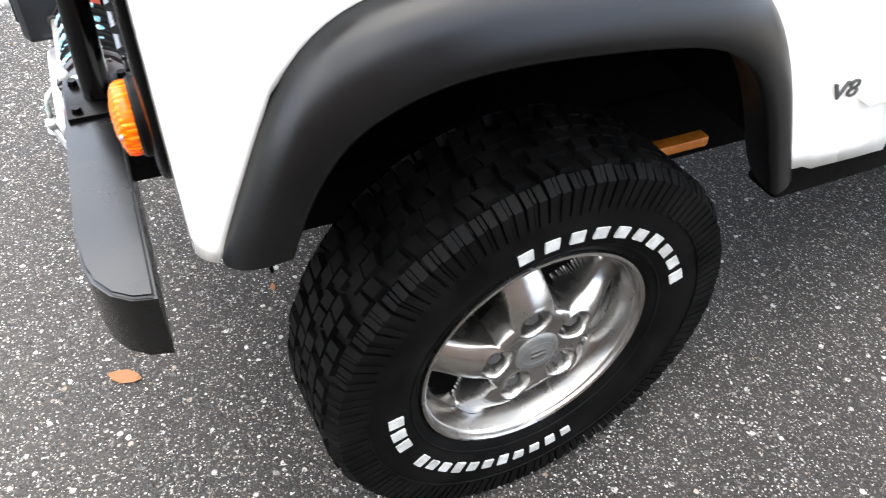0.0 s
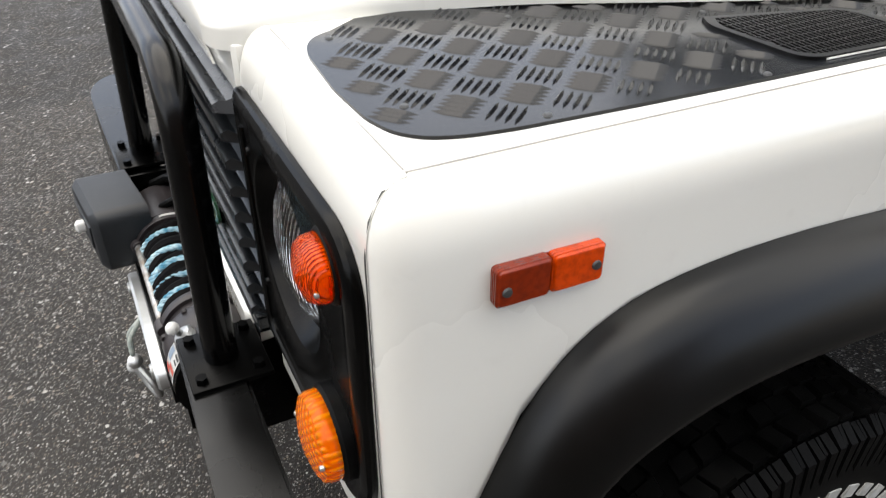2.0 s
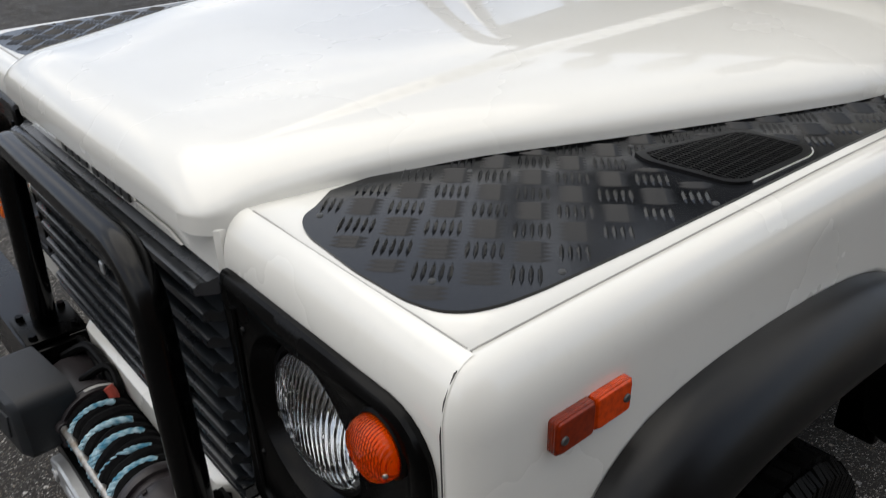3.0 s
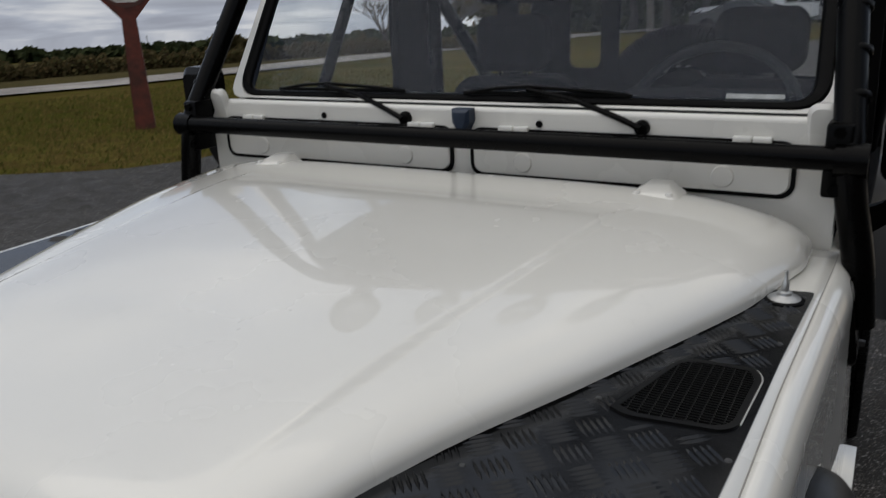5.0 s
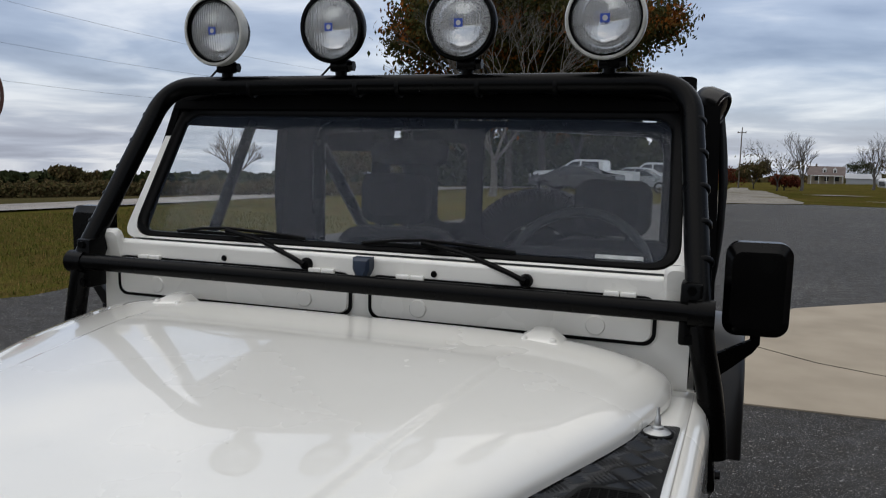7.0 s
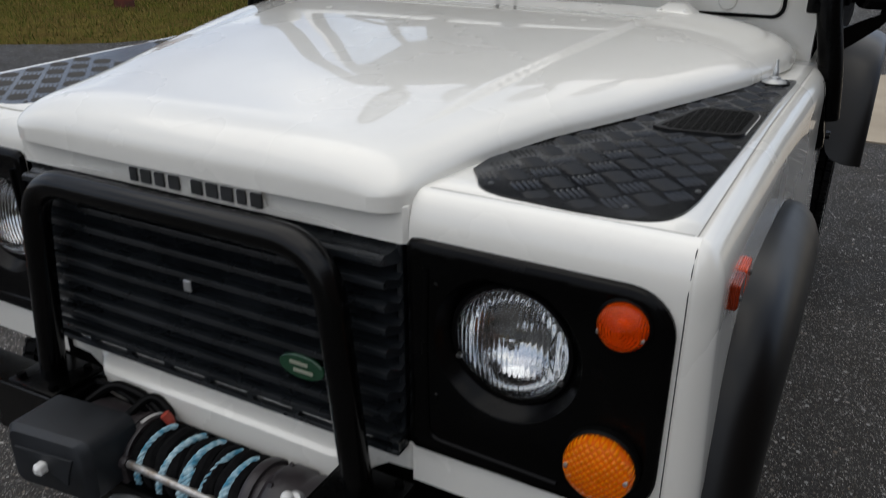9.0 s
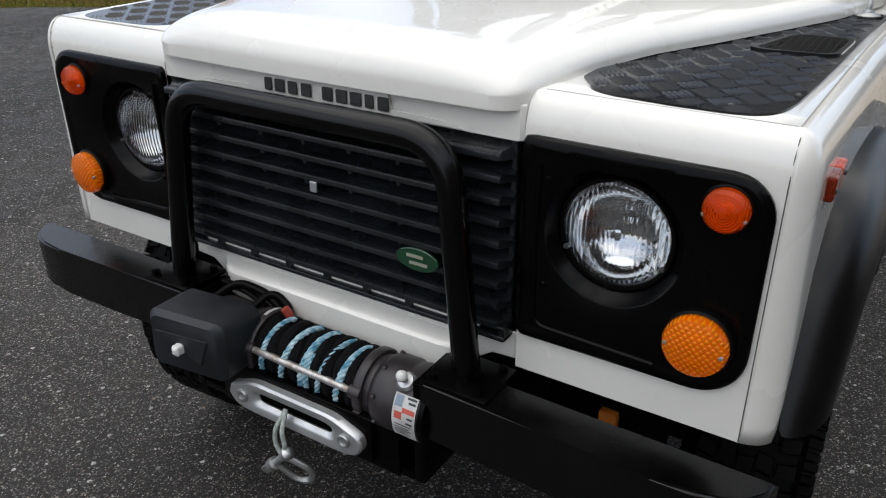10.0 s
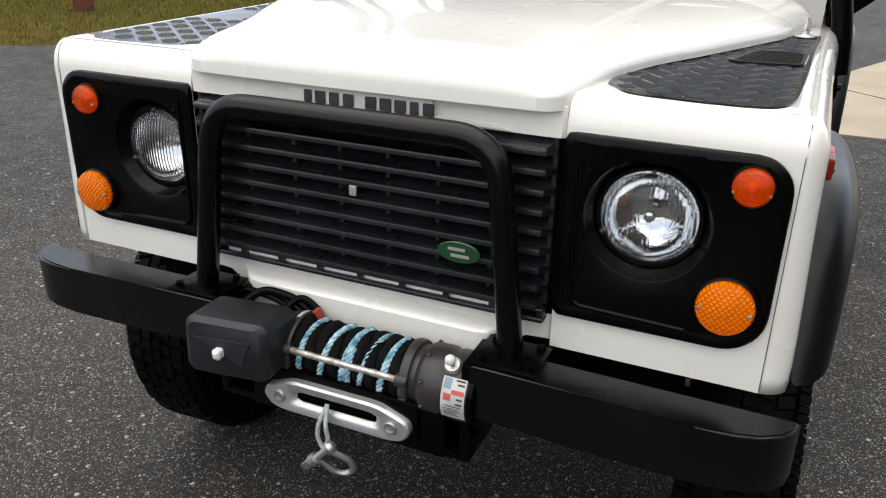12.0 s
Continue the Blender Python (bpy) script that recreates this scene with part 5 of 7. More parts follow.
def chequer(sgn):
    inner = [(interp(y, HOOD_W) - 0.03, y) for y in (0.88, 0.7, 0.5, 0.35, 0.25, 0.19, 0.14, 0.10)]
    inner = [(max(x, 0.43), y) for x, y in inner]
    out = CHQ_OUT + inner
    bm = bmesh.new()
    slab(bm, out, lambda u, v, w: Vector((sgn * u, v, 1.2795 + w)), 0, 0.004, 0)
    pl = part("chequer_plate", bm, PLATE, CAR, "black-coated aluminium chequer plate on the wing top")
    # ridges: five to a group, turned by a quarter from group to group
    verts, faces = [], []
    P = 0.0450
    c, s = math.cos(radians(43)), math.sin(radians(43))

    def inside(x, y):
        hit = False
        n = len(out)
        for i in range(n):
            (x0, y0), (x1, y1) = out[i], out[(i + 1) % n]
            if (y0 > y) != (y1 > y) and x < (x1 - x0) * (y - y0) / (y1 - y0) + x0:
                hit = not hit
        return hit
    for i in range(-45, 46):
        for j in range(-45, 46):
            cx, cy = 0.6 + (i * c - j * s) * P, 0.45 + (i * s + j * c) * P
            if not inside(cx, cy):
                continue
            turn = (i + j) % 2
            for k in range(5):
                off = (k - 2) * P * 0.185
                L, wd = P * 0.46, P * 0.058
                along, across = ((c, s), (-s, c)) if turn else ((-s, c), (c, s))
                mx, my = cx + across[0] * off, cy + across[1] * off
                if not (inside(mx + along[0] * L, my + along[1] * L) and inside(mx - along[0] * L, my - along[1] * L)):
                    continue
                if 0.41 < my < 0.605 and 0.60 + (my - 0.43) * 0.2 < mx < 0.748:
                    continue
                b = len(verts)
                for u, v, z in ((-L, 0, 0), (-L * 0.4, -wd, 0), (L * 0.4, -wd, 0), (L, 0, 0), (L * 0.4, wd, 0), (-L * 0.4, wd, 0), (-L * 0.45, 0, 0.0026), (L * 0.45, 0, 0.0026)):
                    verts.append((sgn * (mx + along[0] * u + across[0] * v), my + along[1] * u + across[1] * v, 1.2833 + z))
                for f in ((0, 1, 6), (1, 2, 7, 6), (2, 3, 7), (3, 4, 7), (4, 5, 6, 7), (5, 0, 6)):
                    faces.append(tuple(b + q for q in f))
    me = bpy.data.meshes.new("tread_relief")
    me.from_pydata(verts, [], faces)
    me.materials.append(PLATE)
    me.update()
    tr = new("tread_relief", me)
    tr.parent = pl
    tagged(tr, "raised five-bar tread", kind="stuff")
    for x, y in ((0.478, 0.055), (0.663, 0.055), (0.731, 0.153), (0.745, 0.38), (0.752, 0.70), (0.50, 0.25), (0.58, 0.45)):
        bm = bmesh.new()
        lathe(bm, [(0, 0.0022), (0.0032, 0.0016), (0.0045, 0)], Matrix.Translation((sgn * x, y, 1.2835)), 8)
        part("screw", bm, DKLETTER, pl)
    # vent with bars
    V = [(0.600, 0.432), (0.622, 0.420), (0.728, 0.432), (0.742, 0.448), (0.748, 0.580), (0.736, 0.604), (0.655, 0.598), (0.640, 0.585)]
    if sgn > 0:
        vc = (sum(p[0] for p in V) / 8, sum(p[1] for p in V) / 8)
        rim = [(p.x, p.y) for p in rounded([Vector((*p, 0)) for p in V] + [Vector((*V[0], 0))], 0.012, 3)[:-1]]
        inn = [(vc[0] + (x - vc[0]) * 0.88, vc[1] + (y - vc[1]) * 0.90) for x, y in rim]
        bm = bmesh.new()
        frame_slab(bm, rim, inn, lambda u, v, w: Vector((sgn * u, v, 1.2833 + w)), 0, 0.0038)
        vent = part("air_intake_grille", bm, FLARE, CAR, "black plastic air intake grille")
        bm = bmesh.new()
        slab(bm, inn, lambda u, v, w: Vector((sgn * u, v, 1.2838 + w)), 0, 0.001)
        part("intake_floor", bm, UNDER, vent)
        xs_of = lambda y: [x for (x, q), (x2, q2) in zip(inn, inn[1:] + inn[:1]) for x in [x + (x2 - x) * (y - q) / (q2 - q)] if (q > y) != (q2 > y)]
        for k in range(26):
            y = 0.437 + k * 0.0062
            hits = sorted(xs_of(y))
            if len(hits) >= 2:
                bm = bmesh.new()
                box(bm, hits[0], hits[-1], y, y + 0.002, 1.284, 1.2870)
                part("grille_bar", bm, FLARE, vent)
        for k in range(10):
            x = 0.618 + k * 0.0135
            ins = [y for y in linspace(0.43, 0.60, 60) if len(xs_of(y)) >= 2 and sorted(xs_of(y))[0] < x < sorted(xs_of(y))[-1]]
            if ins:
                bm = bmesh.new()
                box(bm, x, x + 0.0016, ins[0], ins[-1], 1.284, 1.2866)
                part("grille_rib", bm, FLARE, vent)
        bm = bmesh.new()
        tube(bm, [(sgn * x, y, 1.2845) for x, y in [(vc[0] + (x - vc[0]) * 1.02, vc[1] + (y - vc[1]) * 1.02) for x, y in rim[12:29]]], 0.0012, 5)
        part("sealant_line", bm, LABELW, vent)


for sgn in (1, -1):
    chequer(sgn)
# aerial base
bm = bmesh.new()
lathe(bm, [(0.026, 0), (0.026, 0.003), (0.020, 0.007), (0.012, 0.010), (0.011, 0.014), (0.006, 0.016), (0.0055, 0.03), (0.003, 0.034), (0.0028, 0.048), (0, 0.049)], Matrix.Translation((0.735, 0.872, 1.2835)), 20)
part("aerial_base", bm, STEEL, CAR, "small chrome aerial base in black grommet")
bm = bmesh.new()
lathe(bm, [(0.030, 0), (0.030, 0.002), (0.022, 0.005)], Matrix.Translation((0.735, 0.872, 1.2833)), 20)
part("aerial_grommet", bm, RUBBER, CAR)

# ---- bulkhead, vents, windscreen ----
bm = bmesh.new()
slab(bm, rrect(-0.775, 0.775, 1.20, 1.512, (0.0, 0.0, 0.05, 0.05), 5), XZ(1.178), 0, 0.05)
part("bulkhead", bm, WHITE, CAR, "white bulkhead panel under the windscreen")
for x0, x1 in ((0.025, 0.705), (-0.727, -0.020)):
    bm = bmesh.new()
    o = rrect(x0, x1, 1.369, 1.478, 0.028, 6)
    i = rrect(x0 + 0.008, x1 - 0.008, 1.377, 1.470, 0.022, 6)
    frame_slab(bm, o, i, XZ(1.178), 0.004, -0.005)
    vent = part("vent_flap_seal", bm, RUBBER, CAR, "black rubber seal of the air vent")
    bm = bmesh.new()
    slab(bm, i, XZ(1.178), 0.004, -0.007, 0.003)
    fl = part("vent_flap", bm, WHITE, CAR, "white hinged ventilator flap")
    for hx in (x0 + 0.075, x1 - 0.115):
        for q in (0, 0.036):
            bm = bmesh.new()
            box(bm, hx + q, hx + q + 0.034, 1.162, 1.176, 1.472, 1.485, 0.003)
            part("flap_hinge", bm, WHITE, fl)
    for hx in (x0 + 0.13, x1 - 0.13):
        bm = bmesh.new()
        lathe(bm, [(0.022, 0), (0.020, 0.003), (0, 0.004)], Matrix.Translation((hx, 1.171, 1.405)) @ FACING_FRONT, 20)
        part("flap_button", bm, WHITE, fl)
for x in (0.192, -0.388):
    bm = bmesh.new()
    lathe(bm, [(0.008, 0), (0.007, 0.003), (0, 0.0035)], Matrix.Translation((x, 1.177, 1.490)) @ FACING_FRONT, 12)
    part("grommet", bm, RUBBER, CAR)
bm = bmesh.new()
tube(bm, [(-0.716, 1.190, 1.512), (0.718, 1.190, 1.512)], 0.010, 12)
part("hinge_rail", bm, WHITE, CAR)

# the windscreen leans back: local u across, v up the slope
W0, W1 = Vector((0, 1.258, 1.511)), Vector((0, 1.505, 1.927))
WV = (W1 - W0).normalized()
WN = Vector((0, -WV.z, WV.y))
WH = (W1 - W0).length


def ws(u, v, w):
    return Vector((u, 0, 0)) + W0 + WV * v + WN * w


def trap(b, t, v0, v1, r, n=7):
    """A rounded outline with half-widths b below and t above."""
    c = [(-b, v0), (b, v0), (t, v1), (-t, v1)]
    pts = rounded([Vector((*p, 0)) for p in (c[3:] + c + c[:1])], r, n)
    pts = pts[1:-1]
    return [(p.x, p.y) for p in pts]


o = trap(0.772, 0.742, 0.0, WH, 0.05)
i = trap(0.746, 0.728, 0.006, WH - 0.02, 0.07)
bm = bmesh.new()
frame_slab(bm, o, i, ws, -0.012, 0.016)
wsf = part("windscreen_frame", bm, WHITE, CAR, "white windscreen frame")
bm = bmesh.new()
i2 = trap(0.714, 0.697, 0.026, WH - 0.074, 0.045)
rows = [ring(bm, [ws(u, v, w) for u, v in q]) for q, w in ((i, 0.008), (trap(0.742, 0.724, 0.010, WH - 0.024, 0.07), 0.020), (trap(0.722, 0.706, 0.020, WH - 0.062, 0.055), 0.020), (i2, 0.012), (i2, 0.0), (i, -0.004))]
for a, b in zip(rows, rows[1:] + rows[:1]):
    bridge(bm, a, b)
part("windscreen_seal", bm, RUBBER, CAR, "thick black rubber windscreen seal", 50)
bm = bmesh.new()
slab(bm, trap(0.718, 0.701, 0.022, WH - 0.070, 0.045), ws, 0.005, 0.008)
glass = part("windscreen", bm, SMOKE, CAR, "flat tinted windscreen glass")
glass.visible_shadow = False
bm = bmesh.new()
slab(bm, trap(0.752, 0.748, WH - 0.065, WH + 0.035, 0.01), ws, 0.021, 0.030, 0.004)
part("soft_top_header", bm, CANVAS, CAR, "black canvas flap over the windscreen top")
bm = bmesh.new()
box(bm, -0.765, 0.765, 1.182, 1.278, 1.494, 1.511, 0.004)
part("windscreen_ledge", bm, WHITE, CAR)
# corner brackets
for sx in (0.741, -0.741):
    bm = bmesh.new()
    slab(bm, rrect(-0.026, 0.026, -0.070, 0.030, 0.020, 5), lambda u, v, w: Vector((sx + u, 1.186 + w - v * 0.25, 1.520 + v)), 0, -0.020, 0.008)
    part("windscreen_bracket", bm, WHITE, CAR)
# wipers
for px, tip in ((-0.160, -0.52), (0.400, -0.02)):
    bm = bmesh.new()
    lathe(bm, [(0.016, -0.02), (0.016, 0.012), (0.012, 0.02), (0, 0.022)], Matrix.Translation((px + 0.015, 1.181, 1.492)) @ FACING_FRONT, 14)
    wp = part("wiper", bm, COAT, CAR, "black windscreen wiper")
    bm = bmesh.new()
    tube(bm, [(px + 0.015, 1.160, 1.492), (px - 0.02, 1.166, 1.507), (px - 0.14, 1.205, 1.540), (px - 0.26, 1.234, 1.556)], 0.0065, 10, 0.02)
    part("wiper_arm", bm, COAT, wp)
    bm = bmesh.new()
    tube(bm, [(px - 0.42, 1.246, 1.544), (px - 0.34, 1.244, 1.556), (px - 0.26, 1.241, 1.561), (px - 0.14, 1.247, 1.554), (px - 0.04, 1.252, 1.546)], 0.0042, 8)
    box(bm, px - 0.43, px - 0.03, 1.247, 1.256, 1.540, 1.549, 0.002)
    part("wiper_blade", bm, RUBBER, wp)
bm = bmesh.new()
slab(bm, [(-0.022, 0.024), (-0.022, -0.004), (-0.012, -0.024), (0, -0.032), (0.012, -0.024), (0.022, -0.004), (0.022, 0.024)], lambda u, v, w: Vector((0.016 + u, 1.166 + w, 1.497 + v)), 0.01, -0.024, 0.007)
part("washer_jet_cap", bm, BLUECAP, CAR, "dark blue rubber cap")
bm = bmesh.new()
slab(bm, rrect(0.553, 0.662, 0, 0.014, 0.002, 2), lambda u, v, w: ws(u, 0.034 + v * 0.7, 0.002 + w), -0.002, 0.0)
part("windscreen_sticker", bm, LABELW, CAR)

# ---- outer cage ----
for sgn in (1, -1):
    bm = bmesh.new()
    slab(bm, rrect(-0.050, 0.035, -0.09, 0.075, 0.02, 4), lambda u, v, w: Vector((sgn * (0.812 + w - 0.35 * max(0.0, v)), 1.105 + u, 1.19 + v)), 0, 0.03, 0.006)
    part("cage_foot", bm, COAT, CAR)
    for z in (1.175, 1.13):
        bm = bmesh.new()
        lathe(bm, [(0, 0.01), (0.009, 0.01), (0.010, 0)], Matrix.Translation((sgn * 0.842, 1.105, z)) @ (FACING_LEFT if sgn > 0 else FACING_LEFT @ pose(0, 0, 0, 180, 0, 0)), 6)
        part("bolt", bm, COAT, CAR)
    # clamp where the cross tube meets
    bm = bmesh.new()
    tube(bm, [(sgn * 0.77, 1.106, 1.463), (sgn * 0.822, 1.106, 1.463)], 0.030, 16)
    box(bm, sgn * 0.775 - 0.022, sgn * 0.775 + 0.022, 1.098, 1.16, 1.395, 1.525, 0.006)
    cl = part("tube_clamp", bm, COAT, CAR)
    for z in (1.41, 1.51):
        bm = bmesh.new()
        lathe(bm, [(0, 0.008), (0.010, 0.008), (0.011, 0)], Matrix.Translation((sgn * 0.775, 1.098, z)) @ FACING_FRONT, 6)
        part("bolt", bm, COAT, cl)
bm = bmesh.new()
tube(bm, [(-0.79, 1.100, 1.465), (0.80, 1.100, 1.465)], 0.0215, 18)
part("cage_cross_tube", bm, COAT, CAR, "black cross tube before the windscreen")
HOOP = [(0.838, 1.110, 1.165), (0.826, 1.110, 1.28), (0.800, 1.108, 1.40), (0.790, 1.116, 1.478), (0.738, 1.415, 1.950)]
bm = bmesh.new()
tube(bm, [(-x, y, z) for x, y, z in HOOP] + HOOP[::-1], 0.0265, 20, 0.10, seg=10)
part("cage_hoop", bm, COAT, CAR, "black cage hoop wrapped in tape, carrying the roof lamps")
for x in (-0.45, -0.12, 0.0, 0.22, 0.42):
    bm = bmesh.new()
    lathe(bm, [(0.0272, -0.006), (0.0284, -0.004), (0.0284, 0.004), (0.0272, 0.006)], Matrix.Translation((x, 1.415, 1.945)) @ FACING_LEFT, 18)
    part("tape_wrap", bm, RUBBER, CAR)
for sgn in (1, -1):
    for k in range(5):
        t = 0.12 + k * 0.19
        p = Vector((sgn * (0.793 - 0.046 * t), 1.14 + 0.247 * t, 1.512 + 0.388 * t))
        bm = bmesh.new()
        d = Vector((sgn * -0.058, 0.247, 0.388)).normalized()
        q = d.to_track_quat("Z", "Y").to_matrix().to_4x4()
        lathe(bm, [(0.0262, -0.006), (0.0276, -0.004), (0.0276, 0.004), (0.0262, 0.006)], Matrix.Translation(p) @ q, 18)
        part("tape_wrap", bm, RUBBER, CAR)

# ---- roof lamps ----
for x, covered in ((-0.541, True), (-0.180, False), (0.179, False), (0.539, True)):
    base = Matrix.Translation((x, 1.392, 2.098)) @ pose(0, 0, 0, 4, 0, 0) @ FACING_FRONT
    bm = bmesh.new()
    lathe(bm, [(0, -0.075), (0.035, -0.072), (0.070, -0.045), (0.088, -0.010), (0.093, 0.008), (0.093, 0.022), (0.089, 0.028), (0.081, 0.028), (0.080, 0.012)], base, 44)
    lp = part("roof_lamp", bm, COAT, CAR, "round driving lamp on the cage" + (" under a clear cover" if covered else " in a black shell"))
    bm = bmesh.new()
    lathe(bm, [(0.081, 0.016)] + [(0.081 * math.cos(radians(a)), 0.016 - 0.06 * math.sin(radians(a))) for a in range(10, 90, 10)] + [(0, -0.044)], base, 36)
    part("reflector", bm, REFLECT, lp)
    bm = bmesh.new()
    lathe(bm, [(0.0815, 0.020), (0.074, 0.028), (0.05, 0.034), (0.0, 0.037)], base, 44)
    gl = part("lens", bm, ROOFGLASS, lp)
    gl.visible_shadow = False
    shell(gl, 0.003)
    bm = bmesh.new()
    box(bm, -0.011, 0.011, -0.010, 0.010, 0.0375, 0.0385, 0, 2, base)
    part("maker_plate", bm, BLUE, lp)
    bm = bmesh.new()
    lathe(bm, [(0.0065, 0.0386), (0.0, 0.0392)], base, 16)
    part("maker_dot", bm, LABELW, lp)
    if covered:
        bm = bmesh.new()
        lathe(bm, [(0.095, 0.004), (0.096, 0.030), (0.093, 0.036), (0.0875, 0.037), (0.0865, 0.034), (0.0905, 0.033), (0.092, 0.028), (0.093, 0.004)], base, 44)
        part("cover_rim", bm, worn("clear_plastic_rim", (0.50, 0.50, 0.47), (0.36, 0.36, 0.32), 0.3, 30, 200, 0.1), lp, "cloudy clear plastic cover rim")
    bm = bmesh.new()
    tube(bm, [(x + 0.008, 1.415, 1.968), (x + 0.008, 1.412, 2.012)], 0.016, 12)
    box(bm, x - 0.018, x + 0.034, 1.395, 1.425, 1.985, 2.018, 0.005)
    lathe(bm, [(0.014, -0.005), (0.014, 0.012), (0, 0.013)], Matrix.Translation((x + 0.036, 1.41, 2.0)) @ FACING_LEFT, 6)
    part("bracket", bm, COAT, lp)
    bm = bmesh.new()
    sx = 1 if x > 0 else -1
    tube(bm, [(x, 1.44, 2.03), (x + sx * 0.035, 1.445, 2.01), (x + sx * 0.065, 1.43, 1.972)], 0.003, 6, 0.02)
    part("cable", bm, RUBBER, lp)
# side work lamp by the roof, looking outwards
AIM = Vector((0.80, -0.42, -0.42)).normalized().to_track_quat("Z", "Y").to_matrix().to_4x4()
base = Matrix.Translation((0.792, 1.60, 1.902)) @ AIM @ Matrix.Diagonal((0.78, 1.0, 1, 1))
bm = bmesh.new()
lathe(bm, [(0, -0.062), (0.022, -0.060), (0.038, -0.050), (0.047, -0.030), (0.049, 0.0), (0.049, 0.016), (0.045, 0.020), (0.043, 0.014)], base, 30)
wl = part("work_lamp", bm, SATIN, CAR, "small dark work lamp at the roof corner")
bm = bmesh.new()
lathe(bm, [(0.0435, 0.014), (0.0440, 0.021), (0.0405, 0.022), (0.0395, 0.015)], base, 30)
part("rim", bm, CHROME, wl, "thin chrome rim")
bm = bmesh.new()
lathe(bm, [(0.040, 0.016), (0.025, 0.020), (0, 0.021)], base, 30)
part("lens", bm, MATTE, wl)
bm = bmesh.new()
box(bm, 0.735, 0.79, 1.58, 1.63, 1.855, 1.885, 0.006)
part("bracket", bm, COAT, wl)

# ---- door mirrors ----
for sgn in (1, -1):
    bm = bmesh.new()
    slab(bm, rrect(0.838, 0.975, 1.392, 1.598, 0.030, 6), lambda u, v, w: Vector((sgn * u, 1.30 - w + 0.1 * (u - 0.85), v)), 0, 0.055, 0.016)
    mr = part("door_mirror", bm, MATTE, CAR, "large black plastic door mirror")
    bm = bmesh.new()
    slab(bm, rrect(0.846, 0.967, 1.400, 1.590, 0.024, 6), lambda u, v, w: Vector((sgn * u, 1.302 + w + 0.1 * (u - 0.85), v)), 0, 0.003)
    part("mirror_glass", bm, CHROME, mr)
    bm = bmesh.new()
    arm = [(0.80, 1.272), (0.857, 1.313), (0.905, 1.352), (0.920, 1.372), (0.920, 1.412), (0.906, 1.412), (0.903, 1.382), (0.833, 1.350), (0.80, 1.345)]
    slab(bm, arm, lambda u, v, w: Vector((sgn * u, 1.235 + w + 0.35 * (u - 0.80), v)), 0, 0.024, 0.004)
    box(bm, sgn * 0.80 - 0.012, sgn * 0.80 + 0.012, 1.20, 1.26, 1.22, 1.33, 0.005)
    part("mirror_arm", bm, COAT, mr)

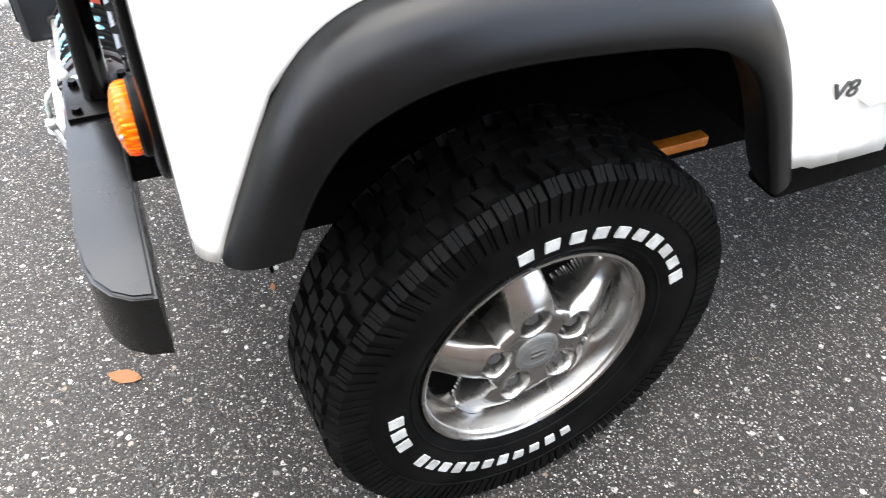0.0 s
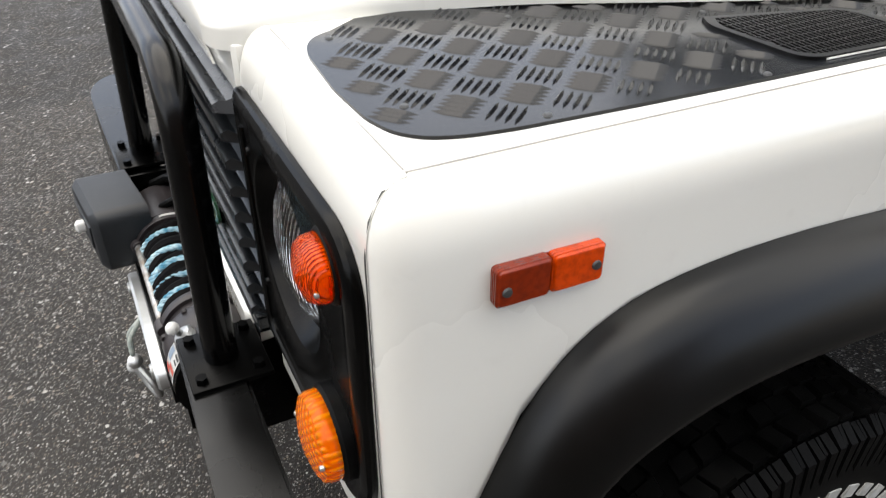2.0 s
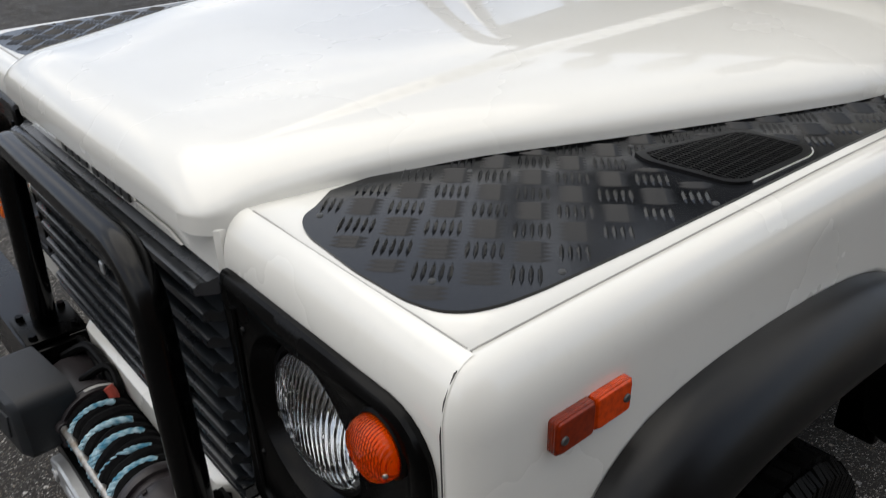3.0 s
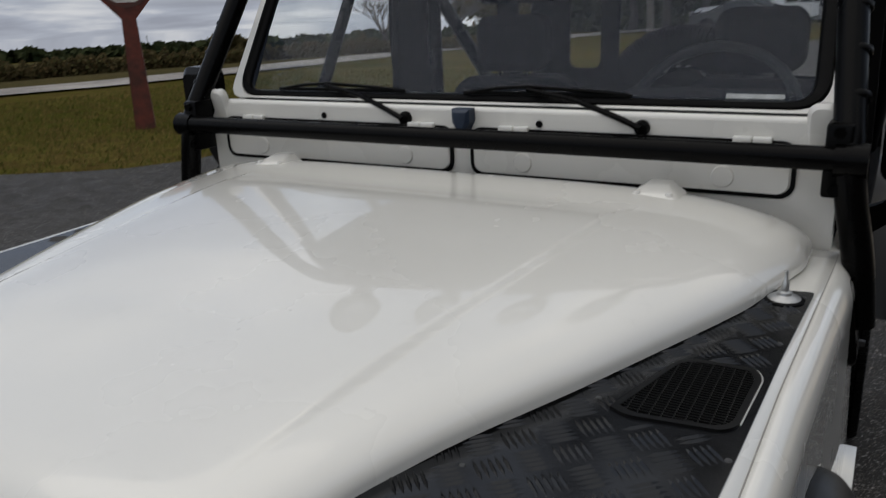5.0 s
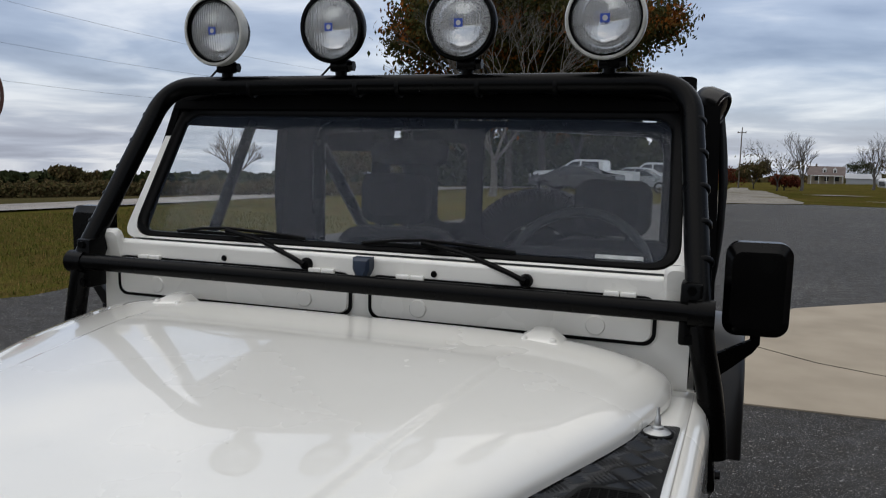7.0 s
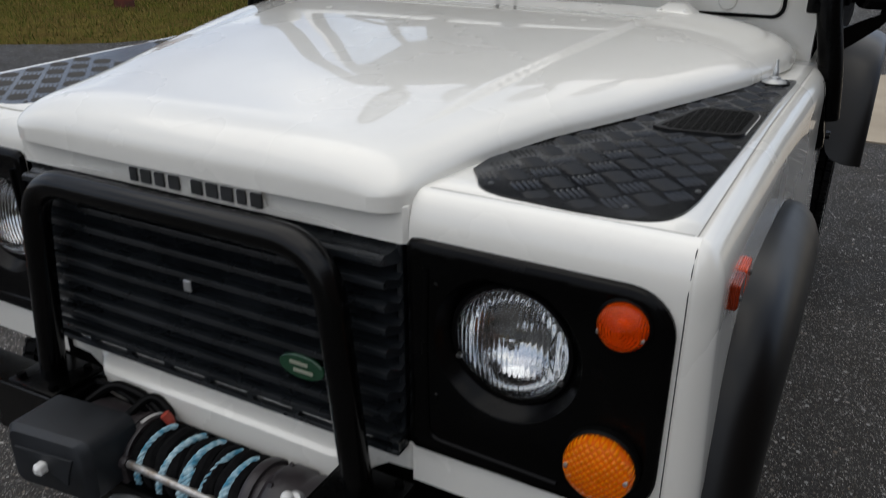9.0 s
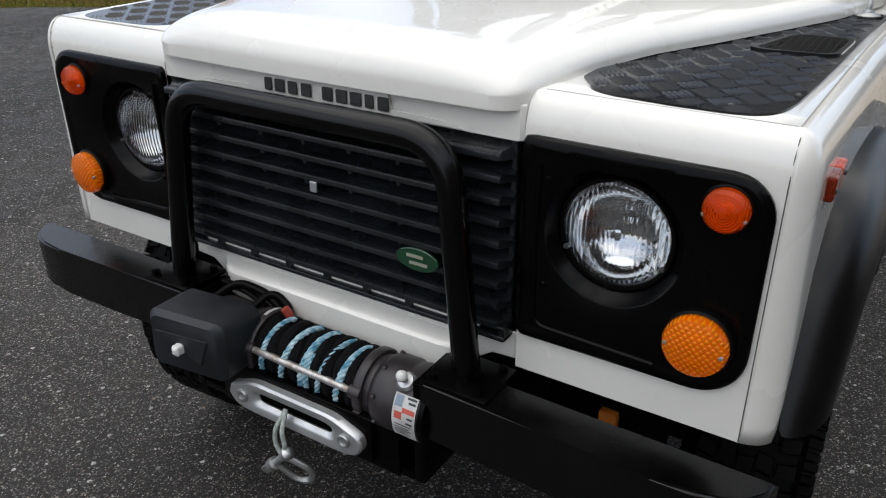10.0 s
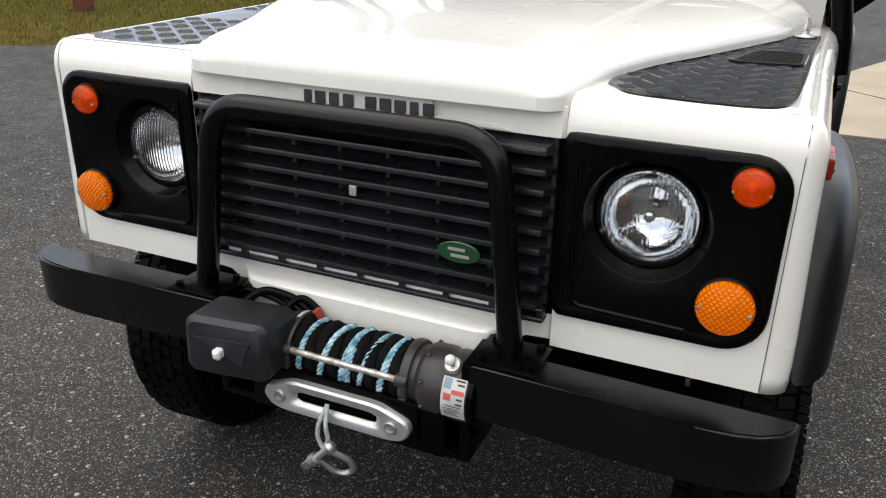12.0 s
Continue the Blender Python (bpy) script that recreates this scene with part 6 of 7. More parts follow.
# ---- doors, tub, soft top ----
for sgn in (1, -1):
    bm = bmesh.new()
    slab(bm, rrect(1.155, 2.07, 0.70, 1.275, 0.02, 3), lambda u, v, w: Vector((sgn * (0.775 + w), u, v)), 0, 0.032, 0.004)
    dr = part("door", bm, WHITE, CAR, "white flat-sided door")
    for z, half, y0 in ((0.85, 0.029, 1.045), (1.17, 0.008, 1.09)):
        bm = bmesh.new()
        box(bm, sgn * (0.804 + half) - half, sgn * (0.804 + half) + half, y0, 1.20, z - 0.022, z + 0.022, 0.004)
        part("hinge", bm, WHITE, dr)
    bm = bmesh.new()
    box(bm, sgn * 0.81 - 0.006, sgn * 0.81 + 0.012, 1.93, 2.03, 1.10, 1.15, 0.005)
    part("handle", bm, COAT, dr)
    # frame of the side window
    sill_x, lean = (0.803, 0.03) if sgn > 0 else (0.775, 0.06)
    bm = bmesh.new()
    o = [(1.185, 1.275), (2.105, 1.275), (2.115, 1.90), (1.455, 1.90)]
    i = [(1.215, 1.315), (2.07, 1.315), (2.085, 1.840), (1.475, 1.840)]
    frame_slab(bm, o, i, lambda u, v, w: Vector((sgn * (sill_x - (v - 1.275) * lean + w), u, v)), -0.012, 0.022 if sgn > 0 else 0.012)
    part("window_frame", bm, CANVAS, dr)
    bm = bmesh.new()
    slab(bm, i, lambda u, v, w: Vector((sgn * (sill_x - (v - 1.275) * lean + w), u, v)), -0.002, 0.002)
    wg = part("door_glass", bm, CLEAR, dr)
    wg.visible_shadow = False
    # rear tub side
    bm = bmesh.new()
    outl = [(2.08, 0.70), (2.36, 0.70), (2.42, 0.88), (2.55, 1.02), (2.72, 1.07), (2.98, 1.07), (3.15, 1.02), (3.28, 0.88), (3.33, 0.72), (3.33, 1.275), (2.08, 1.275)]
    slab(bm, outl, lambda u, v, w: Vector((sgn * (0.765 + w), u, v)), 0, 0.04)
    part("rear_side", bm, WHITE, CAR, "white rear body side")
    bm = bmesh.new()
    arch = [(2.34, 0.70), (2.40, 0.91), (2.53, 1.06), (2.72, 1.115), (2.98, 1.115), (3.15, 1.06), (3.28, 0.88), (3.34, 0.70)]
    sheet(bm, lambda k, j: Vector((sgn * (0.805 + (0, 0.105, 0.150, 0.150, 0.0)[int(j)]), 2.852 + (arch[int(k)][0] - 2.852) * (1.0, 0.99, 0.95, 0.90, 0.90)[int(j)], 0.5 + (arch[int(k)][1] - 0.5) * (1.03, 1.02, 0.98, 0.92, 0.92)[int(j)])), range(len(arch)), range(5))
    fl = part("wheel_arch_flare", bm, FLARE, CAR, "satin black plastic wheel arch flare", 60)
    md = fl.modifiers.new("smooth", "SUBSURF"); md.levels = md.render_levels = 2
    # sill
    bm = bmesh.new()
    box(bm, sgn * 0.76 - 0.04, sgn * 0.76 + 0.04, 0.99, 2.36, 0.60, 0.70, 0.01)
    part("sill", bm, COAT, CAR, "black sill below the door")
    # soft top side with a window: the canvas bellies out
    belly = lambda y, z: Vector((sgn * (0.800 + 0.040 * math.sin(math.pi * (z - 1.275) / 0.72) * smooth01((y - 1.85) / 0.3) + 0.004 * math.sin(9 * y + 6 * z)), y, z))
    bm = bmesh.new()
    for y0, y1, z0, z1 in ((1.99 if sgn > 0 else 2.17, 2.50, 1.275, 1.915), (2.50, 3.10, 1.275, 1.33), (2.50, 3.10, 1.765, 1.915), (3.10, 3.33, 1.275, 1.915)):
        sheet(bm, belly, linspace(y0, y1, 8), linspace(z0, z1, 10 if z1 - z0 > 0.3 else 4))
    bmesh.ops.remove_doubles(bm, verts=bm.verts, dist=0.0005)
    shell(part("soft_top_side", bm, CANVAS, CAR, "black canvas side with clear window", 60), 0.008, 0)
    bm = bmesh.new()
    sheet(bm, lambda y, z: belly(y, z) + Vector((sgn * 0.001, 0, 0)), linspace(2.495, 3.105, 10), linspace(1.325, 1.77, 10))
    wg = part("side_window", bm, CLEAR, CAR)
    wg.visible_shadow = False
    # inner roll cage
    bm = bmesh.new()
    tube(bm, [(sgn * 0.66, 2.20, 1.0), (sgn * 0.66, 2.20, 1.86), (sgn * 0.10, 2.20, 1.88)], 0.025, 12, 0.1)
    tube(bm, [(sgn * 0.66, 2.20, 1.80), (sgn * 0.66, 3.0, 1.1)], 0.025, 12)
    tube(bm, [(sgn * 0.72, 1.45, 1.28), (sgn * 0.72, 1.83, 1.86)], 0.019, 10)
    part("roll_bar", bm, COAT, CAR, "black inner roll bar")
bm = bmesh.new()
sheet(bm, lambda y, t: Vector(((0.74 + 0.065 * smooth01((y - 1.5) / 0.45)) * t, y, 1.905 + 0.045 * (1 - t * t * t * t) + 0.006 * math.sin(y * 6))), linspace(1.46, 3.31, 16), linspace(-1, 1, 17))
shell(part("soft_top_roof", bm, CANVAS, CAR, "black canvas soft top roof", 60), 0.012)
bm = bmesh.new()
RF = lambda u, v, w: Vector((u, 3.325 + w, v))
for x0, x1 in ((-0.77, -0.575), (-0.405, -0.335), (0.605, 0.77)):
    slab(bm, [(x0, 0.7), (x1, 0.7), (x1, 1.93), (x0, 1.93)], RF, 0, 0.012)
slab(bm, [(-0.575, 0.7), (-0.405, 0.7), (-0.405, 1.40), (-0.575, 1.40)], RF, 0, 0.012)
slab(bm, [(-0.575, 1.82), (-0.405, 1.82), (-0.405, 1.93), (-0.575, 1.93)], RF, 0, 0.012)
slab(bm, [(-0.335, 0.7), (0.605, 0.7), (0.605, 1.31), (-0.335, 1.31)], RF, 0, 0.012)
slab(bm, [(-0.335, 1.905), (0.605, 1.905), (0.605, 1.93), (-0.335, 1.93)], RF, 0, 0.012)
part("soft_top_rear", bm, CANVAS, CAR, "black canvas rear curtain with clear windows")
bm = bmesh.new()
frame_slab(bm, rrect(-0.345, 0.615, 1.30, 1.92, 0.01, 6), rrect(-0.325, 0.595, 1.32, 1.90, 0.07, 6), RF, -0.004, 0.016)
frame_slab(bm, rrect(-0.585, -0.395, 1.39, 1.83, 0.01, 6), rrect(-0.57, -0.41, 1.405, 1.815, 0.04, 6), RF, -0.004, 0.016)
part("rear_window_hem", bm, CANVAS, CAR)
bm = bmesh.new()
slab(bm, rrect(-0.33, 0.60, 1.315, 1.905, 0.06, 5), RF, 0.004, 0.006)
slab(bm, rrect(-0.572, -0.408, 1.402, 1.818, 0.04, 5), RF, 0.004, 0.006)
rw = part("rear_window", bm, CLEAR, CAR)
rw.visible_shadow = False
# cabin: dash, floor, wheel, seats, inner mirror
bm = bmesh.new()
box(bm, -0.74, 0.74, 1.20, 1.50, 0.9, 1.515, 0.03)
box(bm, 0.26, 0.66, 1.42, 1.56, 1.38, 1.53, 0.03)
part("dashboard", bm, SEAT, CAR, "dark dashboard")
bm = bmesh.new()
box(bm, -0.75, 0.75, 1.2, 3.32, 0.68, 0.72)
part("cabin_floor", bm, UNDER, CAR)
bm = bmesh.new()
SW = Matrix.Translation((0.445, 1.66, 1.435)) @ pose(0, 0, 0, 58, 0, 0)
tube(bm, [SW @ Vector((0.205 * math.cos(a), 0.205 * math.sin(a), 0)) for a in linspace(0, 2 * math.pi, 41)], 0.013, 10, caps=False)
tube(bm, [SW @ Vector((-0.18, 0, 0)), SW @ Vector((0, 0, -0.03)), SW @ Vector((0.18, 0, 0))], 0.014, 8)
tube(bm, [SW @ Vector((0, 0, -0.03)), SW @ Vector((0, -0.18, 0))], 0.014, 8)
tube(bm, [SW @ Vector((0, 0, 0)), SW @ Vector((0, 0, -0.25))], 0.025, 10)
part("steering_wheel", bm, BOXP, CAR, "thin black steering wheel")
for x in (-0.275, 0.494):
    bm = bmesh.new()
    box(bm, x - 0.24, x + 0.24, 1.62, 2.10, 0.95, 1.10, 0.05, 4)
    st = part("seat", bm, SEAT, CAR, "dark grey upholstered seat")
    bm = bmesh.new()
    slab(bm, rrect(x - 0.22, x + 0.22, 1.0, 1.50, 0.09, 6), lambda u, v, w: Vector((u, 2.06 + w + (v - 1.0) * 0.12, v)), 0, -0.12, 0.03)
    part("backrest", bm, SEAT, st)
    bm = bmesh.new()
    slab(bm, rrect(x - 0.122, x + 0.122, 1.515, 1.695, 0.05, 6), lambda u, v, w: Vector((u, 2.09 + w, v)), 0, -0.09, 0.03)
    for dx in (-0.05, 0.05):
        tube(bm, [(x + dx, 2.05, 1.45), (x + dx, 2.05, 1.55)], 0.006, 8)
    part("headrest", bm, SEAT, st)
bm = bmesh.new()
slab(bm, rrect(-0.13, 0.10, 1.735, 1.812, 0.03, 5), XZ(1.54), 0, -0.03, 0.01)
tube(bm, [(-0.01, 1.53, 1.81), (-0.01, 1.49, 1.86)], 0.008, 8)
part("rear_view_mirror", bm, MATTE, CAR)
# badge behind the wheel arch
curve = bpy.data.curves.new("badge_text", "FONT")
curve.body, curve.size, curve.extrude = "V8", 0.046, 0.002
curve.materials.append(DKLETTER)
bt = new("engine_badge", curve)
bt.parent = CAR
bt.matrix_basis = Matrix.Translation((0.8395, 0.975, 0.842)) @ FACING_LEFT @ Matrix.Diagonal((1.15, 1, 1, 1))
tagged(bt, "small dark engine badge")

# ---- ground ----
GRASS = grass_mat("autumn_grass", [(0.040, 0.050, 0.009), (0.075, 0.072, 0.015), (0.120, 0.095, 0.028), (0.085, 0.060, 0.021)])
SCRUB = grass_mat("brown_scrub_ground", [(0.055, 0.055, 0.022), (0.085, 0.070, 0.032), (0.110, 0.085, 0.040), (0.07, 0.06, 0.03)])
CONCRETE = worn("buff_concrete", (0.335, 0.28, 0.205), (0.27, 0.225, 0.165), 0.85, 1.5, 90, 0.3, 0.002)
GRAVEL = grass_mat("pale_gravel_with_weeds", [(0.24, 0.225, 0.20), (0.33, 0.31, 0.285), (0.16, 0.145, 0.09), (0.25, 0.23, 0.19)])

bm = bmesh.new()
N = 96
prev = None
for r in [0.6, 2, 4, 7, 10, 14, 19, 25, 32, 40, 50, 62, 76, 92, 112, 140, 190, 280, 450, 800, 1500, 3500]:
    row = []
    for i in range(N):
        a = 2 * math.pi * i / N
        x, y = r * math.cos(a), r * math.sin(a)
        row.append(bm.verts.new((x, y, ground_z(x, y) - 0.03)))
    if prev:
        bridge(bm, prev, row)
    else:
        bm.faces.new(row)
    prev = row
solid("ground", bm, GRASS, "autumn grass land that falls away to the horizon", kind="structure")


def drape(name, outline, mat, lift, label, cell=1.0, thick=0.0):
    """A sheet cut to an outline and laid on the land."""
    bm = bmesh.new()
    vs = [bm.verts.new((x, y, 0)) for x, y in outline]
    bm.faces.new(vs)
    xs = [x for x, y in outline]
    ys = [y for x, y in outline]
    for axis, lo, hi in ((0, min(xs), max(xs)), (1, min(ys), max(ys))):
        k = lo + cell
        while k < hi:
            co, no = [0, 0, 0], [0, 0, 0]
            co[axis], no[axis] = k, 1
            bmesh.ops.bisect_plane(bm, geom=bm.verts[:] + bm.edges[:] + bm.faces[:], plane_co=co, plane_no=no)
            k += cell
    rim = [e for e in bm.edges if e.is_boundary]
    if thick:
        ex = bmesh.ops.extrude_edge_only(bm, edges=rim)["geom"]
        low = {v for v in ex if isinstance(v, bmesh.types.BMVert)}
    else:
        low = set()
    for v in bm.verts:
        v.co.z = ground_z(v.co.x, v.co.y) + lift - (thick if v in low else 0)
    return solid(name, bm, mat, label, kind="structure")


def wobble(pts, amp, step, seed):
    """A ragged line through the points."""
    rnd = random.Random(seed)
    out = []
    for a, b in zip(pts, pts[1:]):
        a, b = Vector(a), Vector(b)
        n = max(1, int((b - a).length / step))
        for i in range(n):
            p = a.lerp(b, i / n)
            out.append((p.x + rnd.uniform(-amp, amp), p.y + rnd.uniform(-amp, amp)))
    out.append(tuple(pts[-1]))
    return out


EDGE = [(-26, -8), (-12, 2.2), (-8.2, 4.75), (-6.9, 5.55), (-6.45, 6.2), (-6.6, 7.6), (-7.0, 10.5), (-6.5, 15), (-4.5, 22), (-1.5, 30), (1.9, 32.6), (4.5, 34.2), (9, 33.5), (22, 33.5)]
lot = wobble(EDGE, 0.05, 0.4, 3) + [(30, 30), (30, -22), (-26, -22)]
drape("pavement", lot, ASPHALT, 0.0, "dark asphalt lot with pale exposed aggregate", 2.0, 0.05)
drape("concrete_apron", [(-0.6, 5.30), (1.1, 5.27), (2.0, 5.29), (12, 5.6), (12, 17.8), (2.99, 10.31), (1.75, 9.29), (1.13, 7.83), (-0.6, 6.35)], CONCRETE, 0.010, "buff concrete apron with a saw-cut joint", 1.0, 0.02)
bm = bmesh.new()
pts = [(1.19, 7.15), (1.71, 6.70), (4.5, 4.9 + 0.5)]
for (x0, y0), (x1, y1) in zip(pts, pts[1:]):
    d = Vector((y1 - y0, x0 - x1)).normalized() * 0.006
    slab(bm, [(x0 - d.x, y0 - d.y), (x1 - d.x, y1 - d.y), (x1 + d.x, y1 + d.y), (x0 + d.x, y0 + d.y)], lambda u, v, w: Vector((u, v, ground_z(u, v) + w)), 0.0105, 0.0125)
solid("apron_joint", bm, UNDER, "dark saw-cut joint in the concrete", kind="structure")
drape("gravel_drive", wobble([(0.6, 32.4), (3.0, 33.5), (4.3, 34.6), (4.2, 38), (4.1, 50), (4.3, 68), (4.9, 98), (6.4, 160), (3.4, 160), (1.6, 100), (0.9, 60), (0.6, 32.4)], 0.12, 1.0, 5), GRAVEL, 0.012, "pale worn gravel drive with grass breaking through", 4.0)
drape("gravel_patch", wobble([(5.6, 50), (6.6, 48.8), (8.6, 48.9), (9.4, 50), (7.6, 51.6), (5.6, 50)], 0.25, 0.8, 6), GRAVEL, 0.012, "pale gravel patch in the grass", 4.0)
drape("gravel_patch", wobble([(7.3, 39.6), (9.5, 38.9), (13, 38.8), (13, 40), (9, 40.2), (7.3, 39.6)], 0.2, 0.8, 7), GRAVEL, 0.012, "pale gravel patch in the grass", 4.0)

# a plain wall added out of view beside the apron, to dim light from that side
bm = bmesh.new()
box(bm, 6.6, 6.9, -15, 2.6, -0.3, 5.0)
solid("unseen_wall_east", bm, worn("plain_wall_brown", (0.16, 0.11, 0.085), (0.11, 0.08, 0.065), 0.9, 2, 40, 0.4, 0.004), "plain brown wall added out of view to dim the light from the east", kind="structure")

# pale chips of aggregate that stand out of the worn asphalt round the car
CHIP = leafy("aggregate_chips", [(0.016, 0.0155, 0.015), (0.030, 0.029, 0.0275), (0.055, 0.053, 0.050), (0.095, 0.091, 0.085), (0.12, 0.094, 0.073), (0.34, 0.33, 0.31)])
CHIP.node_tree.nodes["Principled BSDF"].inputs["Roughness"].default_value = 0.40
CHIP.node_tree.nodes["Principled BSDF"].inputs["Specular IOR Level"].default_value = 0.3
gen = np.random.default_rng(7)
n_chip = 330000
cx, cy = gen.uniform(-2.7, 2.1, n_chip), gen.uniform(-1.3, 2.5, n_chip)
rad = 0.0020 + 0.0032 * gen.random(n_chip) ** 2.2
turn = gen.uniform(0, 6.283, n_chip)
flat = gen.uniform(0.5, 1.0, n_chip)
co = np.zeros((n_chip, 5, 3))
for k in range(4):
    a = k * 1.5708 + gen.uniform(-0.5, 0.5, n_chip)
    q = rad * gen.uniform(0.75, 1.25, n_chip)
    u, v = np.cos(a) * q, np.sin(a) * q * flat
    co[:, k, 0] = cx + u * np.cos(turn) - v * np.sin(turn)
    co[:, k, 1] = cy + u * np.sin(turn) + v * np.cos(turn)
    co[:, k, 2] = 0.0256
co[:, 4, 0], co[:, 4, 1] = cx + rad * gen.uniform(-0.3, 0.3, n_chip), cy + rad * gen.uniform(-0.3, 0.3, n_chip)
co[:, 4, 2] = 0.026 + rad * gen.uniform(0.25, 0.7, n_chip)
tri = np.array([(k, (k + 1) % 4, 4) for k in range(4)])
idx = (np.arange(n_chip)[:, None, None] * 5 + tri[None]).reshape(-1)
me = bpy.data.meshes.new("aggregate")
me.vertices.add(n_chip * 5)
me.vertices.foreach_set("co", co.reshape(-1))
me.loops.add(len(idx))
me.loops.foreach_set("vertex_index", idx.astype(np.int32))
me.polygons.add(len(idx) // 3)
me.polygons.foreach_set("loop_start", np.arange(0, len(idx), 3, dtype=np.int32))
me.update(calc_edges=True)
me.materials.append(CHIP)
tagged(new("aggregate", me), "pale stone chips exposed in the asphalt", "gravel", kind="stuff")

# road: a long band past the sign
road = [(-24, 0), (-19.6, 8.0), (-16.9, 13.0), (-15.7, 17.0), (-14.9, 21.0), (-14.0, 27), (-12.5, 40), (-10, 70)]
far = [(x - 2.0 - 0.02 * max(0, y), y + 0.8) for x, y in road]
drape("road", road + far[::-1], ROADMAT, 0.02, "pale worn country road", 3.0)
drape("verge", [(x - 0.05, y) for x, y in far] + [(x - 25, y + 8) for x, y in far[::-1]], SCRUB, 0.015, "brown scrub ground beyond the road", 6.0)

# grass blades along the edge of the lot and round the sign
rnd = random.Random(11)
verts, faces = [], []


def inside_poly(x, y, poly):
    hit = False
    for (x0, y0), (x1, y1) in zip(poly, poly[1:] + poly[:1]):
        if (y0 > y) != (y1 > y) and x < (x1 - x0) * (y - y0) / (y1 - y0) + x0:
            hit = not hit
    return hit


count = 0
while count < 30000:
    x, y = rnd.uniform(-16, -6), rnd.uniform(2, 18)
    if inside_poly(x, y, lot) or (x < -15 + 0.2 * (y - 15)):
        continue
    count += 1
    z = ground_z(x, y) - 0.03
    h = rnd.uniform(0.03, 0.09) * (1.4 if rnd.random() < 0.1 else 1)
    a = rnd.uniform(0, 6.28)
    w = rnd.uniform(0.004, 0.010)
    dx, dy = math.cos(a) * w, math.sin(a) * w
    lx, ly = rnd.uniform(-0.04, 0.04), rnd.uniform(-0.04, 0.04)
    i = len(verts)
    verts.extend([(x - dx, y - dy, z), (x + dx, y + dy, z), (x + lx, y + ly, z + h)])
    faces.append((i, i + 1, i + 2))
me = bpy.data.meshes.new("grass")
me.from_pydata(verts, [], faces)
me.materials.append(leafy("grass_blades", [(0.045, 0.065, 0.010), (0.085, 0.095, 0.018), (0.14, 0.115, 0.03), (0.20, 0.14, 0.05)]))
tagged(new("grass", me), "short green and straw-coloured grass blades", "grass", kind="stuff")

# fallen leaves on the asphalt
LEAF = worn("dry_leaf", (0.17, 0.062, 0.014), (0.22, 0.088, 0.026), 0.7, 60, 300, 0.4, 0.001)


def dry_leaf(x, y, turn, size):
    bm = bmesh.new()
    half = [(0, -0.5), (0.16, -0.3), (0.24, 0.0), (0.16, 0.28), (0, 0.5)]
    rows = []
    for u, v in half:
        rows.append(ring(bm, [Vector((-u, v, 0.10 * u + 0.10 * v * v)), Vector((0, v, 0.02 + 0.10 * v * v)), Vector((u, v, 0.16 * u + 0.10 * v * v))]))
    for a, b in zip(rows, rows[1:]):
        bridge(bm, a, b, closed=False)
    ob = solid("fallen_leaf", bm, LEAF, "curled dry orange-brown leaf on the asphalt", "leaf", at=Matrix.Translation((x, y, ground_z(x, y) + 0.004)) @ pose(0, 0, 0, 0, 0, turn) @ Matrix.Scale(size, 4))
    return ob


for args in ((0.257, -0.236, 150, 0.085), (0.10, 0.155, 80, 0.03), (1.45, 2.62, 30, 0.06), (0.20, -0.62, 10, 0.04)):
    dry_leaf(*args)

# ---- sign ----
RUST = worn("rust_red_paint", (0.125, 0.022, 0.010), (0.050, 0.016, 0.009), 0.75, 5, 60, 0.4, 0.003)
ENAMEL = worn("chipped_white_enamel", (0.62, 0.60, 0.55), (0.48, 0.46, 0.41), 0.4, 3, 80, 0.1)
SIGNRED = worn("faded_red_enamel", (0.50, 0.035, 0.018), (0.40, 0.05, 0.03), 0.45, 3, 80, 0.1)
SIGNGREEN = Mat("dark_green_enamel", (0.03, 0.06, 0.03), 0.45).m
RIM = worn("dark_rusty_rim", (0.05, 0.025, 0.018), (0.09, 0.03, 0.02), 0.7, 6, 80, 0.3)

sx, sy = -9.56, 8.08
sz = ground_z(sx, sy) - 0.05
FACE = pose(sx, sy, sz, 0, 0, 47) @ Matrix.Scale(0.77, 4)      # local -y looks at the lot
sign = thing("pole_sign", "old oval sign with a red star on a rusty tapered pole", "sign", FACE)
bm = bmesh.new()
prev = None
for h, w, d in ((0, 0.195, 0.15), (1.6, 0.15, 0.12), (2.20, 0.135, 0.10), (2.28, 0.15, 0.10)):
    row = ring(bm, [Vector((x * w, y * d, h)) for x, y in ((-1, -1), (1, -1), (1, 1), (-1, 1))])
    if prev:
        bridge(bm, prev, row)
    else:
        bm.faces.new(row)
    prev = row
bmesh.ops.bevel(bm, geom=bm.edges[:], offset=0.015, segments=2, affect="EDGES")
part("pole", bm, RUST, sign, "rust-red tapered steel pole")
bm = bmesh.new()
slab(bm, [(-0.15, 2.22), (0.15, 2.22), (0.50, 2.62), (0.46, 2.72), (0.2, 2.52), (-0.2, 2.52), (-0.46, 2.72), (-0.50, 2.62)], lambda u, v, w: Vector((u, w, v)), -0.09, 0.09)
part("cradle", bm, RUST, sign)
oval = lambda rx, rz: [(rx * math.cos(a), 3.22 + rz * math.sin(a)) for a in linspace(0, 2 * math.pi * 47 / 48, 48)]
bm = bmesh.new()
frame_slab(bm, oval(0.635, 0.80), oval(0.575, 0.735), lambda u, v, w: Vector((u, w, v)), -0.10, 0.10)
part("rim", bm, RIM, sign)
bm = bmesh.new()
slab(bm, oval(0.585, 0.745), lambda u, v, w: Vector((u, w, v)), -0.075, 0.075)
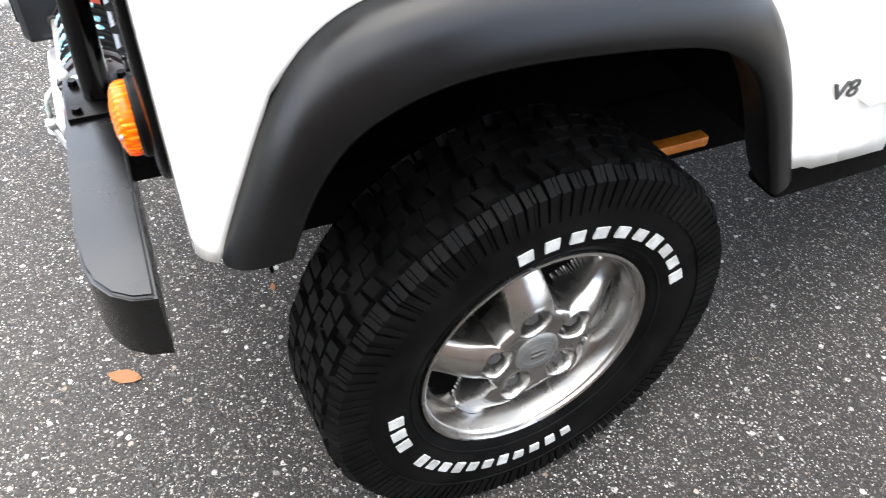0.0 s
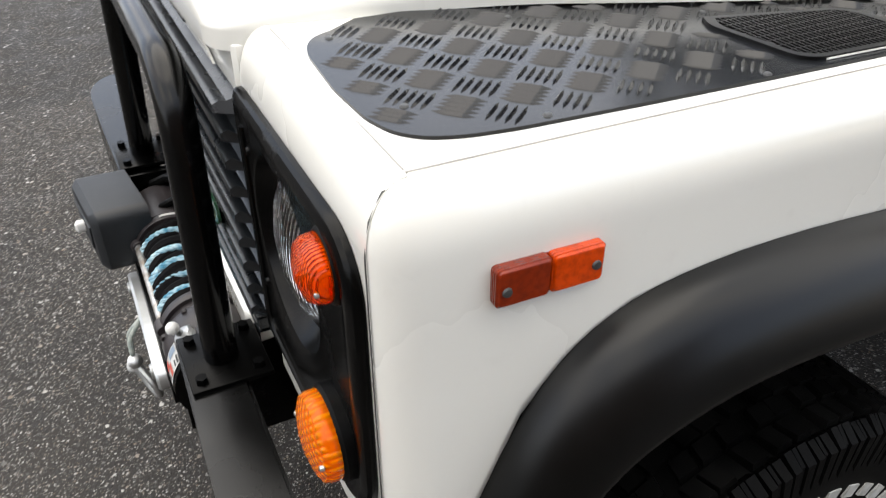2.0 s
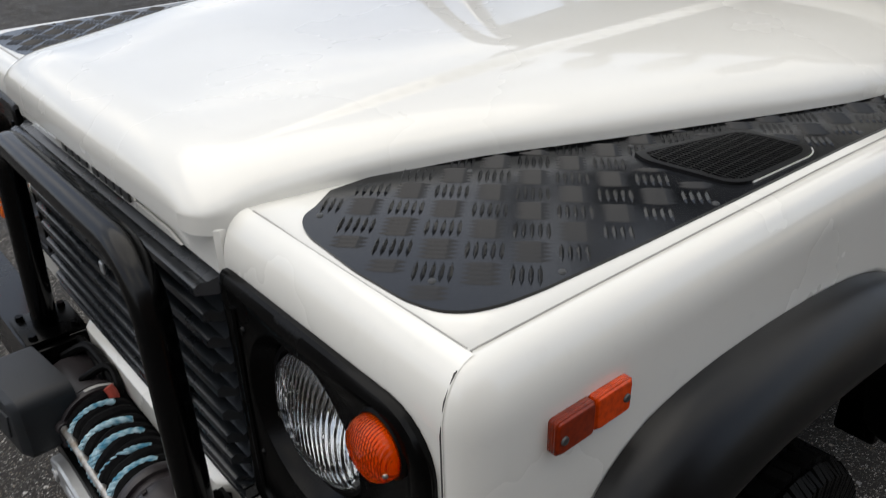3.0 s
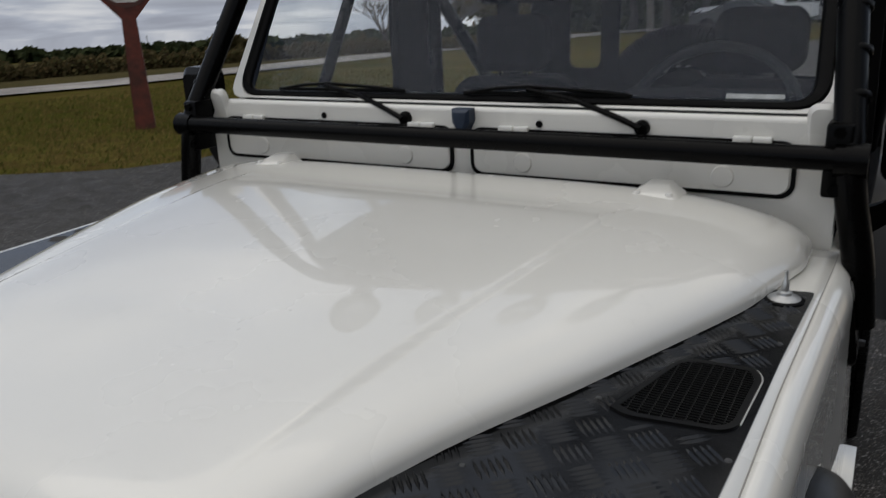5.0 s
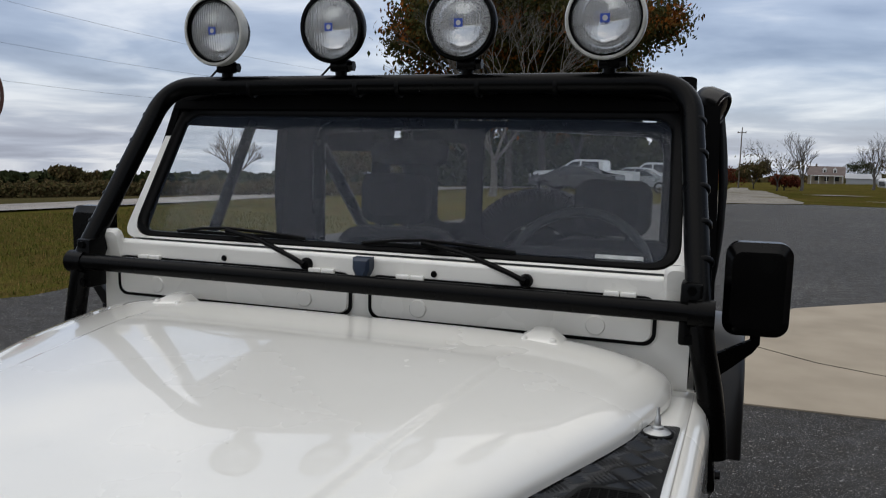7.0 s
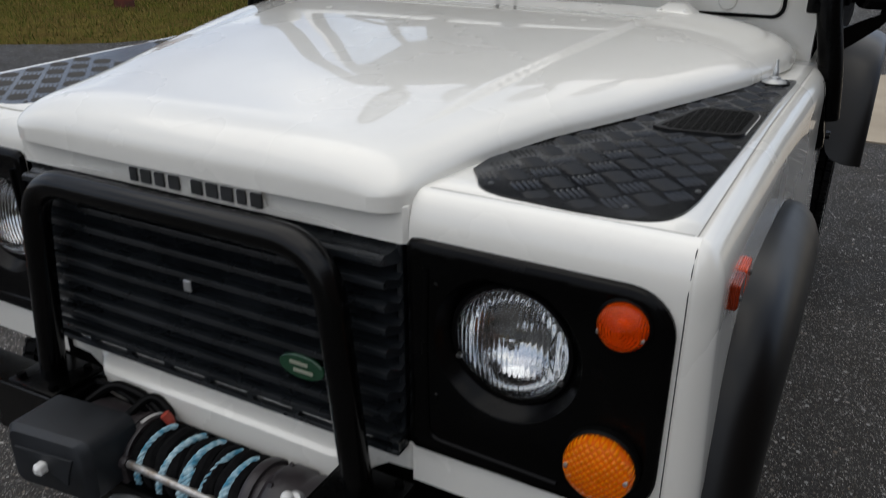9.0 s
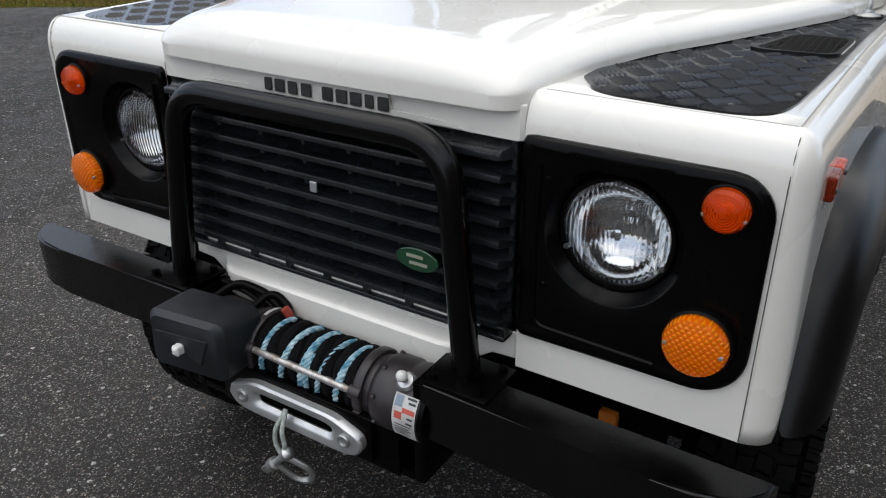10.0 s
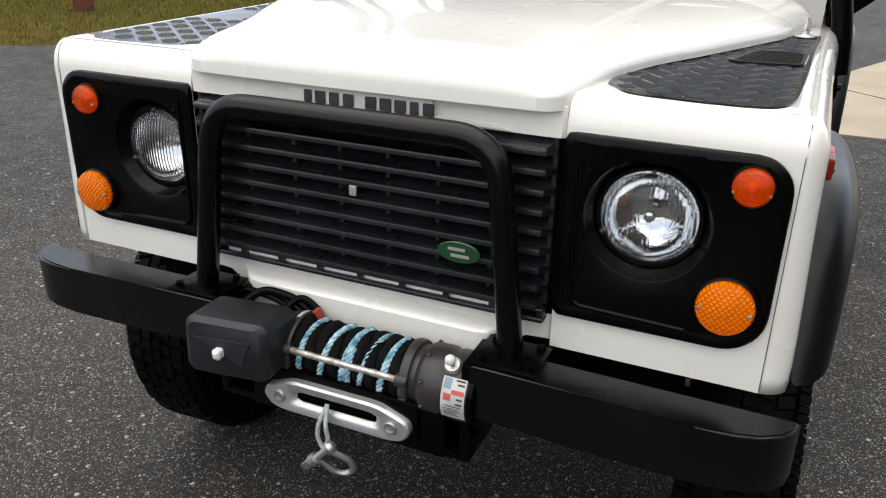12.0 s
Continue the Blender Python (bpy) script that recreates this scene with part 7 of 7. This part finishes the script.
face = part("face", bm, ENAMEL, sign, "white enamel oval")
star = []
for k in range(10):
    a = radians(90 + 36 * k)
    r = 0.52 if k % 2 == 0 else 0.205
    star.append((r * math.cos(a), 3.17 + r * math.sin(a)))
bm = bmesh.new()
slab(bm, star, lambda u, v, w: Vector((u, w, v)), -0.077, -0.081)
part("star", bm, SIGNRED, face, "faded red five-pointed star")
bm = bmesh.new()
slab(bm, [(-0.04, 3.0), (0.04, 3.0), (0.04, 3.36), (-0.04, 3.36)], lambda u, v, w: Vector((u, w, v)), -0.082, -0.084)
slab(bm, [(-0.16, 3.37), (0.16, 3.37), (0.16, 3.44), (-0.16, 3.44)], lambda u, v, w: Vector((u, w, v)), -0.082, -0.084)
part("star_mark", bm, SIGNGREEN, face)
for k in range(6):
    bm = bmesh.new()
    u = -0.40 + k * 0.142
    box(bm, u, u + 0.105, -0.079, -0.077, 3.60 + 0.04 * (1 - abs(k - 2.5) / 2.5), 3.75 + 0.04 * (1 - abs(k - 2.5) / 2.5))
    part("lettering_bar", bm, LABELK, face)
bm = bmesh.new()
box(bm, -0.09, 0.09, -0.079, -0.077, 2.80, 2.82)
part("small_print_bar", bm, LABELK, face)

# ---- poles and wires ----
POLEWOOD = worn("weathered_pole_wood", (0.14, 0.12, 0.10), (0.10, 0.085, 0.07), 0.9, 2, 60, 0.4, 0.003)


def at_dir(az, dist):
    x, y = 0.81 + dist * math.sin(radians(az)), -0.5 + dist * math.cos(radians(az))
    return x, y


def utility_pole(az, dist, height, r):
    x, y = at_dir(az, dist)
    z = ground_z(x, y) - 0.3
    p = thing("utility_pole", "weathered wooden utility pole with a crossarm", "pole", pose(x, y, z), "utility poles")
    bm = bmesh.new()
    tube(bm, [(0, 0, 0), (0, 0, height)], [r, r * 0.65], 10)
    part("pole", bm, POLEWOOD, p)
    bm = bmesh.new()
    box(bm, -0.75, 0.75, -0.06, 0.06, height - 0.9, height - 0.75, 0.01, 1)
    part("crossarm", bm, POLEWOOD, p)
    for dx in (-0.65, 0, 0.65):
        bm = bmesh.new()
        lathe(bm, [(0.05, 0), (0.06, 0.1), (0.03, 0.18), (0, 0.18)], Matrix.Translation((dx, 0, height - 0.76 if dx else height - 0.02)), 8)
        part("insulator", bm, RUBBER, p)
    return p


utility_pole(1.42, 150, 11.0, 0.13)
utility_pole(2.3, 260, 6.5, 0.15)
utility_pole(-50.0, 420, 9.0, 0.2)

WIRE = Mat("dark_wire", (0.03, 0.03, 0.03), 0.6).m
# overhead lines on the side of the road
for (a0, e0, d0), (a1, e1, d1) in (((-72, 6.2, 38), (-20, 2.8, 60)), ((-72, 9.2, 38), (-20, 3.8, 60)), ((-72, 12.8, 36), (-20, 4.6, 60))):
    bm = bmesh.new()
    pts = []
    p, q = Vector((*at_dir(a0, d0), 1.8 + d0 * math.tan(radians(e0)))), Vector((*at_dir(a1, d1), 1.8 + d1 * math.tan(radians(e1))))
    for t in linspace(0, 1, 16):
        m = p.lerp(q, t)
        m.z -= 1.2 * 4 * t * (1 - t)
        pts.append(m)
    tube(bm, pts, 0.0055, 5)
    solid("overhead_wire", bm, WIRE, "thin dark overhead wire", "wire", "overhead wires")

# ---- trees ----
PALEBARK = worn("pale_grey_bark", (0.075, 0.068, 0.058), (0.12, 0.108, 0.095), 0.95, 4, 40, 0.6, 0.01)
BARK = worn("grey_brown_bark", (0.030, 0.026, 0.022), (0.055, 0.048, 0.040), 0.95, 4, 40, 0.6, 0.01)
AUTUMN = leafy("autumn_leaves", [(0.022, 0.028, 0.008), (0.045, 0.045, 0.012), (0.075, 0.055, 0.014), (0.05, 0.05, 0.015), (0.03, 0.04, 0.012)], (0.24, 0.075, 0.012))
DARKLEAF = leafy("dark_evergreen_leaves", [(0.018, 0.026, 0.010), (0.03, 0.038, 0.014), (0.045, 0.05, 0.02)])
REDLEAF = leafy("red_autumn_leaves", [(0.09, 0.022, 0.012), (0.14, 0.035, 0.018), (0.06, 0.025, 0.012)])
BROWNLEAF = leafy("brown_scrub_leaves", [(0.05, 0.045, 0.018), (0.085, 0.06, 0.028), (0.06, 0.06, 0.022), (0.11, 0.07, 0.03)])


def limbs(bm, rnd, base, tip, r, depth, out, spread=0.55):
    """Branches that fork; the ends are gathered in out."""
    mid = base.lerp(tip, 0.5) + Vector((rnd.uniform(-1, 1), rnd.uniform(-1, 1), rnd.uniform(-0.4, 0.4))) * (tip - base).length * 0.08
    tube(bm, [base, mid, tip], [r, r * 0.8, r * 0.6], 6 if depth > 1 else 4, caps=False)
    out.append(tip)
    if depth == 0:
        return
    L = (tip - base).length
    d = (tip - base).normalized()
    for k in range(rnd.choice((2, 3, 3))):
        nd = (d + Vector((rnd.uniform(-1, 1), rnd.uniform(-1, 1), rnd.uniform(-0.35, 0.7))) * spread).normalized()
        start = base.lerp(tip, rnd.uniform(0.6, 1.0))
        limbs(bm, rnd, start, start + nd * L * rnd.uniform(0.6, 0.85), r * 0.58, depth - 1, out, spread)


def tree(name, x, y, height, width, leaf, seed, label, leaves=2600, depth=4, size=0.14, trunk=0.32, group="trees"):
    rnd = random.Random(seed)
    z = ground_z(x, y) - 0.15
    t = thing(name, label, "tree", pose(x, y, z), group)
    bm = bmesh.new()
    ends = []
    hb = height * rnd.uniform(0.2, 0.28)
    tube(bm, [(0, 0, 0), (0.02 * height * rnd.uniform(-1, 1), 0, hb * 0.5), (0, 0, hb)], [trunk * 1.3, trunk, trunk * 0.85], 9, caps=False)
    for k in range(5):
        a = 6.28 * k / 5 + rnd.uniform(-0.4, 0.4)
        up = rnd.uniform(0.30, 0.55) * height
        limbs(bm, rnd, Vector((0, 0, hb * rnd.uniform(0.8, 1.0))), Vector((math.cos(a) * width * 0.24, math.sin(a) * width * 0.24, hb + up * 0.62)), trunk * 0.5, depth, ends)
    part("trunk", bm, BARK if leaves else PALEBARK, t)
    if leaves:
        top = max(e.z for e in ends)
        verts, faces = [], []
        ends = [e for e in ends if e.z > hb]
        for k in range(leaves):
            e = rnd.choice(ends)
            s = width * 0.075
            p = Vector((e.x + rnd.gauss(0, s), e.y + rnd.gauss(0, s), e.z + rnd.gauss(0, s)))
            p.z *= height / top * 0.98
            q = Euler((rnd.uniform(0, 6.28), rnd.uniform(0, 6.28), rnd.uniform(0, 6.28))).to_matrix()
            w = size * rnd.uniform(0.6, 1.5)
            i = len(verts)
            verts.extend([tuple(p + q @ Vector(c) * w) for c in ((-0.7, 0.0, 0), (-0.05, -0.38, 0.08), (0.8, 0.05, 0), (0.0, 0.36, 0.1))])
            faces.append((i, i + 1, i + 2, i + 3))
        me = bpy.data.meshes.new("crown")
        me.from_pydata(verts, [], faces)
        me.materials.append(leaf)
        c = new("crown", me)
        c.parent = t
        tagged(c, kind="stuff")
    return t


for az, dist, h, w, leaf, seed, n, lab in (
        (-14.5, 47, 13.5, 10.0, AUTUMN, 3, 52000, "large oak with green and rust autumn leaves"),
        (-12.2, 50, 13.0, 8.5, AUTUMN, 5, 42000, "large oak with thinning autumn leaves"),
        (-16.8, 52, 9.5, 8.5, AUTUMN, 8, 15000, "dark broad tree behind the parked trucks"),
        (-9.6, 56, 11.5, 6.0, AUTUMN, 9, 16000, "autumn tree with yellowing leaves")):
    x, y = at_dir(az, dist)
    tree("oak_tree", x, y, h, w * 0.94, leaf, seed, lab, int(n * 1.25), 4, 0.19, 0.22)
for az, dist, h, w, seed in ((-15.6, 34, 8.5, 6.5, 21), (5.35, 125, 7.2, 3.4, 23), (9.55, 140, 7.6, 3.8, 24), (-34, 60, 3.2, 3.0, 25), (-29, 66, 3.0, 3.4, 26)):
    x, y = at_dir(az, dist)
    tree("bare_tree", x, y, h, w, None, seed, "leafless grey tree with fine twigs", 0, 5 if dist > 50 else 6, trunk=0.2 if dist > 50 else 0.14)
for az, dist, h, w, leaf, seed, lab in ((0.7, 165, 3.6, 6, REDLEAF, 31, "red autumn tree far off"), (2.4, 150, 5.0, 4.2, BROWNLEAF, 32, "brown autumn tree far off"), (4.3, 128, 2.2, 3, REDLEAF, 33, "red autumn shrub far off"),
                                        (8.9, 310, 8.6, 6.5, DARKLEAF, 34, "dark green tree by the house"), (10.6, 140, 6.6, 4.4, BROWNLEAF, 35, "brown tree with few leaves"), (3.85, 122, 6.3, 5.0, BROWNLEAF, 40, "broad tree with few brown leaves"),
                                        (-44.9, 90, 2.3, 2.0, BROWNLEAF, 36, "tall scrubby trees beyond the road"), (-43.5, 95, 2.0, 1.8, BROWNLEAF, 37, "tall scrubby trees beyond the road"),
                                        (-27.0, 70, 4.2, 4.5, BROWNLEAF, 38, "brown scrubby tree beyond the road"), (-24.0, 75, 3.5, 5.5, BROWNLEAF, 39, "brown scrubby tree beyond the road")):
    x, y = at_dir(az, dist)
    tree("far_tree", x, y, h, w, leaf, seed, lab, 420 if "few" in lab else 2600, 5 if "few" in lab else 4, 0.2 if "few" in lab else 0.3, 0.12)


def thicket(name, label, az0, az1, d0, d1, h, n, leaf, seed, size):
    """A long uneven hedge of leaf clumps."""
    rnd = random.Random(seed)
    verts, faces = [], []
    for k in range(n):
        t = rnd.random()
        az = az0 + (az1 - az0) * t
        x, y = at_dir(az, d0 + (d1 - d0) * t + rnd.uniform(-2, 2) * d0 * 0.03)
        hh = h * (0.55 + 0.45 * noise.noise(Vector((az * 0.55, seed, 0))) + 0.3 * noise.noise(Vector((az * 2.1, seed, 3))))
        z = ground_z(x, y) + max(0.05, hh) * rnd.random() ** 0.7
        q = Euler((rnd.uniform(0, 6.28), rnd.uniform(0, 6.28), rnd.uniform(0, 6.28))).to_matrix()
        w = size * rnd.uniform(0.5, 1.5)
        i = len(verts)
        verts.extend([tuple(Vector((x, y, z)) + q @ Vector(c) * w) for c in ((-0.5, -0.35, 0), (0.45, -0.5, 0.1), (0.6, 0.4, 0), (-0.35, 0.5, 0.12))])
        faces.append((i, i + 1, i + 2, i + 3))
    me = bpy.data.meshes.new(name)
    me.from_pydata(verts, [], faces)
    me.materials.append(leaf)
    tagged(new(name, me), label, "hedge", kind="stuff")


thicket("scrub_hedge", "brown scrubby hedge along the far side of the road", -75, -22, 27, 34, 0.85, 70000, BROWNLEAF, 1, 0.075)
thicket("far_wood", "dark band of distant woods on the horizon", -85, -20, 300, 340, 5.0, 9000, DARKLEAF, 2, 2.4)
thicket("far_wood", "dark band of distant woods on the horizon", -3, 25, 420, 420, 4.0, 4000, BROWNLEAF, 4, 2.0)
thicket("far_wood", "woods behind the parked trucks", -22, -1.8, 62, 66, 9.5, 34000, DARKLEAF, 6, 0.6)

# ---- house and shed ----
SHINGLE = worn("brown_shingle_roof", (0.10, 0.075, 0.065), (0.14, 0.11, 0.10), 0.9, 0.6, 8, 0.4, 0.02)
SIDING = worn("tan_siding", (0.33, 0.28, 0.20), (0.28, 0.24, 0.18), 0.85, 0.5, 8, 0.3, 0.02)
METALROOF = worn("grey_metal_roof", (0.30, 0.31, 0.32), (0.25, 0.26, 0.27), 0.5, 0.3, 5, 0.2, 0.02)
DARKWIN = Mat("dark_window", (0.02, 0.022, 0.025), 0.2).m
TRIMW = worn("white_trim", (0.60, 0.60, 0.58), (0.5, 0.5, 0.48), 0.7, 2, 20, 0.1)

hx, hy = at_dir(7.05, 300)
house = thing("house", "tan house with a brown shingle roof and two dormers", "house", pose(hx, hy, ground_z(hx, hy) - 0.2, 0, 0, -6) @ Matrix.Scale(1.28, 4))
bm = bmesh.new()
box(bm, -5.6, 3.2, 0, 8, 0, 2.5)
part("wall", bm, SIDING, house)
bm = bmesh.new()
slab(bm, [(-0.6, 2.4), (4.0, 4.75), (8.6, 2.4)], lambda u, v, w: Vector((w, u, v)), -5.9, 3.5)
part("roof", bm, SHINGLE, house)
for dx in (-1.6, 0.9):
    bm = bmesh.new()
    box(bm, dx - 0.45, dx + 0.45, 0.9, 3.0, 3.0, 3.95)
    slab(bm, [(-0.6, 3.9), (0, 4.45), (0.6, 3.9)], lambda u, v, w: Vector((dx + u, w, v)), 0.85, 3.2)
    d = part("dormer", bm, TRIMW, house)
    bm = bmesh.new()
    box(bm, dx - 0.2, dx + 0.2, 0.86, 0.90, 3.2, 3.8)
    part("window", bm, DARKWIN, d)
for dx in (-3.4, -1.0, 1.5):
    bm = bmesh.new()
    box(bm, dx - 0.5, dx + 0.5, -0.06, 0.02, 0.9, 2.1)
    part("window", bm, DARKWIN, house)
bm = bmesh.new()
box(bm, -5.0, 3.0, -2.2, 0, 2.2, 2.4)
for k in range(5):
    box(bm, -4.9 + k * 1.9, -4.75 + k * 1.9, -2.2, -2.05, 0, 2.2)
part("porch", bm, TRIMW, house)
bm = bmesh.new()
box(bm, -3.9, -3.5, 3.6, 4.2, 4.2, 5.4)
part("chimney", bm, SHINGLE, house)
gx, gy = at_dir(8.8, 285)
shed = thing("metal_shed", "long low shed with a grey metal roof", "shed", pose(gx, gy, ground_z(gx, gy) - 0.2, 0, 0, -8) @ Matrix.Scale(1.18, 4))
bm = bmesh.new()
box(bm, -3.6, 4.6, 0, 8, 0, 1.7)
part("wall", bm, METALROOF, shed)
bm = bmesh.new()
slab(bm, [(-0.3, 1.65), (4, 2.9), (8.3, 1.65)], lambda u, v, w: Vector((w, u, v)), -3.9, 4.9)
part("roof", bm, METALROOF, shed)

# ---- parked vehicles ----
TRUCKW = worn("plain_white_paint", (0.62, 0.63, 0.64), (0.56, 0.57, 0.58), 0.3, 0.8, 20, 0.05)
TRUCKK = worn("dark_car_paint", (0.02, 0.021, 0.024), (0.03, 0.03, 0.033), 0.3, 0.8, 20, 0.05)
SILVER = worn("silver_car_paint", (0.36, 0.37, 0.38), (0.32, 0.33, 0.34), 0.3, 0.8, 20, 0.05, 0.001, 0.4)


def vehicle(name, label, m, profile, length_w, paint_mat, windows, wheels):
    """A side outline pulled to width, with glass, lamps and wheels; the nose points to local -x."""
    v = thing(name, label, "car", m, "parked vehicles")
    bm = bmesh.new()
    slab(bm, profile, lambda u, q, w: Vector((u, w * (1 - 0.10 * smooth01((q - 1.0) / 0.8)), q)), -length_w / 2, length_w / 2)
    bmesh.ops.bevel(bm, geom=[e for e in bm.edges if abs(e.verts[0].co.y - e.verts[1].co.y) < 0.05], offset=0.06, segments=2, affect="EDGES")
    part("body", bm, paint_mat, v)
    for outl in windows:
        for s in (-1, 1):
            bm = bmesh.new()
            slab(bm, outl, lambda u, q, w: Vector((u, s * (length_w / 2 * (1 - 0.10 * smooth01((q - 1.0) / 0.8)) + w), q)), -0.02, 0.012)
            part("window", bm, DARKWIN, v)
    for x, r in wheels:
        for s in (-1, 1):
            bm = bmesh.new()
            lathe(bm, [(r * 0.62, 0.10), (r * 0.7, 0.12), (r * 0.95, 0.11), (r, 0.08), (r, -0.1), (0, -0.1)], Matrix.Translation((x, s * (length_w / 2 - 0.11), r)) @ pose(0, 0, 0, -90 * s, 0, 0), 24)
            w = part("wheel", bm, TYRE, v)
            bm = bmesh.new()
            lathe(bm, [(r * 0.62, 0.10), (r * 0.5, 0.07), (r * 0.2, 0.09), (0, 0.1)], Matrix.Translation((x, s * (length_w / 2 - 0.11), r)) @ pose(0, 0, 0, -90 * s, 0, 0), 20)
            part("rim", bm, ALLOY, w)
    bm = bmesh.new()
    x0 = min(u for u, q in profile)
    for s in (-0.34, 0.34):
        box(bm, x0 - 0.02, x0 + 0.05, s * length_w - 0.12, s * length_w + 0.12, 0.78, 0.95, 0.01, 1)
    part("headlamp", bm, CHROME, v)
    bm = bmesh.new()
    box(bm, x0 - 0.03, x0 + 0.05, -0.32 * length_w, 0.32 * length_w, 0.55, 0.88, 0.02, 1)
    part("grille", bm, MATTE, v)
    return v


PICKUP = [(-2.85, 0.45), (-2.88, 0.95), (-2.7, 1.10), (-1.35, 1.16), (-0.65, 1.72), (-0.4, 1.80), (0.95, 1.80), (1.12, 1.72), (1.18, 1.18), (2.85, 1.16), (2.85, 0.55), (2.5, 0.42), (-2.5, 0.40)]
PW = [[(-1.15, 1.18), (-0.58, 1.66), (-0.15, 1.70), (-0.15, 1.18)], [(-0.05, 1.18), (-0.05, 1.70), (0.90, 1.70), (0.98, 1.18)]]
SEDAN = [(-2.3, 0.40), (-2.35, 0.75), (-1.3, 0.92), (-0.6, 1.38), (0.6, 1.42), (1.4, 1.02), (2.3, 0.98), (2.35, 0.5), (2.0, 0.35), (-2.0, 0.35)]
SW2 = [[(-1.05, 0.96), (-0.52, 1.32), (0.0, 1.35), (0.0, 0.96)], [(0.08, 0.96), (0.08, 1.35), (0.58, 1.34), (1.15, 1.0)]]
for name, lab, az, dist, turn, prof, w, mat, win, wh in (
        ("pickup_truck", "white crew-cab pickup truck parked on the grass", -8.9, 45.5, -6, PICKUP, 1.95, TRUCKW, PW, ((-1.85, 0.40), (1.75, 0.40))),
        ("parked_car", "dark saloon car parked before the trucks", -9.6, 41.0, -10, SEDAN, 1.75, TRUCKK, SW2, ((-1.4, 0.33), (1.4, 0.33))),
        ("parked_car", "silver saloon car parked by the trucks", -5.2, 47.0, 170, SEDAN, 1.75, SILVER, SW2, ((-1.4, 0.33), (1.4, 0.33))),
        ("pickup_truck", "white pickup truck parked behind the cars", -4.2, 52.0, 4, PICKUP, 1.95, TRUCKW, PW, ((-1.85, 0.40), (1.75, 0.40))),
        ("pickup_truck", "white pickup truck with a dark bumper on the far lawn", 12.3, 68.0, 8, PICKUP, 1.95, TRUCKW, PW, ((-1.85, 0.40), (1.75, 0.40)))):
    x, y = at_dir(az, dist)
    vehicle(name, lab, pose(x, y, ground_z(x, y) - 0.02, 0, 0, turn), prof, w, mat, win, wh)
